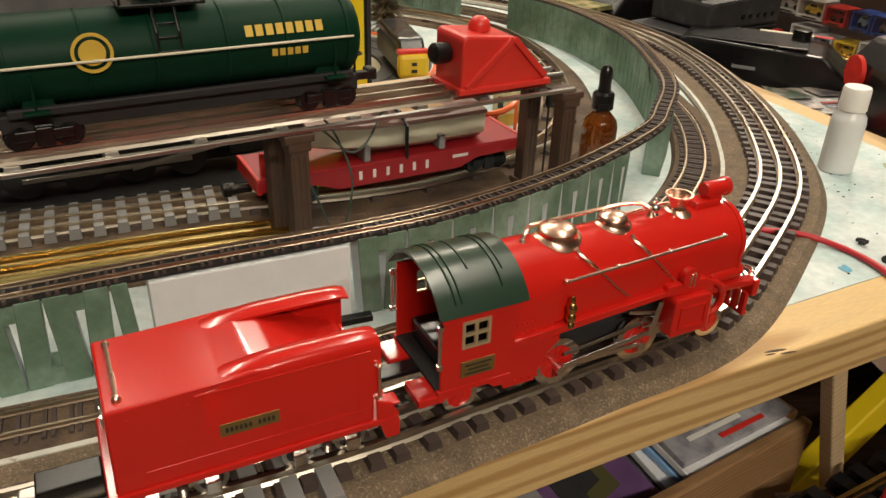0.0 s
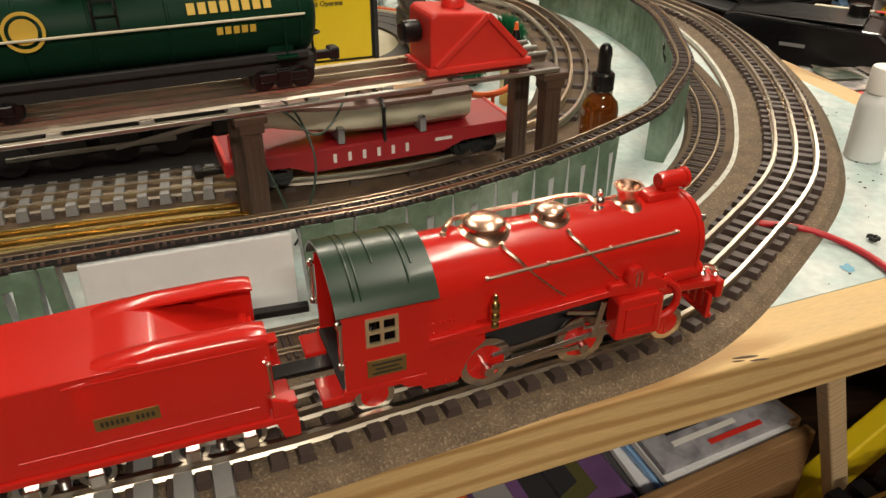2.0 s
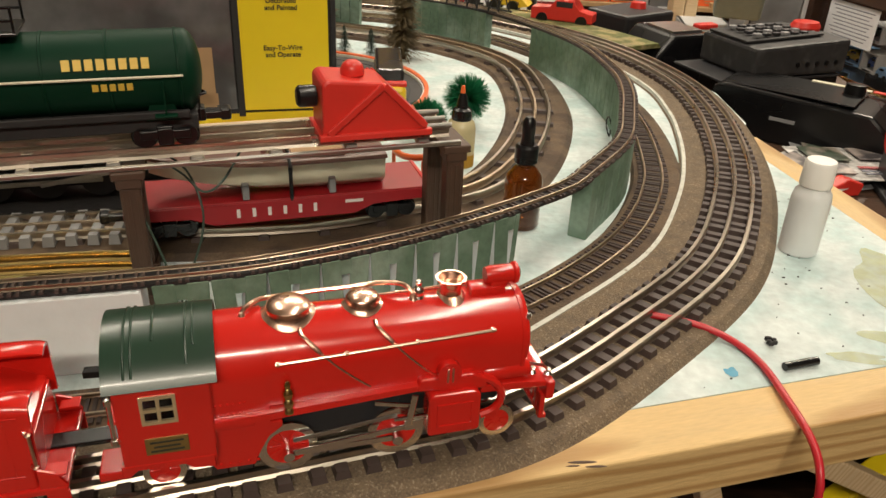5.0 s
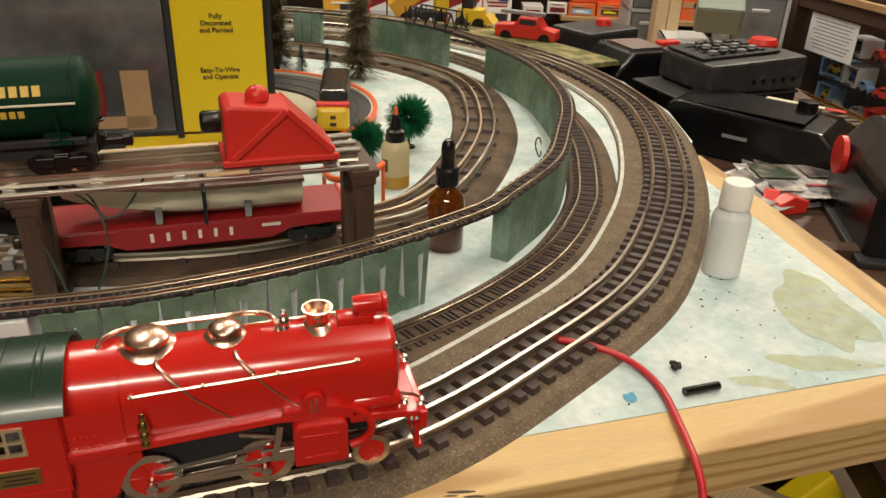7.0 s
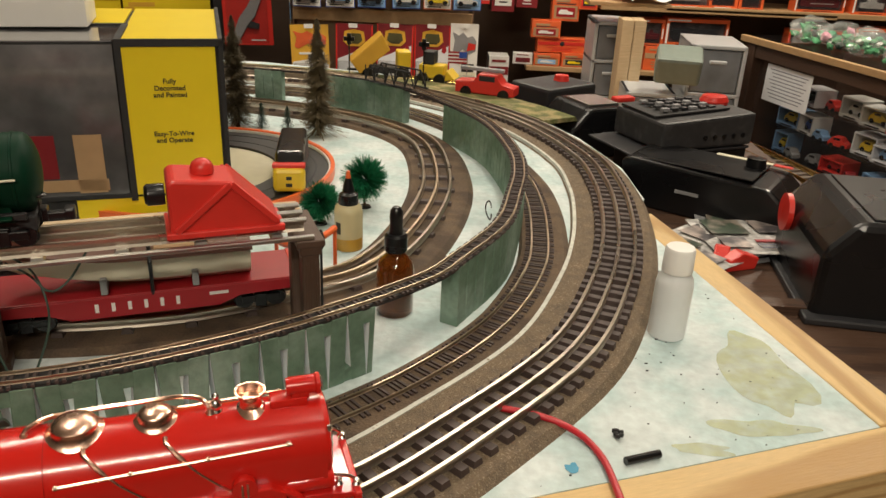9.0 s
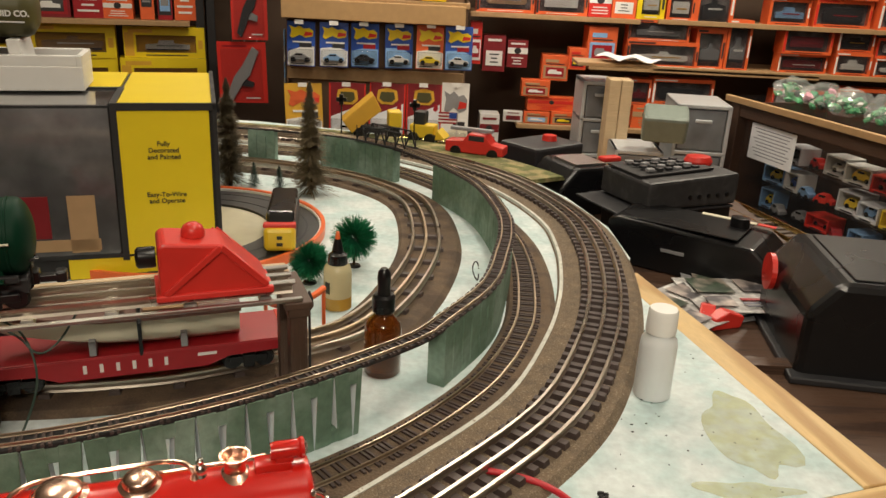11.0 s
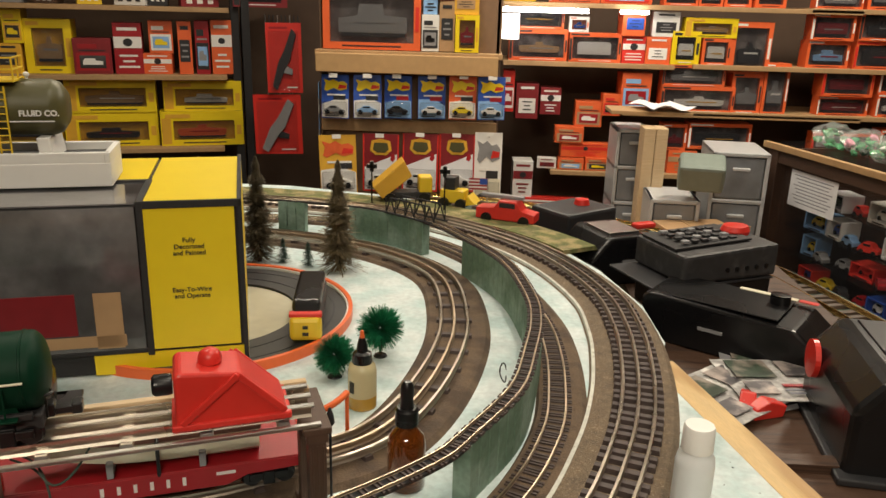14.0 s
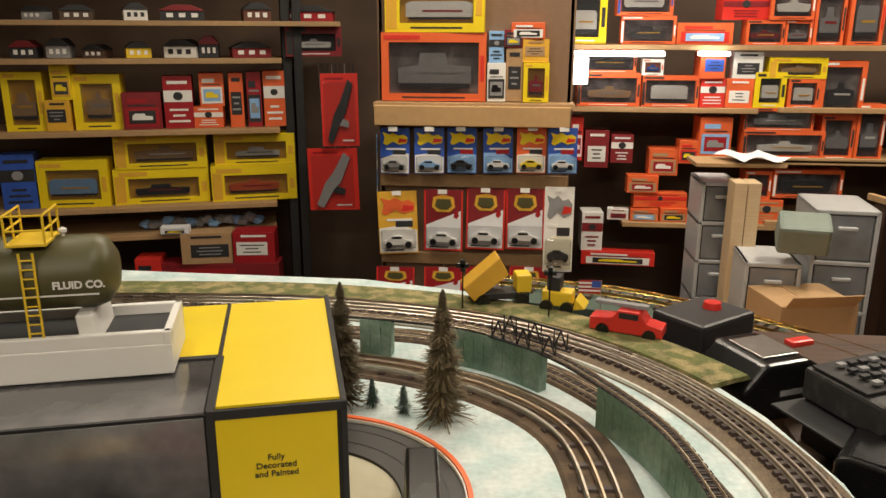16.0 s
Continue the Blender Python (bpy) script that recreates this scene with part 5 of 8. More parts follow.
def bristle(name, x, y, z, r, seed):
    rnd = random.Random(seed)
    root = empty(name, pose(x, y, 0.0), "round bright green bristle tree on a thin stem", "tree", "bristle trees")
    part("trunk", tube([(0, 0, 0), (0.001, 0, z)], [0.0016, 0.001], 8), BARK, root)
    part("foot", lathe([(0, 0), (0.008, 0), (0.007, 0.0015), (0, 0.002)], 14), BLACK, root)
    verts, faces = [], []
    for _ in range(2600):
        d = Vector((rnd.gauss(0, 1), rnd.gauss(0, 1), rnd.gauss(0, 1))).normalized()
        q = d * r * rnd.uniform(0.72, 1.06)
        s = d.cross(Vector((rnd.random(), rnd.random(), rnd.random()))).normalized() * 0.0006
        k = len(verts)
        c = Vector((0, 0, z))
        verts += [c + d * r * 0.25 - s, c + d * r * 0.25 + s, c + q + s * 0.4, c + q - s * 0.4]
        faces.append((k, k + 1, k + 2, k + 3))
    me = bpy.data.meshes.new("crown")
    me.from_pydata(verts, [], faces)
    me.materials.append(BUSH_GREEN)
    ob = new("crown", me)
    ob.parent = root


bristle("bristle_tree", 0.296, 1.010, 0.034, 0.0265, 7)
bristle("bristle_tree", 0.255, 0.955, 0.025, 0.0225, 8)

# ---- the slot-car loop and trolley ----
CX, CY, CR = 0.075, 1.100, 0.172
slot = empty("slot_track", pose(CX, CY, 0.0), "dark toy road loop with an orange guard rail", "toy road")


def ring_mesh(r0, r1, z0, z1, seg=96):
    return lathe([(r0, z0), (r1, z0), (r1, z1), (r0, z1), (r0, z0)], seg)


part("road", ring_mesh(CR - 0.068, CR - 0.004, 0.0, 0.006), ROAD, slot)
for r in (CR - 0.022, CR - 0.048):
    part("slot_rail", ring_mesh(r - 0.0012, r + 0.0012, 0.0058, 0.0066), CHARCOAL, slot)
part("guard_rail", ring_mesh(CR - 0.004, CR + 0.001, 0.0, 0.0115), ORANGE_PLASTIC, slot, "bright orange guard rail")
part("guard_top", ring_mesh(CR - 0.0062, CR - 0.0045, 0.006, 0.0095), WHITE, slot, "white kerb line")
tagged(part("cream_disc", lathe([(0, 0), (CR - 0.0690, 0), (CR - 0.0690, 0.003), (0, 0.003)], 64), mat("cream_board", (0.50, 0.48, 0.38), 0.7, 0, 0.1, 60), at=pose(CX, CY, 0.0)), "cream painted board inside the toy road", "board", kind="structure")

trolley = empty("toy_trolley", pose(0.209, 1.030, 0.0066, 0, 0, 98) , "toy trolley with yellow nose and dark roof", "toy trolley")
part("body", box(0.120, 0.034, 0.026, 0.004, (0.055, 0, 0.020)), CHARCOAL, trolley)
part("roof", prism([(-0.006, 0.033), (0.118, 0.033), (0.110, 0.046), (0.006, 0.046)], -0.016, 0.016, 0.004), BLACK, trolley, "dark curved roof")
part("nose", box(0.014, 0.036, 0.028, 0.005, (-0.008, 0, 0.018)), YELLOW_PAINT, trolley, "rounded yellow nose")
part("stripe", box(0.010, 0.0365, 0.005, 0.001, (-0.006, 0, 0.0335)), RED_PLASTIC, trolley, "orange-red stripe above the nose")
for zz, ww in ((0.013, 0.007), (0.021, 0.006)):
    part("nose_mark", box(0.001, ww, 0.004, 0.0003, (-0.0153, 0, zz)), BLACK_INK, trolley)

# ---- the yellow structure-kit box ----
KIT = Matrix.Translation((0.1595, 0.9725, 0.0)) @ Matrix.Rotation(radians(16.9), 4, "Z")
kit = empty("kit_box", KIT, "large yellow cardboard kit box with black edges and a clear window", "box")
BL, BD, BH, PW = 0.46, 0.240, 0.184, 0.100
part("shell", box(BL - 0.004, BD - 0.004, BH - 0.006, 0, (-BL / 2, BD / 2, BH / 2 - 0.001)), BLACK_MATT, kit, "black card shell")
part("front_panel", box(PW - 0.013, 0.002, BH - 0.034, 0, (-PW / 2 - 0.001, 0.0, BH / 2 + 0.010)), YELLOW, kit, "yellow printed front panel")
part("front_panel", box(PW + 0.050, 0.002, 0.022, 0, (-PW / 2 - 0.028, 0.0002, 0.013)), YELLOW, kit)
part("end_panel", box(0.002, BD - 0.012, BH - 0.012, 0, (-0.001, BD / 2, BH / 2)), YELLOW, kit)
part("top_panel", box(PW - 0.008, BD - 0.014, 0.002, 0, (-PW / 2, BD / 2 + 0.002, BH - 0.0025)), YELLOW, kit, "yellow top panel")
part("top_panel", box(BL - PW, BD - 0.108, 0.002, 0, (-PW - (BL - PW) / 2, BD - (BD - 0.108) / 2 - 0.006, BH - 0.0024)), YELLOW, kit)
for cx, cy, cz, sx, sy, sz in ((-PW / 2, -0.0006, BH - 0.0035, PW, 0.003, 0.0075), (-0.0022, -0.0006, BH / 2, 0.0046, 0.003, BH - 0.002), (-PW + 0.0025, -0.0008, BH / 2 + 0.010, 0.0065, 0.003, BH - 0.022), (-PW - 0.09, -0.0008, 0.0265, 0.18, 0.003, 0.0045),
                               (-PW + 0.0025, 0.050, BH - 0.0012, 0.0065, 0.100, 0.003), (-PW - 0.11, 0.100, BH - 0.0012, 0.225, 0.0065, 0.003), (-0.0022, BD / 2, BH - 0.001, 0.0045, BD, 0.003)):
    part("black_edge", box(sx, sy, sz, 0.0004, (cx, cy, cz)), BLACK_MATT, kit)
# both window sheets carry the reflections painted into their colour
part("window", box(BL - PW - 0.004, 0.0016, BH - 0.034, 0, (-PW - (BL - PW) / 2, -0.0006, BH / 2 + 0.012)), WINDOW_SHEEN, kit, "glossy clear window with reflections in its colour over dark red contents")
part("window_top", box(BL - PW - 0.004, 0.096, 0.0016, 0, (-PW - (BL - PW) / 2, 0.050, BH - 0.0026)), WINDOW_SHEEN, kit)
for cx, cz, sx, sz, m in ((-0.135, 0.062, 0.026, 0.060, CARDBOARD), (-0.20, 0.070, 0.070, 0.044, MAROON), (-0.30, 0.066, 0.080, 0.050, MAROON), (-0.22, 0.040, 0.200, 0.012, CARDBOARD)):
    part("kit_part", box(sx, 0.0012, sz, 0, (cx, -0.0018, cz)), m, kit)
for body, zz in (("Fully\nDecorated\nand Painted", 0.1365), ("Easy-To-Wire\nand Operate", 0.0870)):
    lettering(body, 0.0068, BLACK_INK, kit, Matrix.Translation((-PW / 2 - 0.003, -0.0016, zz)) @ Matrix.Rotation(radians(90), 4, "X"), 0.0001, "printed_text")

# the white structure with an olive tank on the box
tray = empty("toy_loading_base", KIT @ Matrix.Translation((-0.310, 0.108, BH)) @ Matrix.Diagonal((1, 1, 1.15, 1)), "white plastic loading structure lying on the kit box", "toy building")
part("base", box(0.36, 0.075, 0.022, 0.001, (0, 0, 0.0112)), WHITE, tray)
part("rim", box(0.36, 0.006, 0.010, 0.001, (0, -0.034, 0.0265)), WHITE, tray)
part("rim", box(0.006, 0.075, 0.010, 0.001, (0.177, 0, 0.0265)), WHITE, tray)
part("rim", box(0.36, 0.006, 0.010, 0.001, (0, 0.034, 0.0265)), WHITE, tray)
part("recess", box(0.34, 0.060, 0.002, 0, (0, 0, 0.0232)), CHARCOAL, tray, "dark recessed floor")
part("saddle", prism([(-0.006, 0.022), (0.008, 0.022), (0.004, 0.044), (-0.008, 0.044)], -0.03, 0.03, 0.001, Matrix.Translation((0.118, 0, 0))), WHITE, tray)
olive = empty("toy_tank", KIT @ Matrix.Translation((-0.272, 0.105, BH + 0.079)) @ Matrix.Scale(0.80, 4), "olive green storage tank with white lettering on the white base", "toy tank")
prof = [(0, 0.128), (0.020, 0.126), (0.032, 0.118), (0.036, 0.108), (0.036, -0.108), (0.032, -0.118), (0, -0.126)]
part("tank", lathe(prof, 40, Matrix.Rotation(radians(90), 4, "Y")), OLIVE, olive, smooth=True)
lettering("FLUID CO.", 0.0100, WHITE, olive, Matrix.Translation((0.098, -0.0366, -0.004)) @ Matrix.Rotation(radians(90), 4, "X"), 0.0004, "tank_lettering")
part("white_line", box(0.17, 0.0008, 0.0016, 0, (0.03, -0.0348, -0.0140)), WHITE, olive)
part("valve_knob", lathe([(0.002, 0), (0.002, 0.004), (0.004, 0.006), (0.004, 0.009), (0, 0.011)], 14), WHITE, olive, smooth=True, at=pose(0.080, 0, 0.034))
bm = bmesh.new()
for x in (0.050, 0.062):
    add_tube(bm, [(x, -0.039, -0.064), (x, -0.039, 0.030)], 0.0012, 6)
for k in range(10):
    add_tube(bm, [(0.050, -0.039, -0.058 + k * 0.009), (0.062, -0.039, -0.058 + k * 0.009)], 0.0009, 6)
part("ladder", bm, YELLOW_PAINT, olive, "yellow ladder")
bm = bmesh.new()
add_box(bm, 0, -0.010, 0.032, 0.036, 0.050, 0.003, 0.0006)
for x in (-0.017, 0.017):
    for y in (-0.034, -0.010, 0.014):
        add_tube(bm, [(x, y, 0.032), (x, y, 0.060)], 0.0012, 6)
    for zz in (0.046, 0.060):
        add_tube(bm, [(x, -0.034, zz), (x, 0.014, zz)], 0.0012, 6)
for zz in (0.046, 0.060):
    add_tube(bm, [(-0.017, -0.034, zz), (0.017, -0.034, zz)], 0.0012, 6)
part("platform", bm, YELLOW_PAINT, olive, "yellow railed platform", at=pose(0.056, 0, 0.004))

# ---- the shop room ----
FLOOR_Z, CEIL_Z = -0.92, 1.70
WALLPAINT = mat("brown_panelling", (0.10, 0.062, 0.040), 0.7, 0, 0.2, 12, second=(0.07, 0.04, 0.025), mix_scale=3)
CEILING = mat("ceiling_paint", (0.66, 0.63, 0.56), 0.85, 0, 0.05, 20)
FLOOR = mat("worn_floor", (0.13, 0.085, 0.055), 0.6, 0, 0.2, 14, second=(0.09, 0.055, 0.035), mix_scale=2)


def slab(name, c, s, material, label, cat_):
    return tagged(part(name, box(*s, 0, c), material), label, cat_, kind="structure")


slab("floor", (0.2, 1.0, FLOOR_Z - 0.05), (7.0, 7.0, 0.1), FLOOR, "worn dark brown shop floor", "floor")
slab("ceiling", (0.2, 1.0, CEIL_Z + 0.05), (7.0, 7.0, 0.1), CEILING, "plain off-white shop ceiling", "ceiling")
slab("wall_north", (0.2, 4.33, 0.39), (7.0, 0.1, 2.62), WALLPAINT, "dark brown panelled wall behind shelves", "wall")
slab("wall_south", (0.2, -2.35, 0.39), (7.0, 0.1, 2.62), WALLPAINT, "dark brown panelled wall", "wall")
slab("wall_west", (-3.25, 1.0, 0.39), (0.1, 6.6, 2.62), WALLPAINT, "dark brown panelled wall", "wall")
slab("wall_east", (3.45, 1.0, 0.39), (0.1, 6.6, 2.62), WALLPAINT, "dark brown panelled wall", "wall")
DIFFUSER = mat("lamp_diffuser", (0.9, 0.9, 0.85), 0.6, 0, 0.02, 30, emit=4.0)
for x, y, rz, power in ((0.75, 0.60, 98, 13.0), (0.45, -1.45, 8, 58.0), (-0.55, 1.55, 100, 10.0), (0.2, 2.75, 4, 33.0), (1.80, 2.75, 60, 44.0)):
    m = pose(x, y, CEIL_Z, 0, 0, rz)
    lamp = empty("ceiling_lamp", m, "long white fluorescent ceiling lamp", "ceiling lamp", "ceiling lamps")
    part("housing", box(1.24, 0.16, 0.05, 0.004, (0, 0, -0.026)), WHITE, lamp)
    part("diffuser", box(1.18, 0.11, 0.012, 0.003, (0, 0, -0.058)), DIFFUSER, lamp)
    li = bpy.data.lights.new("tube_light", "AREA")
    li.shape, li.size, li.size_y, li.energy, li.color = "RECTANGLE", 1.16, 0.09, power, (1.0, 0.88, 0.70)
    lo_ = new("tube_light", li)
    lo_.parent = lamp
    lo_.matrix_basis = pose(0, 0, -0.068)

# ---- goods on the shelves ----
L_WALL = Matrix.Translation((-0.72, 3.70, 0)) @ Matrix.Rotation(radians(18), 4, "Z")
LL_WALL = Matrix.Translation((-0.72, 3.55, 0)) @ Matrix.Rotation(radians(10), 4, "Z")
D_WALL = Matrix.Translation((0.0, 3.30, 0))
H_WALL = Matrix.Translation((-0.45, 3.50, 0))
R_WALL = Matrix.Translation((0.0, 3.72, 0))
HUES = {"YELLOW": "yellow", "GOLD_CARD": "golden", "ORANGE": "orange", "RED_PLASTIC": "red", "DARK_RED": "dark red", "MAROON": "maroon", "BLUE": "blue", "SKY_CARD": "pale blue",
        "WHITE": "white", "CHARCOAL": "charcoal", "GREY": "grey", "CARDBOARD": "tan", "PAPER": "white paper", "BROWN_POST": "brown", "YELLOW_PAINT": "yellow", "BOAT_BROWN": "dark brown"}
SHADE = {}
for key_, m_ in (("YELLOW", YELLOW), ("GOLD_CARD", GOLD_CARD), ("ORANGE", ORANGE), ("RED_PLASTIC", RED_PLASTIC), ("DARK_RED", DARK_RED), ("MAROON", MAROON), ("BLUE", BLUE), ("SKY_CARD", SKY_CARD), ("WHITE", WHITE),
                 ("CHARCOAL", CHARCOAL), ("GREY", GREY), ("CARDBOARD", CARDBOARD), ("PAPER", PAPER), ("BROWN_POST", BROWN_POST), ("YELLOW_PAINT", YELLOW_PAINT), ("BOAT_BROWN", BOAT_BROWN)):
    SHADE[m_.name] = HUES[key_]
goods_rnd = random.Random(5)
FILM = mat("clear_film", (0.04, 0.04, 0.045), 0.06, 0, 0.01, 20, alpha=0.22, coat=1.0, bump=0.002)
# carton backing whose grey mottle paints in the haze and sheen on the film
HAZE_PAINT = mat("backing_painted_haze", (0.17, 0.15, 0.15), 0.2, 0, 0.7, 14, coat=0.6, second=(0.34, 0.31, 0.30), mix_scale=9)
CASE_GLASS = mat("case_glass", (0.05, 0.05, 0.055), 0.04, 0, 0.01, 20, alpha=0.10, coat=1.0)
PANE = mat("film_window", (0.05, 0.045, 0.045), 0.10, 0, 0.5, 18, coat=0.5)


def shelf_board(wall, right, z):
    ob = part("shelf", box(2.4, 0.36, 0.020, 0.002, (right - 1.2, 0.130, z - 0.008)), SHELF_WOOD, at=wall)
    return tagged(ob, "plain pine wall shelf stocked with train goods", "shelf", "wall shelves", "structure")


def shelf_span(wall, a, b, z):
    ob = part("shelf", box(b - a, 0.34, 0.020, 0.002, ((a + b) / 2, 0.150, z - 0.008)), SHELF_WOOD, at=wall)
    return tagged(ob, "plain pine wall shelf stocked with train goods", "shelf", "wall shelves", "structure")


def window_box(wall, x, z, w, h, card, trim, toy):
    """A carton with a real opening, a film across it and a small train car standing inside."""
    d = max(0.06, min(0.11, h * 0.8))
    m = wall @ pose(x, goods_rnd.uniform(0.0, 0.02), z, 0, 0, goods_rnd.uniform(-3, 3))
    root = empty("boxed_train_car", m, "%s cardboard box with clear window showing a %s model" % (SHADE[card.name], SHADE[toy.name]), "box", "boxed model trains")
    e = min(w, h)
    wide = w > 1.6 * h
    if card == ORANGE:
        le, ri, up, lo = e * 0.11, e * 0.11, e * 0.14, e * 0.11
    else:
        le, ri, up, lo = (w * 0.15, w * 0.11, h * 0.27, h * 0.17) if wide else (e * 0.17, e * 0.17, e * 0.20, e * 0.16)
    ow, oh, ox, oz = w - le - ri, h - up - lo, (le - ri) / 2, lo + (h - up - lo) / 2
    bm = bmesh.new()
    outer = [(-w / 2, 0), (w / 2, 0), (w / 2, h), (-w / 2, h)]
    hole = [(ox - ow / 2, lo), (ox + ow / 2, lo), (ox + ow / 2, lo + oh), (ox - ow / 2, lo + oh)]
    fo, fi = [[bm.verts.new((px, 0, pz)) for px, pz in q] for q in (outer, hole)]
    bo, bi = [[bm.verts.new((px, dd, pz)) for px, pz in q] for q, dd in ((outer, d), (hole, 0.03))]
    for i in range(4):
        j = (i + 1) % 4
        bm.faces.new((fo[i], fo[j], fi[j], fi[i]))
        bm.faces.new((fo[j], fo[i], bo[i], bo[j]))
        bm.faces.new((fi[i], fi[j], bi[j], bi[i]))
    bm.faces.new(bo[::-1])
    bm.faces.new(bi)
    part("carton", bm, card, root)
    # orange cartons get the panel with haze put into its colour
    part("inner_panel", box(ow, 0.003, oh, 0, (ox, 0.026, oz)), HAZE_PAINT if card == ORANGE else (trim if trim != card else PANE), root)
    bw, bh = ow * goods_rnd.uniform(0.72, 0.92), oh * goods_rnd.uniform(0.45, 0.62)
    bx, bz = ox + goods_rnd.uniform(-0.03, 0.03) * w, lo + oh * 0.20
    kind = goods_rnd.randrange(3)
    shape = ([(-0.5, 0), (0.5, 0), (0.5, 0.85), (0.42, 1), (-0.42, 1), (-0.5, 0.85)], [(-0.5, 0), (0.5, 0), (0.5, 0.55), (0.16, 0.62), (0.14, 1), (-0.2, 1), (-0.22, 0.6), (-0.5, 0.5)], [(-0.5, 0.2), (-0.44, 0), (0.44, 0), (0.5, 0.2), (0.5, 0.6), (0.1, 0.7), (0.08, 1), (-0.08, 1), (-0.1, 0.7), (-0.5, 0.6)])[kind]
    part("model", prism([(bx + px * bw, bz + pz * bh) for px, pz in shape], 0.007, 0.022, 0.0008), toy, root)
    part("model_trim", box(bw * 0.94, 0.012, bh * 0.14, 0.0005, (bx, 0.014, bz - bh * 0.07)), CHARCOAL, root)
    part("model_stripe", box(bw * 0.6, 0.002, bh * 0.10, 0, (bx + bw * 0.05, 0.0065, bz + bh * 0.40)), goods_rnd.choice((WHITE, GOLD_CARD, GREY, DARK_RED)), root)
    part("film", box(ow, 0.0012, oh, 0, (ox, 0.0030, oz)), FILM, root)
    mark = trim if trim not in (card, CHARCOAL) else (WHITE if goods_rnd.random() < 0.6 else CHARCOAL)
    part("print_bar", box(ow * 0.40, 0.0012, up * 0.42, 0, (-w / 2 + le * 0.4 + ow * 0.2, -0.0006, h - up * 0.5)), mark, root)
    part("print_bar", box(ri * 0.5, 0.0012, oh * 0.5, 0, (w / 2 - ri / 2, -0.0006, oz)), mark, root)
    if wide:
        part("print_band", box(le * 0.72, 0.0012, h * 0.74, 0, (-w / 2 + le * 0.45, -0.0006, h * 0.43)), GOLD_CARD if card == YELLOW else mark, root)
    part("print_line", box(ow * 0.7, 0.0012, lo * 0.18, 0, (ox, -0.0006, lo * 0.5)), CHARCOAL if mark != CHARCOAL else WHITE, root)
    return root


def plain_box(wall, x, z, w, h, card, mark):
    """A small printed carton: a label, a picture window or bands, each with its own small print."""
    d = max(0.05, min(0.11, h))
    m = wall @ pose(x, goods_rnd.uniform(0.0, 0.02), z, 0, 0, goods_rnd.uniform(-4, 4))
    root = empty("goods_box", m, "small %s cardboard box with %s printed panel" % (SHADE[card.name], SHADE[mark.name]), "box", "boxed model trains")
    part("carton", box(w, d, h, 0.0012, (0, d / 2, h / 2)), card, root)
    dark = CHARCOAL if mark != CHARCOAL else GREY
    kind = goods_rnd.randrange(3)
    if kind == 0:
        cx, cz = goods_rnd.uniform(-0.06, 0.06) * w, h * goods_rnd.uniform(0.36, 0.5)
        part("printed_panel", box(w * 0.74, 0.002, h * 0.42, 0, (cx, -0.0006, cz)), mark, root)
        for k in range(3):
            part("print_line", box(w * goods_rnd.uniform(0.25, 0.6), 0.002, h * 0.035, 0, (cx, -0.0012, cz + (k - 1) * h * 0.11)), dark, root)
        part("print_bar", box(w * 0.6, 0.002, h * 0.07, 0, (0, -0.0006, h * 0.88)), mark, root)
    elif kind == 1:
        part("printed_panel", box(w * 0.86, 0.002, h * 0.50, 0, (0, -0.0006, h * 0.34)), mark, root)
        part("picture", box(w * 0.68, 0.002, h * 0.36, 0, (0, -0.0014, h * 0.34)), goods_rnd.choice((dark, DARK_RED, SKY_CARD, PANE)), root)
        part("pictured_car", prism([(-0.26 * w, h * 0.26), (0.26 * w, h * 0.26), (0.26 * w, h * 0.36), (0.08 * w, h * 0.38), (0.06 * w, h * 0.44), (-0.2 * w, h * 0.44), (-0.26 * w, h * 0.36)], -0.0036, -0.0016), goods_rnd.choice((WHITE, GREY, YELLOW, BLACK)), root)
        part("print_bar", box(w * 0.5, 0.002, h * 0.12, 0, (-w * 0.12, -0.0006, h * 0.78)), mark, root)
        part("print_line", box(w * 0.7, 0.002, h * 0.03, 0, (0, -0.0006, h * 0.66)), dark, root)
    else:
        part("print_band", box(w * 0.98, 0.002, h * 0.22, 0, (0, -0.0006, h * 0.62)), mark, root)
        part("emblem", lathe([(0, 0), (0.5, 0), (0.45, 1), (0, 1)], 16, Matrix.Translation((0, -0.0014, h * 0.62)) @ Matrix.Rotation(radians(90), 4, "X") @ Matrix.Diagonal((min(w, h) * 0.34, min(w, h) * 0.30, 0.0016, 1))), dark, root)
        for k in range(3):
            part("print_line", box(w * goods_rnd.uniform(0.35, 0.75), 0.002, h * 0.04, 0, (0, -0.0006, h * (0.14 + 0.11 * k))), mark, root)
        part("print_bar", box(w * 0.7, 0.002, h * 0.06, 0, (0, -0.0006, h * 0.88)), mark, root)
    return root


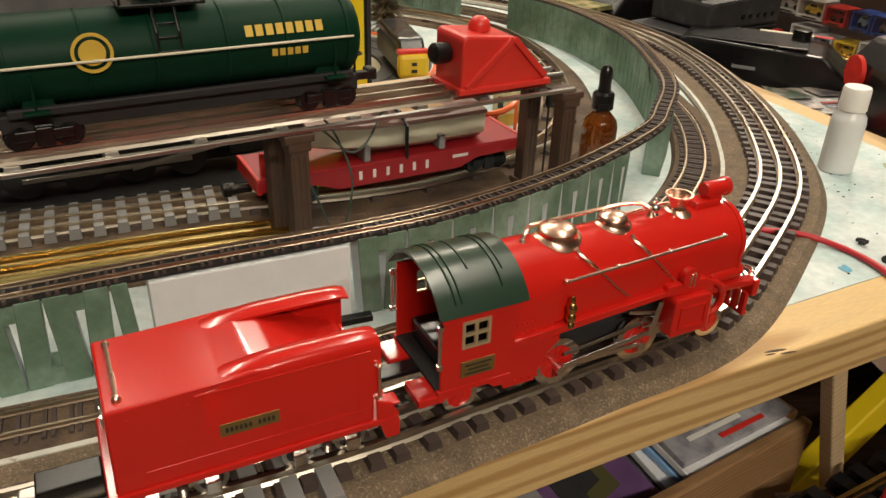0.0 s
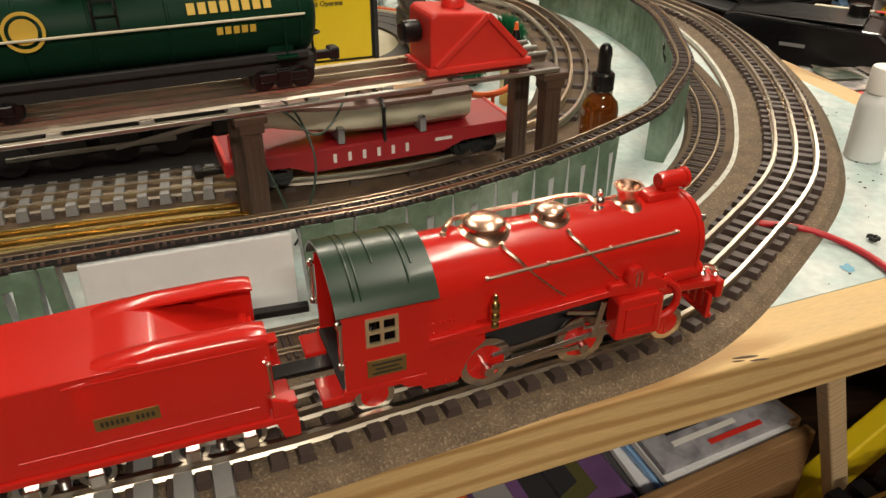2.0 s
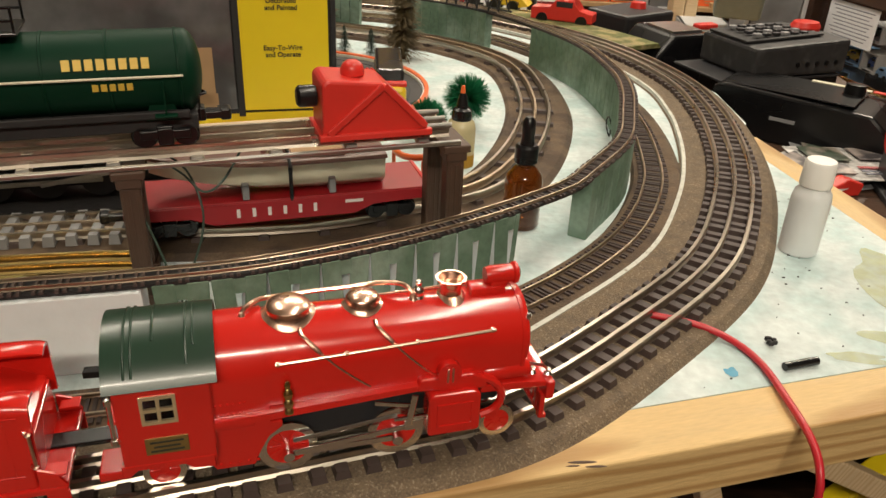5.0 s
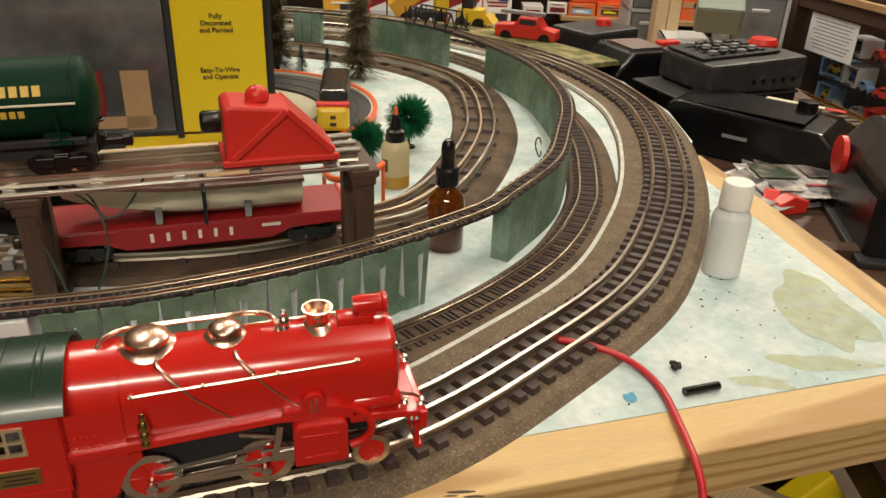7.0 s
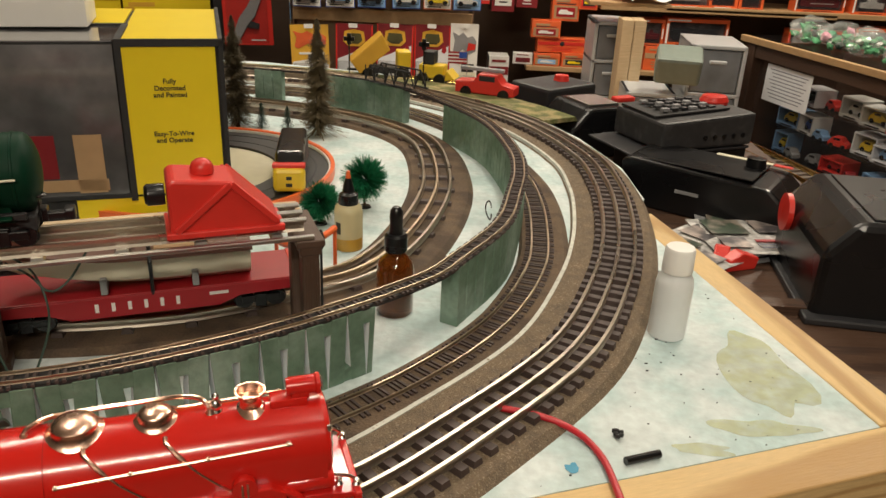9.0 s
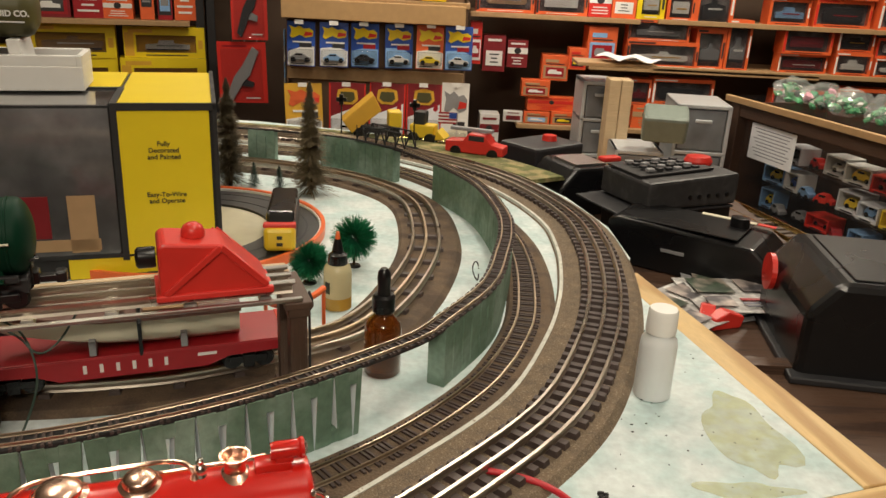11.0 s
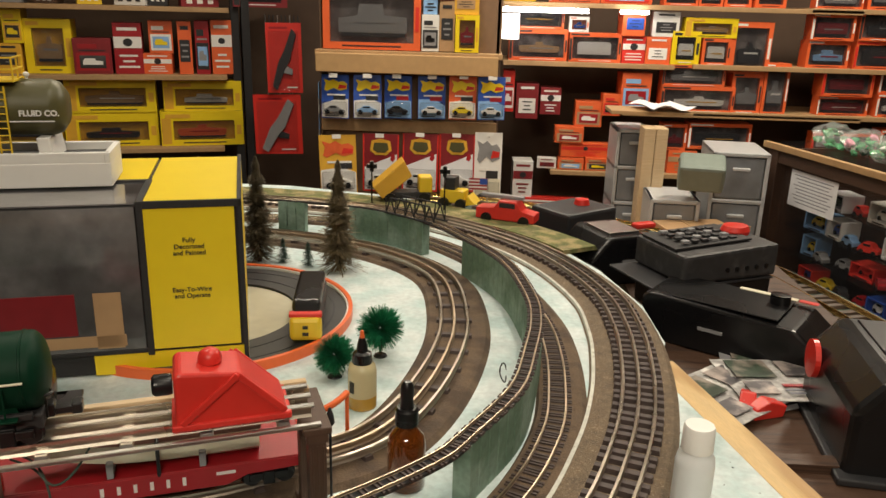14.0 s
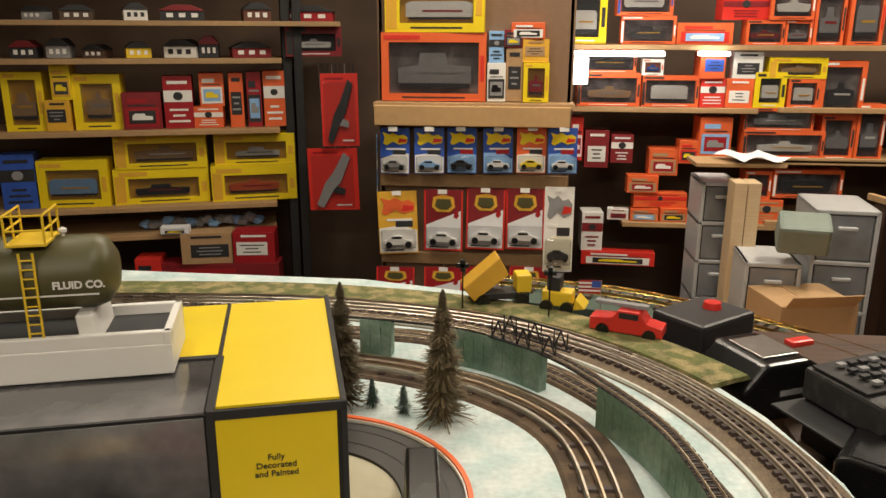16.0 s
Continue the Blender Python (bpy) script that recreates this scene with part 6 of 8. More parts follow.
def blister_card(wall, x, z, w, h, card, bubble, accent):
    """A hanging card with a moulded bubble and the small toy in it."""
    m = wall @ pose(x, goods_rnd.uniform(-0.03, -0.01), z, goods_rnd.uniform(-5, -1), goods_rnd.uniform(-2, 2), goods_rnd.uniform(-7, 7))
    root = empty("carded_toy", m, "%s hanging card with a %s toy under clear film" % (SHADE[card.name], SHADE[bubble.name]), "toy packet", "carded toys on hooks")
    part("card", box(w, 0.002, h, 0.0005, (0, 0, h / 2)), card, root)
    face = Matrix.Diagonal((w, 1, h, 1))
    if card == RED_PLASTIC:
        part("bagged_part", prism([(-0.34, 0.10), (-0.22, 0.04), (0.02, 0.34), (0.16, 0.46), (0.36, 0.84), (0.24, 0.92), (0.02, 0.62), (-0.16, 0.44)], -0.016, -0.002, 0, face), bubble, root)
        part("part_arm", prism([(-0.10, 0.30), (0.22, 0.26), (0.24, 0.34), (-0.04, 0.42)], -0.012, -0.002, 0, face), accent, root)
        part("print_line", box(w * 0.5, 0.001, h * 0.03, 0, (-w * 0.14, -0.0016, h * 0.93)), DARK_RED, root)
        part("print_line", box(w * 0.3, 0.001, h * 0.02, 0, (w * 0.2, -0.0016, h * 0.08)), WHITE, root)
        part("bubble", box(w * 0.84, 0.018, h * 0.86, 0.006, (0, -0.0105, h * 0.46)), CASE_GLASS, root)
        return root
    if card in (MAROON, DARK_RED):
        part("border", prism([(-0.5, 0), (0.5, 0), (0.5, 1), (0.46, 0.97), (0.46, 0.03), (-0.46, 0.03), (-0.46, 0.97), (-0.5, 1)], -0.0018, -0.0010, 0, face), RED_PLASTIC, root)
        part("lower_print", prism([(-0.45, 0.03), (0.45, 0.03), (0.45, 0.66), (-0.45, 0.42)], -0.0018, -0.0010, 0, face), PAPER, root)
        part("emblem", prism([(-0.30, 0.72), (-0.16, 0.64), (0.16, 0.64), (0.30, 0.72), (0.26, 0.88), (0.0, 0.92), (-0.26, 0.88)], -0.0026, -0.0016, 0, face), GOLD_CARD, root)
        part("emblem_centre", prism([(-0.22, 0.73), (-0.10, 0.68), (0.12, 0.68), (0.22, 0.74), (0.18, 0.85), (-0.18, 0.85)], -0.0034, -0.0024, 0, face), OLIVE, root)
        part("seal", prism([(0.26, 0.56), (0.34, 0.53), (0.40, 0.58), (0.38, 0.66), (0.30, 0.67)], -0.0026, -0.0016, 0, face), DARK_RED, root)
    else:
        sky = SKY_CARD if card == BLUE else (YELLOW if card == ORANGE else CREAM)
        tilt = goods_rnd.uniform(-0.08, 0.08)
        part("lower_print", prism([(-0.48, 0.02), (0.48, 0.02), (0.48, 0.40 + tilt), (0.1, 0.46), (-0.48, 0.38 - tilt)], -0.0018, -0.0010, 0, face), goods_rnd.choice((sky, WHITE, sky)), root)
        part("emblem", prism([(-0.40, 0.66), (-0.30, 0.62), (-0.05, 0.70), (0.16, 0.64), (0.42, 0.68), (0.44, 0.80), (0.30, 0.86), (0.12, 0.84), (-0.06, 0.90), (-0.20, 0.86), (-0.42, 0.90), (-0.34, 0.80)], -0.0026, -0.0016, 0, face), accent, root)
        part("emblem_edge", prism([(0.10, 0.68), (0.40, 0.70), (0.42, 0.76), (0.16, 0.78)], -0.0034, -0.0024, 0, face), RED_PLASTIC, root)
        part("print_line", box(w * 0.66, 0.001, h * 0.035, 0, (w * 0.04, -0.0022, h * 0.545)), WHITE, root)
        part("picture", box(w * 0.44, 0.001, h * 0.10, 0, (w * 0.16, -0.0020, h * 0.48)), goods_rnd.choice((CHARCOAL, DARK_RED, WHITE)), root)
    part("print_line", box(w * 0.5, 0.001, h * 0.022, 0, (-w * 0.12, -0.0024, h * 0.06)), CHARCOAL, root)
    low = goods_rnd.random() < 0.4
    roof = 0.72 if low else 1.0
    bm = prism([(-0.42, 0.06), (-0.34, 0.0), (0.34, 0.0), (0.42, 0.06), (0.40, 0.42), (0.18, 0.54), (0.08, roof), (-0.16, roof), (-0.28, 0.54), (-0.42, 0.44)], -0.5, 0.5, 0.04, Matrix.Translation((0, -0.010, h * 0.15)) @ Matrix.Diagonal((w * 0.88, 0.016, h * 0.15, 1)))
    part("toy_car", bm, bubble, root)
    part("car_glass", box(w * 0.26, 0.0175, h * 0.035, 0.001, (-w * 0.04, -0.010, h * 0.15 + h * 0.15 * (roof * 0.5 + 0.28))), BLACK, root)
    for k in (-0.25, 0.25):
        part("car_wheel", lathe([(0, -0.009), (0.5, -0.009), (0.5, 0.009), (0, 0.009)], 12, Matrix.Translation((k * w, -0.010, h * 0.155)) @ Matrix.Rotation(radians(90), 4, "X") @ Matrix.Diagonal((w * 0.17, w * 0.17, 1, 1))), BLACK, root)
    part("bubble", box(w * 0.88, 0.020, h * 0.30, 0.004, (0, -0.0115, h * 0.24)), FILM, root)
    part("hook", tube([(0, 0.09, h * 0.95), (0, -0.02, h * 0.95), (0, -0.028, h * 0.965)], 0.0022, 6), STEEL, root)
    part("price_tag", box(0.034, 0.001, 0.016, 0, (0, -0.030, h * 0.985)), WHITE, root)
    return root




def model_house(wall, x, z, w, h, wall_mat):
    m = wall @ pose(x, 0.04, z, 0, 0, goods_rnd.uniform(-15, 15))
    root = empty("model_building", m, "small %s model building on the wall shelf" % SHADE[wall_mat.name], "model building", "model buildings")
    part("wall_block", box(w, 0.09, h * 0.62, 0.001, (0, 0.045, h * 0.31)), wall_mat, root)
    part("roof", prism([(-w * 0.54, h * 0.62), (w * 0.54, h * 0.62), (w * 0.2, h), (-w * 0.2, h)], -0.006, 0.098, 0.001), CHARCOAL if wall_mat != CHARCOAL else MAROON, root)
    for k in (-0.28, 0.0, 0.28):
        part("window", box(w * 0.15, 0.002, h * 0.26, 0, (k * w, -0.0008, h * 0.34)), WHITE if wall_mat != WHITE else CHARCOAL, root)


shelf_board(L_WALL, 0.250, 0.479)
shelf_board(L_WALL, 0.007, 0.333)
shelf_board(L_WALL, -0.014, 0.050)
shelf_board(L_WALL, -0.042, -0.264)
shelf_board(L_WALL, -0.049, -0.383)
window_box(L_WALL, -0.504, -0.112, 0.366, 0.143, YELLOW, GOLD_CARD, CARDBOARD)
window_box(L_WALL, -0.511, -0.261, 0.381, 0.148, YELLOW, GOLD_CARD, CHARCOAL)
window_box(L_WALL, -0.123, -0.108, 0.335, 0.131, YELLOW, GOLD_CARD, WHITE)
window_box(L_WALL, -0.132, -0.261, 0.355, 0.152, YELLOW, GOLD_CARD, ORANGE)
window_box(L_WALL, -0.853, -0.261, 0.272, 0.194, YELLOW, GOLD_CARD, SKY_CARD)
plain_box(L_WALL, -1.059, -0.261, 0.129, 0.223, BLUE, CHARCOAL)
window_box(L_WALL, -1.001, 0.053, 0.151, 0.232, YELLOW, GOLD_CARD, CARDBOARD)
window_box(L_WALL, -0.728, 0.053, 0.184, 0.221, YELLOW, GOLD_CARD, CARDBOARD)
plain_box(L_WALL, -0.854, 0.176, 0.075, 0.136, YELLOW, GOLD_CARD)
plain_box(L_WALL, -0.878, 0.053, 0.092, 0.122, GOLD_CARD, CHARCOAL)
plain_box(L_WALL, -0.559, 0.053, 0.150, 0.147, MAROON, DARK_RED)
plain_box(L_WALL, -0.416, 0.053, 0.114, 0.212, DARK_RED, WHITE)
plain_box(L_WALL, -0.282, 0.140, 0.098, 0.135, ORANGE, WHITE)
plain_box(L_WALL, -0.302, 0.053, 0.119, 0.086, ORANGE, WHITE)
plain_box(L_WALL, -0.184, 0.053, 0.057, 0.222, ORANGE, CHARCOAL)
plain_box(L_WALL, -0.112, 0.053, 0.059, 0.226, DARK_RED, CHARCOAL)
plain_box(L_WALL, -0.030, 0.053, 0.088, 0.230, ORANGE, WHITE)
window_box(L_WALL, 0.143, 0.341, 0.232, 0.125, MAROON, CHARCOAL, WHITE)
model_house(L_WALL, -0.984, 0.336, 0.100, 0.069, CHARCOAL)
model_house(L_WALL, -0.858, 0.336, 0.088, 0.077, GREY)
model_house(L_WALL, -0.729, 0.336, 0.083, 0.052, BROWN_POST)
model_house(L_WALL, -0.555, 0.336, 0.096, 0.064, YELLOW_PAINT)
model_house(L_WALL, -0.398, 0.336, 0.130, 0.073, WHITE)
model_house(L_WALL, -0.283, 0.336, 0.077, 0.087, CHARCOAL)
model_house(L_WALL, -0.111, 0.336, 0.158, 0.062, MAROON)
model_house(L_WALL, -0.936, 0.482, 0.080, 0.052, GREY)
model_house(L_WALL, -0.774, 0.482, 0.122, 0.058, BROWN_POST)
model_house(L_WALL, -0.553, 0.482, 0.090, 0.067, WHITE)
model_house(L_WALL, -0.376, 0.482, 0.172, 0.062, CHARCOAL)
model_house(L_WALL, -0.080, 0.482, 0.112, 0.072, BOAT_BROWN)
model_house(L_WALL, 0.124, 0.482, 0.207, 0.062, DARK_RED)
plain_box(LL_WALL, -0.251, -0.659, 0.495, 0.151, MAROON, DARK_RED)
plain_box(LL_WALL, -0.300, -0.507, 0.209, 0.132, CARDBOARD, CHARCOAL)
plain_box(LL_WALL, -0.104, -0.507, 0.174, 0.135, DARK_RED, WHITE)
plain_box(LL_WALL, -0.224, -0.659, 0.248, 0.103, ORANGE, DARK_RED)
plain_box(LL_WALL, -0.424, -0.374, 0.115, 0.030, PAPER, PAPER)
plain_box(LL_WALL, -0.549, -0.659, 0.104, 0.177, RED_PLASTIC, CHARCOAL)
blister_card(H_WALL, 0.029, 0.005, 0.145, 0.281, RED_PLASTIC, CHARCOAL, GREY)
blister_card(H_WALL, -0.004, -0.253, 0.202, 0.249, RED_PLASTIC, GREY, CHARCOAL)
window_box(D_WALL, -0.035, 0.201, 0.376, 0.239, ORANGE, RED_PLASTIC, GREY)
window_box(D_WALL, -0.032, 0.441, 0.354, 0.183, YELLOW, GOLD_CARD, WHITE)
plain_box(D_WALL, 0.189, 0.337, 0.054, 0.109, SKY_CARD, CHARCOAL)
plain_box(D_WALL, 0.191, 0.201, 0.066, 0.135, WHITE, CHARCOAL)
window_box(D_WALL, 0.332, 0.201, 0.091, 0.137, YELLOW, GOLD_CARD, DARK_RED)
plain_box(D_WALL, 0.254, 0.201, 0.060, 0.188, CARDBOARD, CHARCOAL)
plain_box(D_WALL, 0.328, 0.339, 0.093, 0.079, GOLD_CARD, CARDBOARD)
plain_box(D_WALL, 0.299, 0.419, 0.118, 0.056, ORANGE, WHITE)
plain_box(D_WALL, 0.248, 0.390, 0.063, 0.062, MAROON, CHARCOAL)
blister_card(D_WALL, -0.175, -0.064, 0.110, 0.168, BLUE, GREY, YELLOW)
blister_card(D_WALL, -0.047, -0.061, 0.109, 0.167, BLUE, SKY_CARD, YELLOW)
blister_card(D_WALL, 0.072, -0.058, 0.108, 0.166, BLUE, CHARCOAL, YELLOW)
blister_card(D_WALL, 0.204, -0.056, 0.107, 0.165, BLUE, WHITE, YELLOW)
blister_card(D_WALL, 0.323, -0.053, 0.106, 0.165, ORANGE, YELLOW, YELLOW)
blister_card(D_WALL, 0.436, -0.051, 0.105, 0.164, BLUE, WHITE, YELLOW)
blister_card(D_WALL, -0.162, -0.369, 0.147, 0.238, GOLD_CARD, WHITE, ORANGE)
blister_card(D_WALL, 0.006, -0.351, 0.145, 0.231, MAROON, WHITE, GREY)
blister_card(D_WALL, 0.161, -0.346, 0.144, 0.230, MAROON, WHITE, GREY)
blister_card(D_WALL, 0.310, -0.341, 0.142, 0.229, MAROON, WHITE, GREY)
blister_card(D_WALL, 0.433, -0.421, 0.108, 0.320, WHITE, CHARCOAL, GREY)
blister_card(D_WALL, -0.180, -0.574, 0.146, 0.150, DARK_RED, CARDBOARD, MAROON)
blister_card(D_WALL, 0.005, -0.567, 0.144, 0.149, DARK_RED, CARDBOARD, MAROON)
blister_card(D_WALL, 0.163, -0.561, 0.143, 0.148, DARK_RED, CARDBOARD, MAROON)
blister_card(D_WALL, 0.325, -0.554, 0.141, 0.147, DARK_RED, CARDBOARD, MAROON)
window_box(R_WALL, 0.624, 0.285, 0.230, 0.092, ORANGE, CHARCOAL, CHARCOAL)
window_box(R_WALL, 0.634, 0.152, 0.252, 0.132, ORANGE, CHARCOAL, CARDBOARD)
window_box(R_WALL, 0.803, 0.276, 0.084, 0.064, WHITE, ORANGE, BLUE)
window_box(R_WALL, 0.879, 0.152, 0.224, 0.123, ORANGE, CHARCOAL, WHITE)
plain_box(R_WALL, 1.034, 0.266, 0.098, 0.112, ORANGE, BLUE)
plain_box(R_WALL, 1.045, 0.152, 0.099, 0.113, RED_PLASTIC, WHITE)
plain_box(R_WALL, 1.149, 0.152, 0.105, 0.114, ORANGE, WHITE)
plain_box(R_WALL, 1.171, 0.267, 0.112, 0.103, WHITE, CHARCOAL)
window_box(R_WALL, 1.264, 0.154, 0.121, 0.139, YELLOW, YELLOW, WHITE)
window_box(R_WALL, 1.362, 0.269, 0.222, 0.081, YELLOW, GOLD_CARD, CARDBOARD)
window_box(R_WALL, 1.395, 0.154, 0.120, 0.114, ORANGE, CHARCOAL, WHITE)
window_box(R_WALL, 1.541, 0.126, 0.170, 0.212, ORANGE, ORANGE, CHARCOAL)
window_box(R_WALL, 1.313, 0.064, 0.270, 0.089, ORANGE, ORANGE, GREY)
window_box(R_WALL, 1.340, -0.049, 0.318, 0.112, ORANGE, ORANGE, WHITE)
plain_box(R_WALL, 1.071, -0.049, 0.129, 0.162, ORANGE, SKY_CARD)
window_box(R_WALL, 1.549, -0.049, 0.130, 0.174, ORANGE, ORANGE, GREY)
window_box(R_WALL, 1.670, -0.049, 0.107, 0.219, ORANGE, ORANGE, GREY)
window_box(R_WALL, 1.459, -0.211, 0.276, 0.116, ORANGE, ORANGE, CHARCOAL)
window_box(R_WALL, 1.263, -0.221, 0.107, 0.116, ORANGE, ORANGE, MAROON)
plain_box(R_WALL, 1.306, -0.324, 0.126, 0.102, ORANGE, CARDBOARD)
window_box(R_WALL, 0.776, 0.397, 0.214, 0.109, ORANGE, ORANGE, CHARCOAL)
plain_box(R_WALL, 0.996, 0.397, 0.216, 0.083, ORANGE, RED_PLASTIC)
window_box(R_WALL, 0.758, 0.507, 0.217, 0.121, ORANGE, BLUE, WHITE)
window_box(R_WALL, 0.527, 0.397, 0.166, 0.211, YELLOW, CHARCOAL, WHITE)
plain_box(R_WALL, 1.142, 0.491, 0.180, 0.095, RED_PLASTIC, MAROON)
window_box(R_WALL, 1.223, 0.397, 0.145, 0.093, ORANGE, ORANGE, MAROON)
window_box(R_WALL, 1.350, 0.397, 0.101, 0.094, ORANGE, ORANGE, GREY)
window_box(R_WALL, 1.315, 0.492, 0.166, 0.114, ORANGE, ORANGE, WHITE)
window_box(R_WALL, 1.463, 0.397, 0.113, 0.199, ORANGE, ORANGE, GREY)
window_box(R_WALL, 1.594, 0.397, 0.130, 0.209, ORANGE, RED_PLASTIC, GREY)
plain_box(R_WALL, 0.599, -0.102, 0.099, 0.154, MAROON, WHITE)
plain_box(R_WALL, 0.703, -0.081, 0.091, 0.117, MAROON, WHITE)
plain_box(R_WALL, 0.515, -0.073, 0.051, 0.179, RED_PLASTIC, WHITE)
plain_box(R_WALL, 0.875, -0.130, 0.118, 0.110, ORANGE, CARDBOARD)
plain_box(R_WALL, 0.970, -0.076, 0.077, 0.093, ORANGE, RED_PLASTIC)
plain_box(R_WALL, 0.795, -0.203, 0.127, 0.072, ORANGE, CARDBOARD)
plain_box(R_WALL, 0.874, -0.266, 0.221, 0.062, ORANGE, RED_PLASTIC)
plain_box(R_WALL, 0.810, -0.324, 0.116, 0.053, ORANGE, CARDBOARD)
plain_box(R_WALL, 0.931, -0.324, 0.111, 0.057, ORANGE, CARDBOARD)
plain_box(R_WALL, 0.599, -0.460, 0.090, 0.165, WHITE, MAROON)
plain_box(R_WALL, 0.703, -0.324, 0.087, 0.046, WHITE, MAROON)
plain_box(R_WALL, 0.712, -0.521, 0.309, 0.060, RED_PLASTIC, WHITE)
shelf_span(R_WALL, 0.461, 1.975, 0.394)
shelf_span(R_WALL, 0.484, 1.221, 0.149)
shelf_span(R_WALL, 1.020, 2.041, -0.052)
shelf_span(R_WALL, 0.720, 1.406, -0.327)
for za, zb in ((0.401, 0.62), (0.157, 0.36), (-0.043, 0.12), (-0.305, -0.08)):
    x = 1.78 if za > 0.1 else 1.86
    while x < 3.0:
        w = goods_rnd.uniform(0.15, 0.30)
        z = za
        while z < zb - 0.06:
            h = goods_rnd.uniform(0.08, 0.13)
            window_box(R_WALL, x + w / 2, z, w, h, ORANGE if goods_rnd.random() < 0.97 else RED_PLASTIC, goods_rnd.choice([ORANGE, RED_PLASTIC, CHARCOAL]), goods_rnd.choice([GREY, CHARCOAL, WHITE, MAROON, SKY_CARD]))
            z += h + 0.001
        x += w + goods_rnd.uniform(0.005, 0.03)
for zz in (0.399, 0.155, -0.045, -0.307):
    shelf_span(R_WALL, 1.76 if zz > 0.3 else 1.30, 3.05, zz)
# wall uprights, grey bagged goods and hanging black track
for x, d in ((0.075, 0.0), (0.030, 0.03)):
    tagged(part("shelf_upright", box(0.035, 0.30, 1.55, 0.002, (x, 0.14 + d, -0.15)), BLACK_MATT, at=L_WALL), "black upright at the shelf end", "shelf", kind="structure")
for k in range(9):
    bm = tube([(0.16 + k * 0.018, 0.02, 0.31), (0.162 + k * 0.018, 0.01, -0.20)], 0.003, 6)
    ob = part("track_section", bm, STEEL if k % 3 == 0 else CHARCOAL, at=L_WALL)
    tagged(ob, "loose dark track section hanging at the shelf end", "track", "hanging track sections")
rb = random.Random(9)
for k in range(16):
    bm = bmesh.new()
    bmesh.ops.create_icosphere(bm, subdivisions=2, radius=0.030)
    for v in bm.verts:
        v.co *= 1 + rb.uniform(-0.22, 0.22)
        v.co.z *= 0.7
    bm2 = part("parts_bag", bm, GREY if k % 3 else SKY_CARD, at=L_WALL @ pose(-0.13 - 0.031 * k, 0.03 + rb.uniform(0, 0.04), -0.363 + rb.uniform(0, 0.02)))
    tagged(bm2, "crumpled grey plastic bag of small parts", "bag", "bags of parts")

# ---- the centre display stand ----
stand = empty("display_stand", pose(0.11, 3.30, FLOOR_Z), "brown wooden display stand with hanging toy cards", "display stand", kind="structure")
zf = -FLOOR_Z
PEG = mat("brown_pegboard", (0.20, 0.12, 0.07), 0.7, 0, 0.12, 40)
part("back_panel", box(0.70, 0.03, 1.75, 0.002, (0, 0.065, 0.875)), PEG, stand, "brown pegboard back")
part("top_shelf", box(0.72, 0.34, 0.020, 0.002, (0.0, 0.14, zf + 0.188)), SHELF_WOOD, stand)
part("top_plank", box(0.70, 0.020, 0.072, 0.003, (-0.005, -0.035, zf + 0.152)), mat("tan_plank", (0.50, 0.31, 0.14), 0.55, 0, 0.1, 40), stand, "tan plank across the stand")
part("middle_plank", box(0.70, 0.020, 0.050, 0.003, (0.0, 0.040, zf - 0.095)), SHELF_WOOD, stand)
part("lower_plank", box(0.70, 0.020, 0.045, 0.003, (0.0, 0.040, zf - 0.400)), SHELF_WOOD, stand)
for x in (-0.345, 0.345):
    part("side_panel", box(0.02, 0.30, 1.60, 0.002, (x, 0.20, 0.80)), PEG, stand)
for k in range(4):
    ob = part("side_packet", box(0.004, 0.075, 0.085, 0.001), WHITE if k % 2 else SKY_CARD, at=pose(-0.262, 3.40, 0.02 + 0.0 - k * 0.062, 0, 0, 8))
    tagged(ob, "clear and white toy packet on the stand side", "toy packet", "carded toys on hooks")

# bright tube under the upper wall shelf
strip = empty("shelf_lamp", pose(0.62, 3.60, 0.378), "bright white tube lamp under the wall shelf", "lamp")
part("tube", box(0.40, 0.045, 0.020, 0.004, (0, 0, -0.014)), mat("bright_tube", (1, 1, 1), 0.5, 0, 0.01, 10, emit=14.0), strip)
part("glow_panel", box(0.085, 0.02, 0.105, 0.004, (-0.118, 0.10, -0.085)), mat("lit_shade", (1, 1, 0.97), 0.5, 0, 0.01, 10, emit=5.0), strip, "lit white shade")
tagged(part("shelf_lamp", box(0.115, 0.05, 0.016, 0.005, (0, 0, -0.012)), bpy.data.materials["bright_tube"], at=pose(1.02, 3.66, 0.3765)), "short bright tube lamp under the wall shelf", "lamp")

# pale timber post and what stands round it
post = empty("timber_post", pose(1.030, 3.10, FLOOR_Z), "pale pine timber post of two joined studs", "post", kind="structure")
for x in (-0.021, 0.021):
    part("stud", box(0.042, 0.088, 0.890, 0.003, (x * 1.05, 0, 0.4450)), PINE_PALE, post)
tagged(part("shelf_plank", box(0.30, 0.16, 0.014, 0.002, (1.03, 3.24, 0.010)), SHELF_WOOD), "short pine plank on the timber post", "shelf", kind="structure")
bm = bmesh.new()
bmesh.ops.create_grid(bm, x_segments=8, y_segments=6, size=0.09)
for v in bm.verts:
    v.co.z = 0.012 * math.sin(v.co.x * 40) * math.cos(v.co.y * 30) + 0.016
bmesh.ops.solidify(bm, geom=list(bm.faces), thickness=0.001)
tagged(part("paper_sheet", bm, PAPER, at=pose(1.075, 3.22, 0.020, 0, 0, 20)), "curled white paper sheet lying on the plank", "paper")

FROST = mat("frosted_drawer", (0.20, 0.21, 0.225), 0.2, 0, 0.35, 14, coat=0.3)


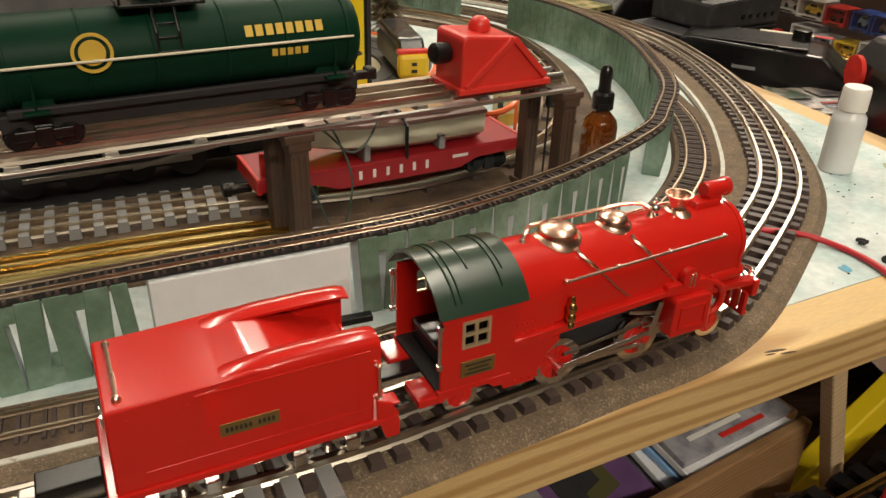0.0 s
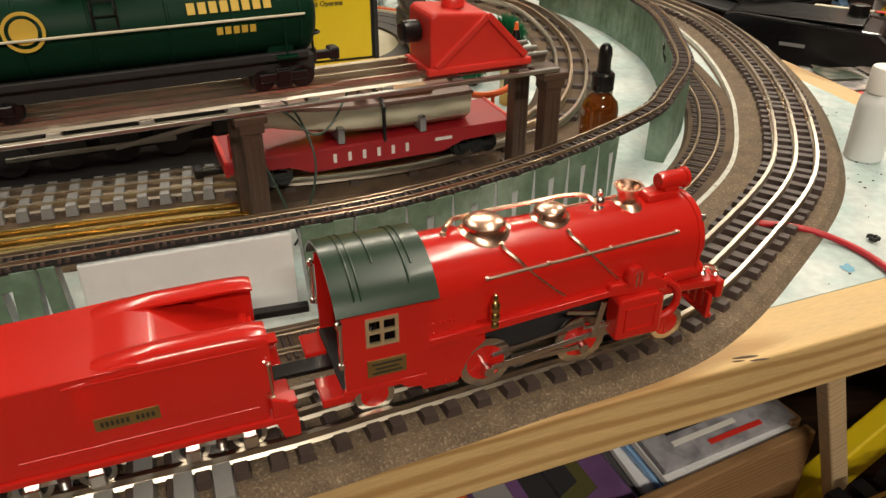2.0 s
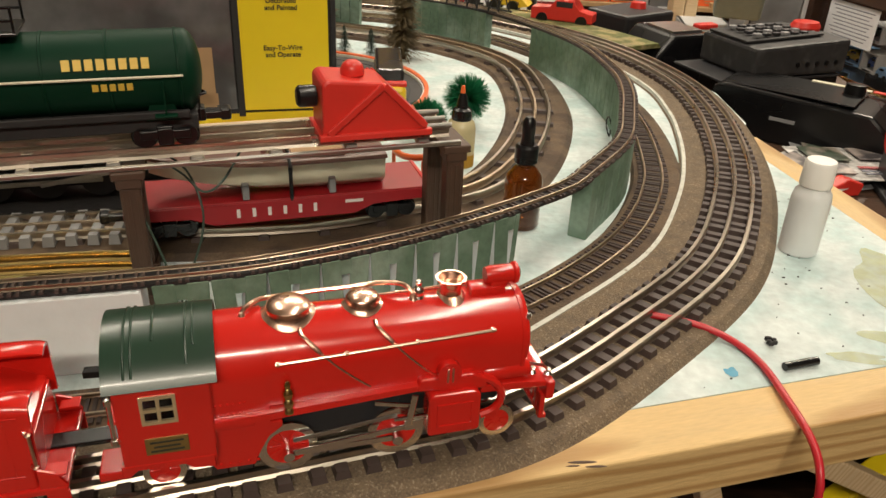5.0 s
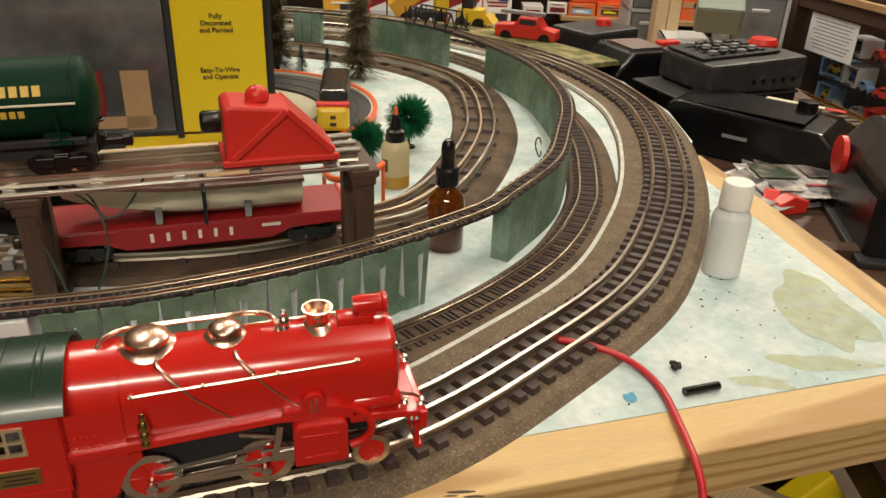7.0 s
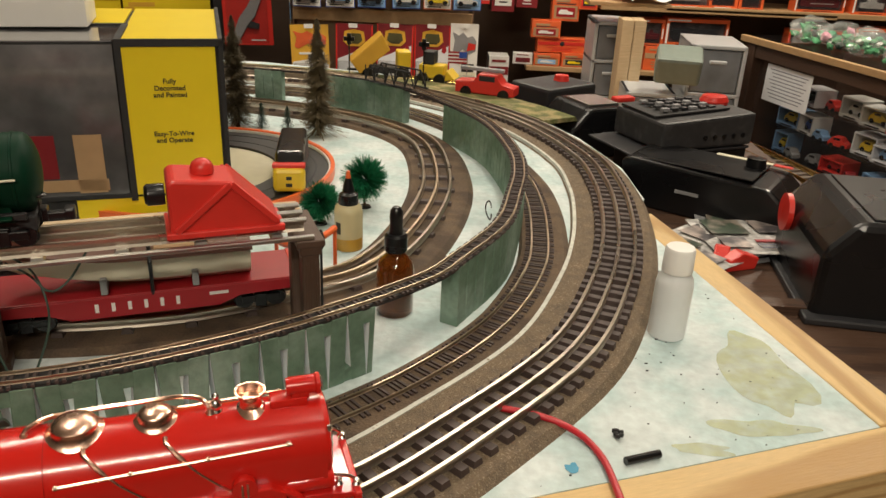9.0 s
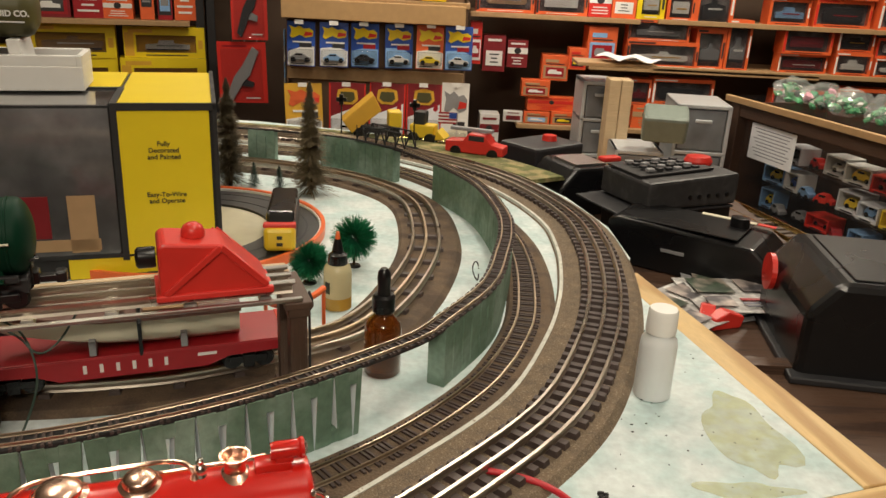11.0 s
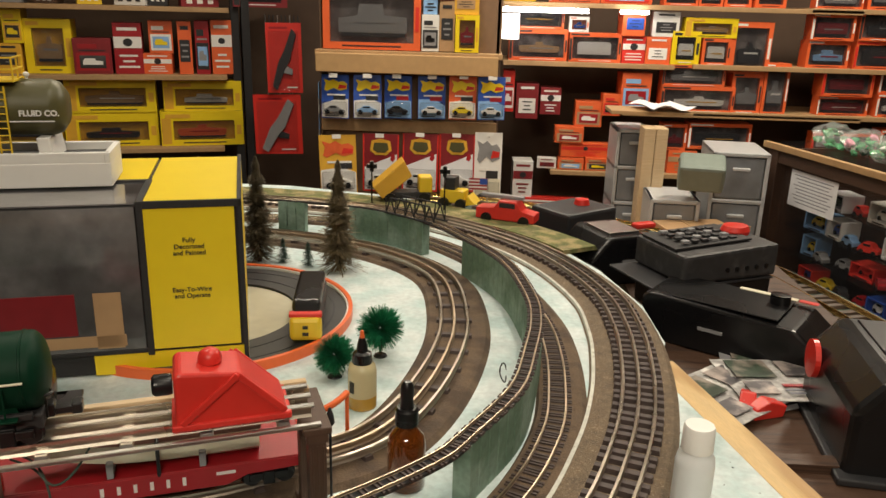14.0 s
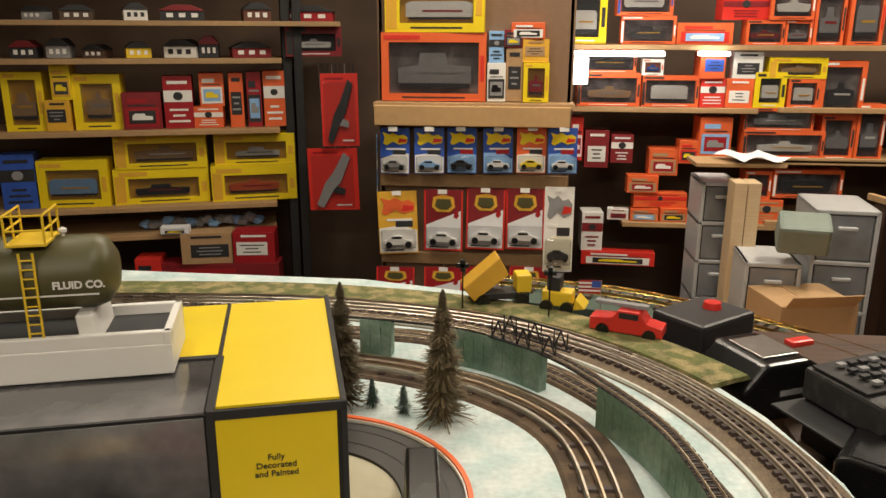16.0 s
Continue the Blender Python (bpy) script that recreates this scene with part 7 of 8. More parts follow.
DRAWER_WHITE = mat("drawer_frame", (0.46, 0.47, 0.48), 0.35, 0, 0.12, 30)


def drawer_tower(x, y, z, w, d, h, n, rz):
    root = empty("drawer_tower", pose(x, y, z, 0, 0, rz), "white plastic drawer tower with frosted drawers", "drawers", "plastic drawer towers")
    t = 0.014
    for sx in (-1, 1):
        part("side", box(t, d, h, 0.003, (sx * (w - t) / 2, d / 2, h / 2)), DRAWER_WHITE, root)
    for k in range(n + 1):
        part("frame", box(w, d, t, 0.003, (0, d / 2, t / 2 + k * (h - t) / n)), DRAWER_WHITE, root)
    for k in range(n):
        dr = part("drawer", box(w - 2 * t - 0.006, d - 0.02, (h - t) / n - t - 0.006, 0.004, (0, d / 2 - 0.008, (k + 0.5) * (h - t) / n + t / 2)), FROST, root, "frosted translucent drawer")
        part("handle", box(w * 0.3, 0.012, 0.012, 0.003, (0, -0.012, (k + 0.75) * (h - t) / n)), DRAWER_WHITE, dr)


drawer_tower(1.30, 2.92, FLOOR_Z, 0.19, 0.26, FLOOR_Z * -1 - 0.085, 5, -6)
drawer_tower(1.075, 2.86, FLOOR_Z, 0.17, 0.22, FLOOR_Z * -1 - 0.245, 4, -4)
drawer_tower(0.985, 3.22, FLOOR_Z, 0.13, 0.20, FLOOR_Z * -1 - 0.060, 6, 0)
ob = part("grey_device", box(0.15, 0.10, 0.10, 0.012), mat("grey_green_plastic", (0.20, 0.24, 0.21), 0.5, 0, 0.1, 40), at=pose(1.15, 2.86, -0.145, 24, 0, -12))
tagged(ob, "grey-green plastic device on the drawer tower", "device")
for x, y, z, s, rz in ((1.14, 2.78, -0.475, (0.24, 0.2, 0.16), 12), (0.90, 2.55, -0.475, (0.20, 0.16, 0.12), -15), (0.62, 2.62, -0.475, (0.24, 0.18, 0.10), 6)):
    root = empty("open_carton", pose(x, y, z, 0, 0, rz), "brown cardboard carton among the stock", "carton", "cardboard cartons")
    part("carton", box(*s, 0.002, (0, 0, s[2] / 2)), CARDBOARD, root)
    part("flap", box(s[0] * 0.9, 0.003, s[2] * 0.5, 0, (0, 0, 0)), CARDBOARD, root, at=pose(0, -s[1] / 2 - 0.01, s[2] * 1.05, 40, 0, 0))
    part("tape", box(s[0] * 0.2, s[1] * 1.005, 0.002, 0, (0, 0, s[2] + 0.001)), SHELF_WOOD, root)
slab("stock_bench", (0.75, 2.55, -0.49), (1.1, 0.9, 0.03), SHELF_WOOD, "plain wooden stock bench", "bench")
slab("stock_bench", (0.75, 2.98, -0.71), (1.1, 0.03, 0.42), DARK_WOOD, "plain wooden bench front", "bench")

# ---- glass case along the right with goods and plastic packets on it ----
CASE = Matrix.Translation((1.50, 3.12, 0)) @ Matrix.Rotation(radians(-74), 4, "Z")  # x runs towards the viewer
case = empty("glass_case", CASE, "dark wooden glass-fronted showcase full of small model vehicles", "showcase", kind="structure")
part("top", box(2.04, 0.40, 0.008, 0.001, (1.0, 0.20, -0.076)), CASE_GLASS, case, "clear glass top")
part("top_edge", box(2.1, 0.020, 0.022, 0.002, (1.0, -0.030, -0.085)), SHELF_WOOD, case, "worn tan edge strip")
part("corner_post", box(0.055, 0.055, 0.83, 0.003, (0.0, 0.0, -0.51)), DARK_WOOD, case)
part("corner_post", box(0.055, 0.055, 0.83, 0.003, (2.0, 0.0, -0.51)), DARK_WOOD, case)
part("top_rail", box(2.0, 0.045, 0.045, 0.003, (1.0, 0.0, -0.122)), DARK_WOOD, case)
part("back", box(2.1, 0.02, 0.83, 0, (1.0, 0.40, -0.51)), DARK_WOOD, case)
part("end", box(0.02, 0.40, 0.80, 0, (-0.01, 0.22, -0.50)), DARK_WOOD, case)
for zz in (-0.28, -0.38, -0.48, -0.58, -0.68):
    part("shelf", box(2.0, 0.32, 0.006, 0, (1.0, 0.22, zz)), CASE_GLASS, case, "clear glass shelf")
gl = part("glass", box(1.94, 0.004, 0.72, 0, (1.0, 0.012, -0.50)), CASE_GLASS, case, "clear glass front")
rc = random.Random(21)
CASE_HUES = ((YELLOW_PAINT, "yellow"), (SKY_CARD, "pale blue"), (BLUE, "blue"), (RED_PLASTIC, "red"), (GREY, "grey"), (CHARCOAL, "charcoal"), (WHITE, "white"), (DARK_RED, "dark red"), (GREEN_ENAMEL, "green"))


def case_car(root, w, y, z, mt):
    """A small car: shaped body, dark glass band and four wheels."""
    part("body", prism([(-w / 2, 0.006), (w / 2, 0.006), (w / 2, 0.020), (w * 0.25, 0.024), (w * 0.12, 0.038), (-w * 0.28, 0.038), (-w * 0.40, 0.024), (-w / 2, 0.021)], y - 0.017, y + 0.017, 0.002, Matrix.Translation((0, 0, z))), mt, root)
    part("car_glass", box(w * 0.36, 0.0352, 0.008, 0.001, (-w * 0.07, y, z + 0.031)), BLACK, root)
    for sx in (-0.3, 0.3):
        for sy in (-1, 1):
            part("wheel", lathe([(0, -0.003), (0.008, -0.003), (0.008, 0.003), (0, 0.003)], 12, Matrix.Translation((sx * w, y + sy * 0.016, z + 0.008)) @ Matrix.Rotation(radians(90), 4, "X")), BLACK, root)


for zz, hh in ((-0.276, 0.085), (-0.376, 0.085), (-0.476, 0.085), (-0.576, 0.085), (-0.676, 0.085)):
    x = 0.08
    while x < 1.86:
        w = rc.uniform(0.065, 0.105)
        mt, hue = rc.choice(CASE_HUES)
        if rc.random() < 0.62:
            # an open-fronted display carton with a car in it
            fr, frame_hue = rc.choice(((WHITE, "white"), (YELLOW_PAINT, "yellow"), (SKY_CARD, "pale blue"), (BLUE, "blue"), (PAPER, "pale"), (RED_PLASTIC, "red")))
            root = empty("boxed_model_car", CASE @ pose(x + w / 2, rc.uniform(0.085, 0.10), zz, 0, 0, rc.uniform(-8, 8)), "%s display box holding a %s model car" % (frame_hue, hue), "model car", "model cars in the case")
            h = hh * rc.uniform(0.6, 0.9)
            part("box_back", box(w, 0.004, h, 0, (0, 0.075, h / 2)), CHARCOAL, root)
            part("box_floor", box(w, 0.08, 0.010, 0.001, (0, 0.037, 0.005)), fr, root)
            part("box_lid", box(w, 0.08, 0.006, 0.001, (0, 0.037, h - 0.003)), fr, root)
            for sx in (-1, 1):
                part("box_side", box(0.006, 0.08, h - 0.016, 0.001, (sx * (w / 2 - 0.003), 0.037, h / 2 + 0.002)), fr, root)
            part("print_bar", box(w * 0.55, 0.001, 0.005, 0, (0, -0.0036, 0.005)), CHARCOAL, root)
            case_car(root, w * 0.72, 0.035, 0.010, mt)
        else:
            root = empty("model_car", CASE @ pose(x + w / 2, rc.uniform(0.08, 0.14), zz, 0, 0, rc.uniform(-30, 30)), "small %s model car in the glass case" % hue, "model car", "model cars in the case")
            case_car(root, w * 0.8, 0.0, 0.0, mt)
        x += w + rc.uniform(0.004, 0.02)
sign = empty("paper_notice", CASE @ pose(0.21, 0.024, -0.217, 0, 0, 0), "white paper notice with rows of small print taped on the glass", "notice")
part("sheet", box(0.24, 0.001, 0.128, 0, (0, -0.030, 0)), PAPER, sign)
for k in range(9):
    part("print_line", box(0.20 - 0.02 * (k % 3), 0.001, 0.0030, 0, (0.0, -0.0308, 0.048 - k * 0.0118)), INK, sign)
rp = random.Random(4)
LEAFY = mat("green_film", (0.10, 0.33, 0.16), 0.18, 0, 0.4, 30, coat=0.4)
PINK = mat("pink_bloom", (0.70, 0.30, 0.40), 0.6)
CLEAR_BAG = mat("clear_bag", (0.75, 0.77, 0.76), 0.08, 0, 0.02, 30, alpha=0.20, coat=1.0, bump=0.003)
BOUQUET = (LEAFY, GREEN_ENAMEL, WHITE, LEAFY, PINK, WHITE, BUSH_GREEN)
for k in range(12):
    bm = bmesh.new()
    bmesh.ops.create_icosphere(bm, subdivisions=3, radius=0.066)
    sd = Vector((k * 3.1, k * 1.7, 0))
    for v in bm.verts:
        v.co *= 1 + 0.40 * noise.noise(v.co * 24 + sd)
        v.co.z = max(v.co.z * 0.75, -0.036)
    spot = CASE @ pose(0.12 + k * 0.145, 0.15 + rp.uniform(-0.05, 0.05), -0.035)
    root = empty("scenery_packet", spot, "crumpled clear packet of %s scenery on the case" % ("green leafy" if k % 3 != 1 else "white and pink flower"), "packet", "scenery packets")
    part("bag", bm, CLEAR_BAG, root, "clear crumpled film bag")
    for j in range(26):
        bmf = bmesh.new()
        bmesh.ops.create_icosphere(bmf, subdivisions=1, radius=rp.uniform(0.010, 0.020))
        for v in bmf.verts:
            v.co *= 1 + 0.5 * noise.noise(v.co * 70 + sd * j)
            v.co.z *= 0.6
        a = rp.uniform(0, 6.283)
        rr = 0.058 * math.sqrt(rp.random())
        part("bloom", bmf, LEAFY if k % 3 != 1 and j % 3 else BOUQUET[rp.randrange(7)], root, at=pose(rr * math.cos(a), rr * math.sin(a), -0.028 + 0.060 * rp.random() * (1 - (rr / 0.07) ** 2), rp.uniform(-40, 40), rp.uniform(-40, 40), 0))

# ---- the side ledge with transformers ----
slab("side_ledge", (0.80, 1.15, -0.080), (0.30, 1.30, 0.03), DARK_WOOD, "dark wooden ledge beside the layout", "ledge")
LZ = -0.0648


def at_ledge(x, y, rz=0.0, z=LZ):
    return pose(x, y, z, 0, 0, rz)


CONSOLE = mat("worn_charcoal", (0.035, 0.034, 0.036), 0.55, 0, 0.35, 60, 0.0003, second=(0.075, 0.072, 0.070), mix_scale=30, mix_lo=0.55, mix_hi=0.75)
dev = empty("transformer", at_ledge(0.858, 0.985, -8), "large glossy black transformer with a green button", "transformer")
part("housing", prism([(-0.078, 0.0), (0.125, 0.0), (0.125, 0.110), (-0.050, 0.110), (-0.078, 0.075)], -0.085, 0.09, 0.008), BLACK, dev)
part("base", box(0.215, 0.195, 0.008, 0.002, (0.022, 0.0, 0.004)), CHARCOAL, dev)
part("top_plate", box(0.15, 0.15, 0.003, 0.001, (0.040, 0.002, 0.1105)), BLACK, dev)
part("button", lathe([(0.0, 0.0), (0.0105, 0.0), (0.0105, 0.006), (0.0080, 0.009), (0, 0.010)], 22, Matrix.Translation((0.060, -0.0855, 0.072)) @ Matrix.Rotation(radians(60), 4, "X")), mat("green_button", (0.01, 0.38, 0.10), 0.25, 0, 0.05, 30, coat=0.4), dev, "translucent green button", smooth=True)
part("dial_disc", lathe([(0.0, 0.0), (0.050, 0.0), (0.050, 0.004), (0.044, 0.008), (0, 0.009)], 36, Matrix.Translation((0.075, -0.087, 0.050)) @ Matrix.Rotation(radians(90), 4, "X")), BLACK, dev, smooth=True)
part("red_handle", lathe([(0, 0), (0.022, 0), (0.022, 0.006), (0, 0.008)], 24, Matrix.Translation((-0.078, 0.055, 0.068)) @ Matrix.Rotation(radians(-90), 4, "Y")), RED_PLASTIC, dev, "red throttle handle")

con = empty("control_console", at_ledge(0.752, 1.390, 24) @ Matrix.Diagonal((0.82, 0.72, 0.86, 1)), "charcoal control console with rows of keys and red button", "console")
part("case", prism([(-0.105, 0.070), (0.105, 0.070), (0.105, 0.128), (-0.105, 0.120)], -0.085, 0.085, 0.006), CONSOLE, con, "worn charcoal console lid")
part("lid_plate", box(0.26, 0.17, 0.004, 0.001, (-0.030, 0.0, 0.066)), CHARCOAL, con, "thin dark plate under the console")
part("foot", box(0.20, 0.16, 0.064, 0.004, (0, 0, 0.032)), BLACK, con)
part("key_panel", box(0.17, 0.12, 0.004, 0.001, (-0.012, 0.012, 0.1275), Matrix.Rotation(radians(-2.2), 4, "Y")), BLACK_MATT, con)
for i in range(6):
    for j in range(4):
        part("key", box(0.014, 0.012, 0.005, 0.001, (-0.070 + i * 0.021, -0.030 + j * 0.025, 0.1320)), CHARCOAL if (i + j) % 3 else GREY, con)
part("red_button", lathe([(0, 0), (0.028, 0), (0.029, 0.006), (0.024, 0.014), (0, 0.017)], 28), RED_PLASTIC, con, "big red round button", smooth=True, at=pose(0.072, 0.010, 0.1285))
for k in range(5):
    part("jack", lathe([(0, 0), (0.004, 0), (0.004, 0.003), (0, 0.003)], 12, Matrix.Translation((-0.010 + k * 0.022, -0.0855, 0.090)) @ Matrix.Rotation(radians(90), 4, "X")), BLACK, con)

long_ = empty("transformer", at_ledge(0.752, 1.235, -34) @ Matrix.Diagonal((1.1, 0.95, 0.76, 1)), "long sloping black transformer beside the track", "transformer")
part("housing", prism([(-0.10, 0.0), (0.12, 0.0), (0.12, 0.040), (0.085, 0.082), (-0.09, 0.090), (-0.10, 0.082)], -0.055, 0.060, 0.005), BLACK, long_)
part("top_plate", box(0.15, 0.10, 0.003, 0.001, (-0.012, 0.002, 0.0895)), BLACK, long_)
part("label_strip", box(0.070, 0.010, 0.0012, 0, (0.030, 0.050, 0.0915)), CREAM, long_, "pale label strip along the lid")
part("label_end", box(0.022, 0.010, 0.0014, 0, (0.078, 0.050, 0.0915)), RED_PLASTIC, long_)
part("maker_plate", box(0.030, 0.001, 0.006, 0, (-0.010, -0.0558, 0.045)), GREY, long_)
part("rear_lug", lathe([(0, 0), (0.012, 0), (0.012, 0.02), (0, 0.022)], 18), BLACK, long_, smooth=True, at=pose(0.05, 0.02, 0.088))

dark2 = empty("transformer", at_ledge(0.640, 1.52, 25) @ Matrix.Diagonal((1, 1, 0.8, 1)), "sloping black transformer with a dial and red lever", "transformer")
part("housing", prism([(-0.085, 0.0), (0.085, 0.0), (0.085, 0.060), (0.02, 0.105), (-0.05, 0.105), (-0.085, 0.060)], -0.055, 0.055, 0.006), BLACK, dark2)
part("dial_plate", box(0.060, 0.070, 0.004, 0.001, (-0.012, 0.0, 0.1065)), STEEL, dark2)
part("lever", box(0.040, 0.020, 0.012, 0.004, (0.052, 0.0, 0.105)), RED_PLASTIC, dark2, "red plastic lever")
part("maker_plate", box(0.050, 0.001, 0.010, 0, (0.0, -0.0556, 0.050)), GREY, dark2)
dark3 = empty("transformer", at_ledge(0.58, 1.66, 40), "small black power pack behind the track", "transformer")
part("housing", box(0.13, 0.10, 0.085, 0.006, (0, 0, 0.0425)), CHARCOAL, dark3)
part("knob", lathe([(0, 0), (0.015, 0), (0.013, 0.010), (0, 0.011)], 20), RED_PLASTIC, dark3, smooth=True, at=pose(0.02, 0.0, 0.085))

NEWSPRINT = mat("newsprint", (0.36, 0.35, 0.34), 0.7, 0, 0.5, 120, second=(0.58, 0.57, 0.55), mix_scale=50)
SCENE_PRINT = mat("green_photo_print", (0.05, 0.075, 0.05), 0.35, 0, 0.6, 60, second=(0.30, 0.26, 0.22), mix_scale=35)
GREY_PHOTO = mat("grey_photo_print", (0.13, 0.12, 0.13), 0.35, 0, 0.6, 60, second=(0.42, 0.36, 0.33), mix_scale=30)
for k, (x, y, rz, mt) in enumerate(((0.742, 1.125 - 0.03, 25, GREY), (0.79, 1.155, -10, GREY), (0.705, 1.07, 40, NEWSPRINT), (0.775, 1.10, 5, NEWSPRINT))):
    bm = bmesh.new()
    bmesh.ops.create_grid(bm, x_segments=8, y_segments=8, size=0.055)
    for v in bm.verts:
        v.co.z = 0.004 + k * 0.004 + 0.002 * noise.noise(v.co * 30 + Vector((k, 0, 0)))
        v.co.x *= 1.25
    bmesh.ops.solidify(bm, geom=list(bm.faces), thickness=0.001)
    sh = part("loose_paper", bm, mt, at=at_ledge(x, y, rz))
    tagged(sh, "crumpled printed sheet on the ledge", "paper", "loose papers")
    for j, (px, py, sx, sy, pm) in enumerate(((-0.030, 0.022, 0.050, 0.046, SCENE_PRINT), (0.034, 0.024, 0.052, 0.040, GREY_PHOTO), (-0.036, -0.028, 0.034, 0.030, GREY_PHOTO), (0.012, -0.022, 0.040, 0.006, DARK_RED), (0.020, -0.034, 0.060, 0.004, INK), (0.020, -0.042, 0.056, 0.004, INK))):
        part("print_block", box(sx, sy, 0.0008, 0, (px, py, 0.0070 + k * 0.004)), pm, sh)
for x, y, rz in ((0.735, 1.035, 20), (0.720, 1.050, 70)):
    root = empty("wire_clip", at_ledge(x, y, rz), "red plastic clip lead on the ledge", "clip lead", "clip leads")
    part("grip", prism([(-0.020, 0.0), (0.020, 0.0), (0.024, 0.014), (0.0, 0.022), (-0.018, 0.014)], -0.009, 0.009, 0.002), RED_PLASTIC, root)
    part("lead", tube([(0.02, 0, 0.010), (0.06, 0.012, 0.004), (0.10, 0.0, 0.004)], 0.0015, 6), BLACK, root)

# large-scale line on a green board between ledge and case
GB = smooth_path([(1.10, 0.52), (1.075, 0.80), (1.04, 1.14), (0.985, 1.40), (0.90, 1.66), (0.74, 1.84), (0.52, 1.99), (0.25, 2.06)], 0.01)
board = empty("side_viaduct", pose(0, 0, 0), "long green-painted board carrying a large-scale line", "board", kind="structure")
part("deck", sweep(GB, [(-0.055, -0.26), (-0.055, -0.078), (0.100, -0.078), (0.100, -0.26)]), mat("dark_green_board", (0.055, 0.085, 0.065), 0.75, 0, 0.2, 40, 0.0004), board)
railway("large_track", GB, -0.078, 0.045, False, 0.085, 0.013, 0.006, 0.024, 0.004, 0.008, mat("tie_dark_brown", (0.07, 0.045, 0.03), 0.6, 0, 0.2, 90, island=0.2), (BRASS, BRASS), "large-scale brass track on brown ties")

# ---- things behind the far curve ----
car = empty("toy_fire_engine", pose(0.452, 1.590, 0.0, 0, 0, -20), "red toy fire engine parked behind the track", "toy vehicle")
part("body", prism([(-0.055, 0.008), (0.055, 0.008), (0.055, 0.024), (0.030, 0.026), (0.020, 0.044), (-0.012, 0.044), (-0.020, 0.028), (-0.055, 0.028)], -0.017, 0.017, 0.002), RED_PLASTIC, car)
part("windscreen", box(0.030, 0.0345, 0.010, 0.001, (0.004, 0, 0.036)), CHARCOAL, car)
part("ladder", box(0.08, 0.012, 0.006, 0.001, (-0.01, 0, 0.049)), GREY, car)
for x in (-0.034, 0.036):
    for s in (-1, 1):
        part("wheel", lathe([(0, -0.004), (0.010, -0.004), (0.010, 0.004), (0, 0.004)], 18, Matrix.Translation((x, s * 0.0165, 0.010)) @ Matrix.Rotation(radians(90), 4, "X")), BLACK, car)
dump = empty("toy_dump_truck", pose(0.255, 1.715, 0.0, 0, 0, 12), "yellow toy dump truck with its bed tipped up", "toy vehicle")
part("chassis", box(0.095, 0.034, 0.012, 0.002, (0, 0, 0.018)), CHARCOAL, dump)
part("cab", box(0.026, 0.034, 0.032, 0.003, (0.038, 0, 0.038)), YELLOW_PAINT, dump)
part("bed", prism([(-0.045, 0.0), (0.028, 0.0), (0.034, 0.034), (-0.045, 0.030)], -0.024, 0.024, 0.002), GOLD_CARD, dump, "tipped golden yellow bed", at=pose(-0.012, 0, 0.040, 0, -38, 0))
for x in (-0.032, 0.034):
    for s in (-1, 1):
        part("wheel", lathe([(0, -0.006), (0.012, -0.006), (0.012, 0.006), (0, 0.006)], 18, Matrix.Translation((x, s * 0.018, 0.012)) @ Matrix.Rotation(radians(90), 4, "X")), BLACK, dump)
load = empty("toy_loader", pose(0.352, 1.690, 0.0, 0, 0, -15), "yellow toy loader with dark cab", "toy vehicle")
part("body", box(0.050, 0.030, 0.026, 0.003, (0, 0, 0.024)), YELLOW_PAINT, load)
part("cab", box(0.022, 0.028, 0.024, 0.002, (-0.006, 0, 0.049)), CHARCOAL, load)
part("bucket", prism([(0.0, 0.0), (0.020, 0.004), (0.004, 0.020)], -0.02, 0.02, 0.001), YELLOW_PAINT, load, at=pose(0.028, 0, 0.010))
for x in (-0.016, 0.018):
    for s in (-1, 1):
        part("wheel", lathe([(0, -0.005), (0.011, -0.005), (0.011, 0.005), (0, 0.005)], 18, Matrix.Translation((x, s * 0.016, 0.011)) @ Matrix.Rotation(radians(90), 4, "X")), BLACK, load)
bridge = empty("truss_bridge", Matrix.Translation((0.300, 1.402, TOP)) @ Matrix.Rotation(radians(-36), 4, "Z"), "small black truss bridge on the raised line", "model bridge")
for s in (-1, 1):
    bm = bmesh.new()
    add_tube(bm, [(-0.055, s * 0.013, 0.003), (0.055, s * 0.013, 0.003)], 0.0016, 6)
    add_tube(bm, [(-0.040, s * 0.013, 0.028), (0.040, s * 0.013, 0.028)], 0.0014, 6)
    for k in range(6):
        x = -0.050 + k * 0.020
        add_tube(bm, [(x, s * 0.013, 0.003), (x + 0.010 * (1 if k % 2 == 0 else -1), s * 0.013, 0.028)], 0.0012, 6)
        add_tube(bm, [(x, s * 0.013, 0.003), (x, s * 0.013, 0.027)], 0.0009, 6)
    part("truss", bm, BLACK_MATT, bridge)
flag = empty("toy_flag", pose(0.415, 1.640, 0.0), "tiny striped flag on a pole", "flag")
part("pole", tube([(0, 0, 0), (0, 0, 0.070)], 0.0009, 6), STEEL, flag)
for k in range(7):
    part("stripe", box(0.034, 0.0008, 0.0030, 0, (-0.018, 0, 0.0685 - k * 0.0031)), DARK_RED if k % 2 == 0 else WHITE, flag)
part("canton", box(0.014, 0.0012, 0.0110, 0, (-0.008, -0.0002, 0.0640)), BLUE, flag)
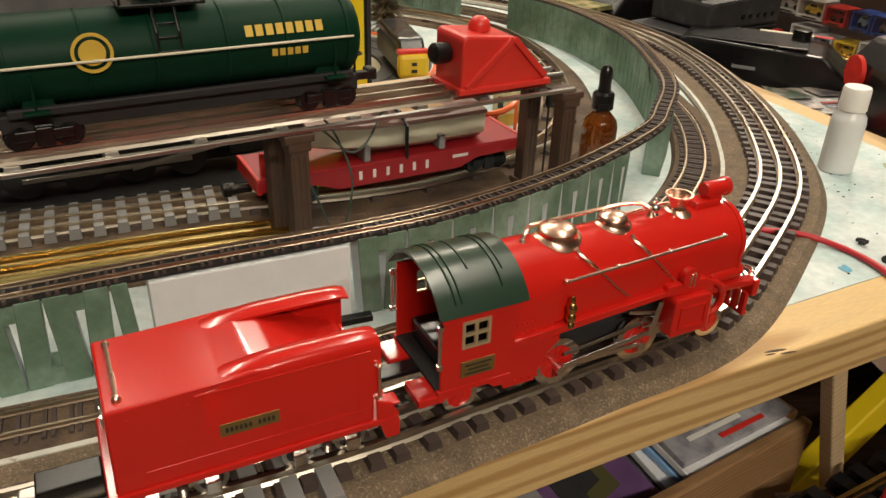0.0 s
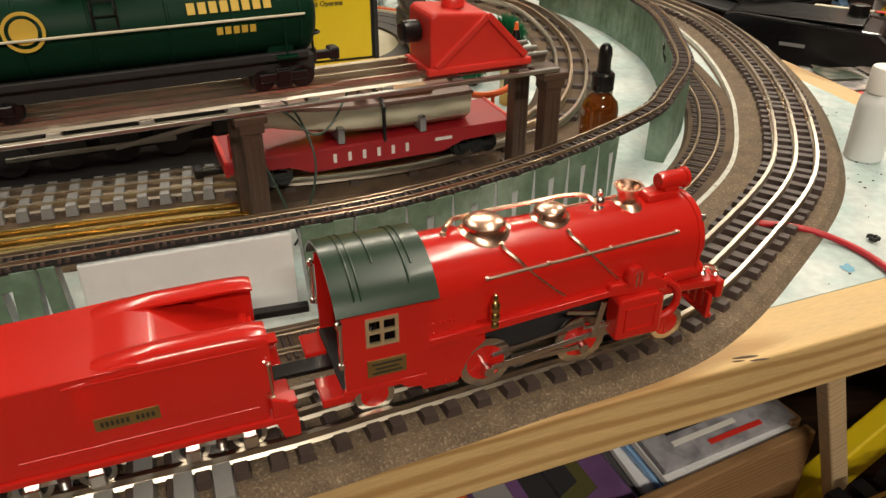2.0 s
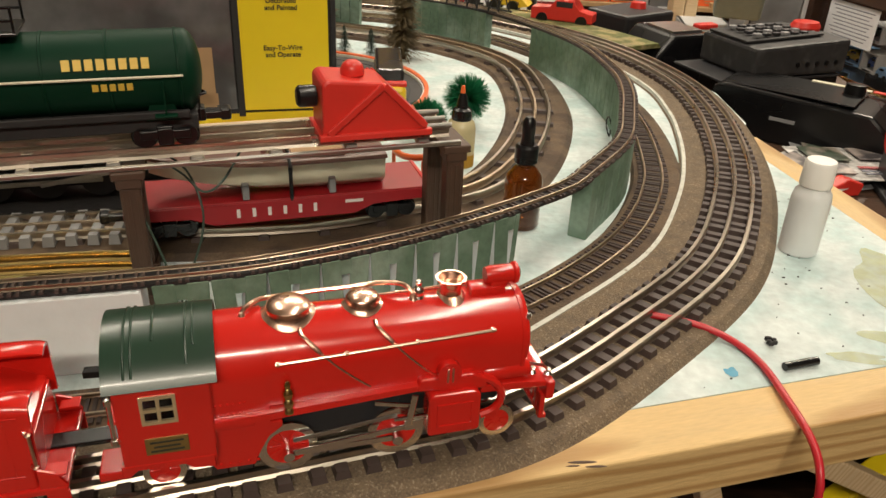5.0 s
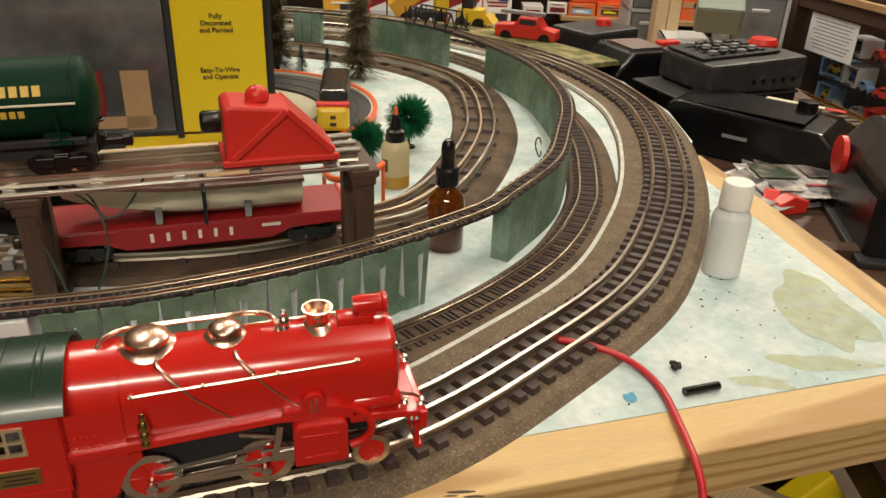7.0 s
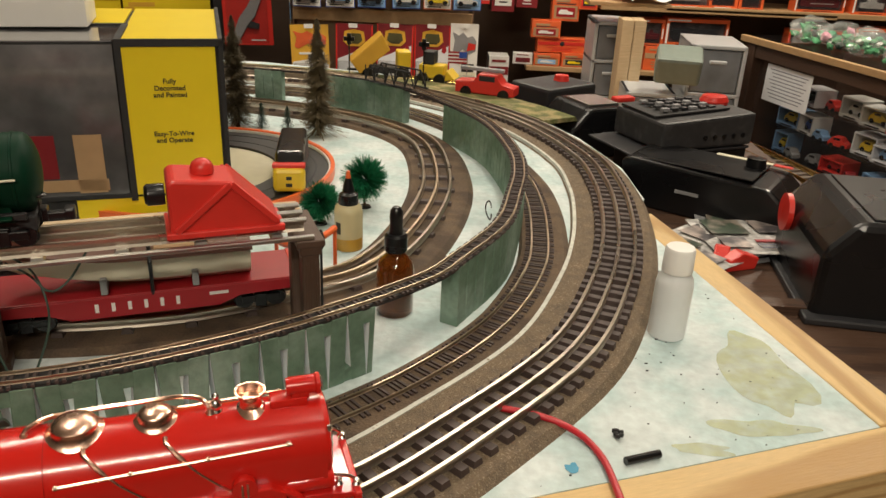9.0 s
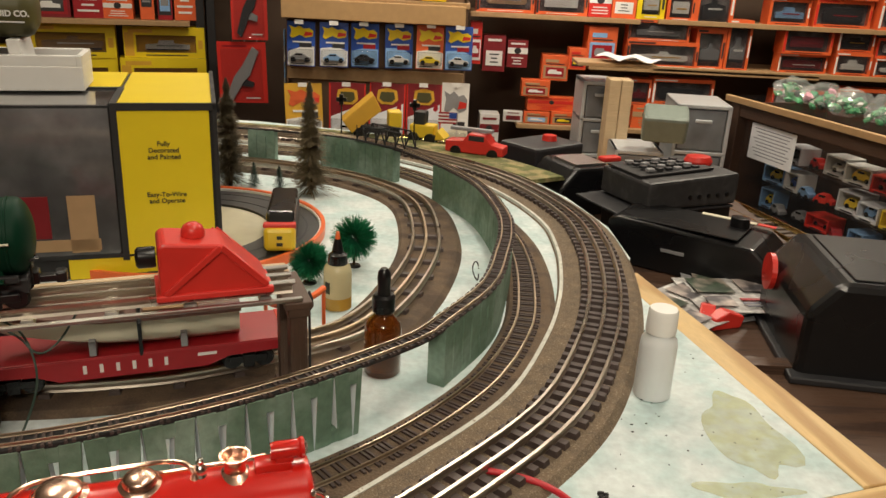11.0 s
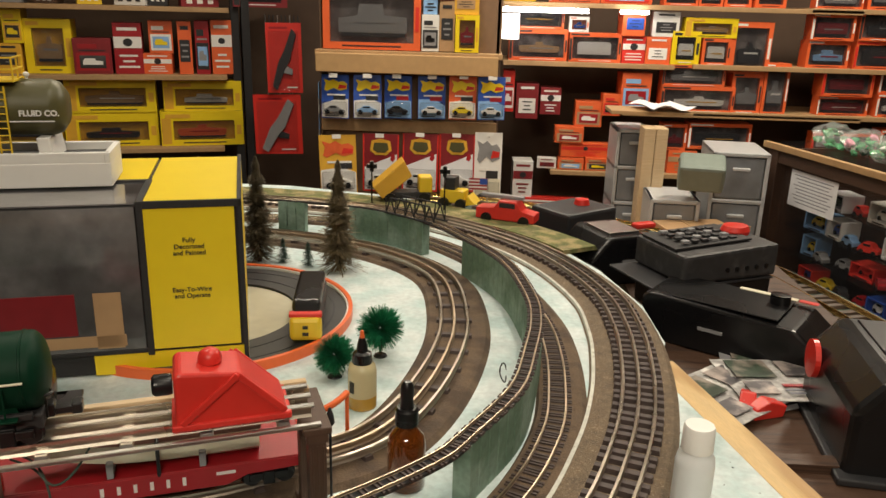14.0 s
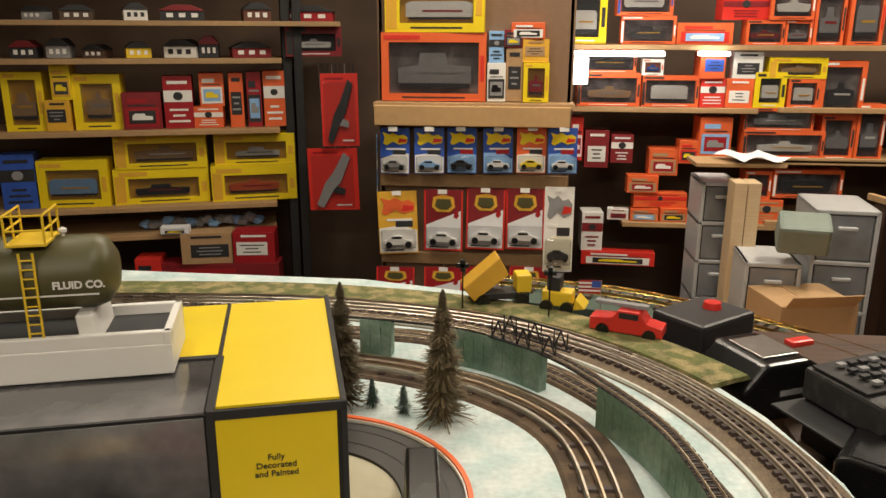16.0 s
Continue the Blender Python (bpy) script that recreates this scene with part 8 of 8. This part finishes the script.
for x, y in ((0.195, 1.665), (0.335, 1.640)):
    root = empty("signal_mast", pose(x, y, 0.0), "thin black signal mast with round heads", "signal", "signals")
    part("mast", tube([(0, 0, 0), (0, 0, 0.085)], 0.0014, 8), BLACK, root)
    part("head", box(0.020, 0.006, 0.008, 0.001, (0, 0, 0.080)), BLACK, root)
    part("head", box(0.008, 0.006, 0.020, 0.001, (0, 0, 0.080)), BLACK, root)
GRASS = mat("green_scatter", (0.13, 0.14, 0.045), 0.9, 0, 0.45, 300, 0.002, second=(0.32, 0.26, 0.12), mix_scale=40)
bm = bmesh.new()
far_bed = [p for p in offset(OUTER, -0.060) if p.y > 1.42]
add_sweep(bm, far_bed, [(-0.050, 0.0), (-0.045, 0.007), (0.020, 0.007), (0.022, 0.0)])
tagged(part("scatter_strip", bm, GRASS), "strip of tan and green scenery scatter behind the track", "scenery", kind="structure")

# dark engine parked behind the trestle
eng = empty("toy_engine", Matrix.Translation((-0.055, 0.762, 0.007)) @ Matrix.Rotation(radians(20), 4, "Z"), "black toy steam engine standing behind the trestle", "toy train")
part("boiler", lathe([(0, -0.11), (0.021, -0.11), (0.021, 0.10), (0.018, 0.106), (0, 0.108)], 28, Matrix.Translation((0, 0, 0.052)) @ Matrix.Rotation(radians(90), 4, "Y")), BLACK, eng, smooth=True)
part("running_plate", box(0.25, 0.050, 0.004, 0.001, (0, 0, 0.032)), BLACK, eng)
part("frame", box(0.22, 0.018, 0.022, 0.001, (0, 0, 0.018)), BLACK_MATT, eng)
for s in (-1, 1):
    for x in (-0.070, -0.030, 0.010, 0.050):
        part("wheel", lathe([(0, -0.002), (0.015, -0.002), (0.015, 0.002), (0, 0.002)], 22, Matrix.Translation((x, s * 0.017, 0.016)) @ Matrix.Rotation(radians(90), 4, "X")), CHARCOAL, eng)
    part("side_rod", box(0.125, 0.0018, 0.004, 0.0005, (-0.010, s * 0.021, 0.016)), STEEL, eng, "grey steel side rod")
    part("main_rod", box(0.10, 0.0018, 0.004, 0.0005, (0, 0, 0)), STEEL, eng, at=pose(0.055, s * 0.0235, 0.022, 0, -8, 0))
    part("cylinder", box(0.034, 0.012, 0.020, 0.003, (0.098, s * 0.021, 0.024)), BLACK, eng)
part("cab", box(0.040, 0.050, 0.042, 0.002, (-0.105, 0, 0.055)), BLACK, eng)

# thin wires at the trestle, the lineside post and the loose strip
for pts in ([(0.110, 0.640, 0.096), (0.118, 0.650, 0.080), (0.128, 0.640, 0.050), (0.118, 0.622, 0.012), (0.112, 0.612, 0.004)], [(0.150, 0.660, 0.094), (0.140, 0.652, 0.076), (0.128, 0.645, 0.068), (0.116, 0.650, 0.078), (0.105, 0.640, 0.092)],
            [(0.085, 0.618, 0.090), (0.100, 0.615, 0.060), (0.112, 0.610, 0.030), (0.120, 0.608, 0.004)]):
    tagged(part("thin_wire", tube(smooth_path([Vector(p) for p in pts], 0.003), 0.0008, 6), WIRE_DARK), "thin dark green wire hanging from the trestle", "wire", "thin wires")
loop = [(0.0075 * math.cos(a) + 0.0015 * math.sin(2 * a), 0.002 * math.sin(a), 0.0085 + 0.0085 * math.sin(a)) for a in [2 * math.pi * k / 22 for k in range(21)]]
tagged(part("wire_loop", tube(loop, 0.0007, 6), BLACK, smooth=True, at=pose(0.427, 0.864, TOP - 0.004, 0, 0, 70)), "small loop of thin black wire at the raised track", "wire", "thin wires")
lp = empty("lineside_post", pose(0.292, 0.742, 0.0), "thin black lineside lamp post", "lamp post")
part("pole", tube([(0, 0, 0), (0, 0, 0.070)], 0.0010, 8), BLACK_MATT, lp)
part("lamp_head", lathe([(0.001, 0.066), (0.0035, 0.070), (0.003, 0.076), (0.001, 0.082), (0, 0.083)], 12), BLACK_MATT, lp, smooth=True)
part("foot", lathe([(0.003, 0.0), (0.002, 0.004), (0, 0.005)], 12), BLACK_MATT, lp)
bm = prism([(-0.016, 0.0), (0.016, 0.0), (0.016, 0.004), (-0.016, 0.004)], -0.003, 0.003, 0.0005)
tagged(part("black_strip", bm, BLACK, at=pose(0.118, 0.512, 0.020, 0, 0, 14)), "short black plastic strip leaning by the riser", "strip")
uc = empty("uncoupler_magnet", Matrix.Translation((0.028, 0.603, 0.004)) @ Matrix.Rotation(radians(14), 4, "Z"), "small steel uncoupling magnet on the siding", "track part")
part("coil_box", box(0.026, 0.014, 0.012, 0.001, (0, 0, 0.006)), CHARCOAL, uc)
for x in (-0.012, 0.012):
    part("clip", box(0.006, 0.018, 0.014, 0.001, (x, 0, 0.007)), STEEL, uc)

# orange loop ramp that rises behind the flat car
arc = [(0.262 + 0.030 * math.cos(a), 0.862 + 0.055 * math.sin(a), 0.040 + 0.006 * math.cos(a)) for a in [radians(-160 + k * 12) for k in range(12)]]
bm = bmesh.new()
add_tube(bm, arc, 0.0030, 8)
ramp = tagged(part("orange_ramp", bm, ORANGE_PLASTIC, smooth=True), "bent orange plastic toy guard rail on posts", "toy road")
for k in (0, 6, 11):
    part("stand", tube([(arc[k][0], arc[k][1], 0.0), arc[k]], 0.0018, 8), ORANGE_PLASTIC, ramp)

# ---- under the front edge ----
under = TABLE @ Matrix.Translation((0, 0, 0))
for x, y, ry, wd, ln, lab in ((-0.259, -0.012, -20, 0.0145, 0.40, "upright pale pine brace under the table"), (-0.207, -0.012, -58, 0.016, 0.26, "slanting pale pine brace under the table")):
    ob = part("table_brace", box(wd, 0.012, ln, 0.0015, (0, 0, -ln / 2)), PINE_PALE, at=under @ pose(x, y, -0.033, 0, ry, 0))
    tagged(ob, lab, "brace", "table braces", "structure")
slab("under_shelf", (-0.05, 0.66, -0.34), (1.7, 0.50, 0.02), DARK_WOOD, "dark shelf under the layout", "shelf")
slab("under_back", (-0.05, 0.93, -0.48), (1.7, 0.02, 0.85), DARK_WOOD, "dark panel under the layout", "panel")
bin_ = empty("wooden_crate", under @ pose(-0.294, 0.100, -0.130, 0, 0, 5), "open wooden crate full of magazines under the table", "crate")
part("front_board", box(0.520, 0.010, 0.080, 0.002, (-0.185, -0.090, -0.052)), PLANK_BROWN, bin_, "brown grained plank along the front")
part("end_board", box(0.010, 0.18, 0.080, 0.002, (0.072, 0.01, -0.052)), PLANK_BROWN, bin_)
part("floor_board", box(0.52, 0.19, 0.008, 0.002, (-0.185, 0.01, -0.091)), PLANK_BROWN, bin_)
GREY_PRINT = mat("grey_cover", (0.36, 0.36, 0.40), 0.3, 0, 0.3, 90, second=(0.22, 0.22, 0.25), mix_scale=60)
rm = random.Random(3)
for k in range(10):
    mt = (PAPER, GREY, CHARCOAL, PAPER, GREY, DARK_RED, PAPER, SKY_CARD, PAPER, GREY_PRINT)[k]
    mg = part("magazine", box(0.126, 0.150, 0.006, 0.0008), mt, at=under @ pose(-0.290 + rm.uniform(-0.006, 0.006), 0.096 + rm.uniform(-0.006, 0.006), -0.204 + k * 0.0080, 4 + rm.uniform(-1, 1) + k * 0.6, rm.uniform(-1, 1), 5 + rm.uniform(-3, 3)))
    tagged(mg, "glossy printed magazine stacked in the crate", "magazine", "magazines under the table")
    for j in range(16):
        cw = rm.uniform(0.02, 0.07)
        part("cover_print", box(cw, rm.choice((0.002, 0.0025, 0.004)), 0.0010, 0, (rm.uniform(-1, 1) * (0.056 - cw / 2), -0.068 + j * 0.0090, 0.0034)), rm.choice((RED_PLASTIC, WHITE, INK, PAPER, CHARCOAL, RED_PLASTIC)), mg)
for k, (x, mt, lab) in enumerate(((-0.405, PURPLE, "dark glossy magazine leaning on the crate"), (-0.455, CHARCOAL, "black book leaning under the table"), (-0.515, ORANGE, "orange book leaning under the table"), (-0.575, BLUE, "blue book leaning under the table"), (-0.640, DARK_RED, "dark red book leaning under the table"))):
    bk = part("leaning_book", box(0.10, 0.17, 0.012, 0.001), mt, at=under @ pose(x, 0.090, -0.184, 10, -40 + 5 * k, 0))
    tagged(bk, lab, "book", "books under the table")
    part("cover_picture", box(0.05, 0.12, 0.0012, 0, (0.008, 0.012, 0.0065)), (OLIVE, PURPLE, GOLD_CARD, WHITE, CARDBOARD)[k], bk)
    part("cover_figure", box(0.024, 0.05, 0.0012, 0, (0.012, -0.01, 0.0074)), (CHARCOAL, GREY, DARK_RED, CHARCOAL, OLIVE)[k], bk)
    part("title_bar", box(0.012, 0.12, 0.0012, 0, (-0.036, 0.0, 0.0066)), (WHITE, YELLOW, CHARCOAL, YELLOW, WHITE)[k], bk)
slab("book_shelf", (-0.20, 0.60, -0.2345), (1.33, 0.40, 0.016), DARK_WOOD, "dark shelf with books under the layout", "shelf")
tagged(part("yellow_level", prism([(-0.34, 0.0), (0.14, 0.0), (0.14, 0.036), (-0.34, 0.036)], -0.009, 0.009, 0.002), YELLOW, at=under @ pose(-0.140, 0.020, -0.210, 0, -36, 0)), "yellow painted rail leaning under the table", "rail")
gt = Matrix.Translation((0.540, 0.505, 0.0)) @ Matrix.Rotation(radians(21), 4, "Z")
gpath = [gt @ Vector((-0.16 + k * 0.01, 0, 0)) for k in range(45)]
railway("spare_track", gpath, -0.158, 0.045, False, 0.090, 0.015, 0.010, 0.026, 0.005, 0.009, BLACK, (BRASS, BRASS), "large-scale track section with brass rails on black ties")
slab("low_shelf", (0.68, 0.475, -0.170), (0.50, 0.10, 0.02), DARK_WOOD, "low dark shelf in front of the table", "shelf")
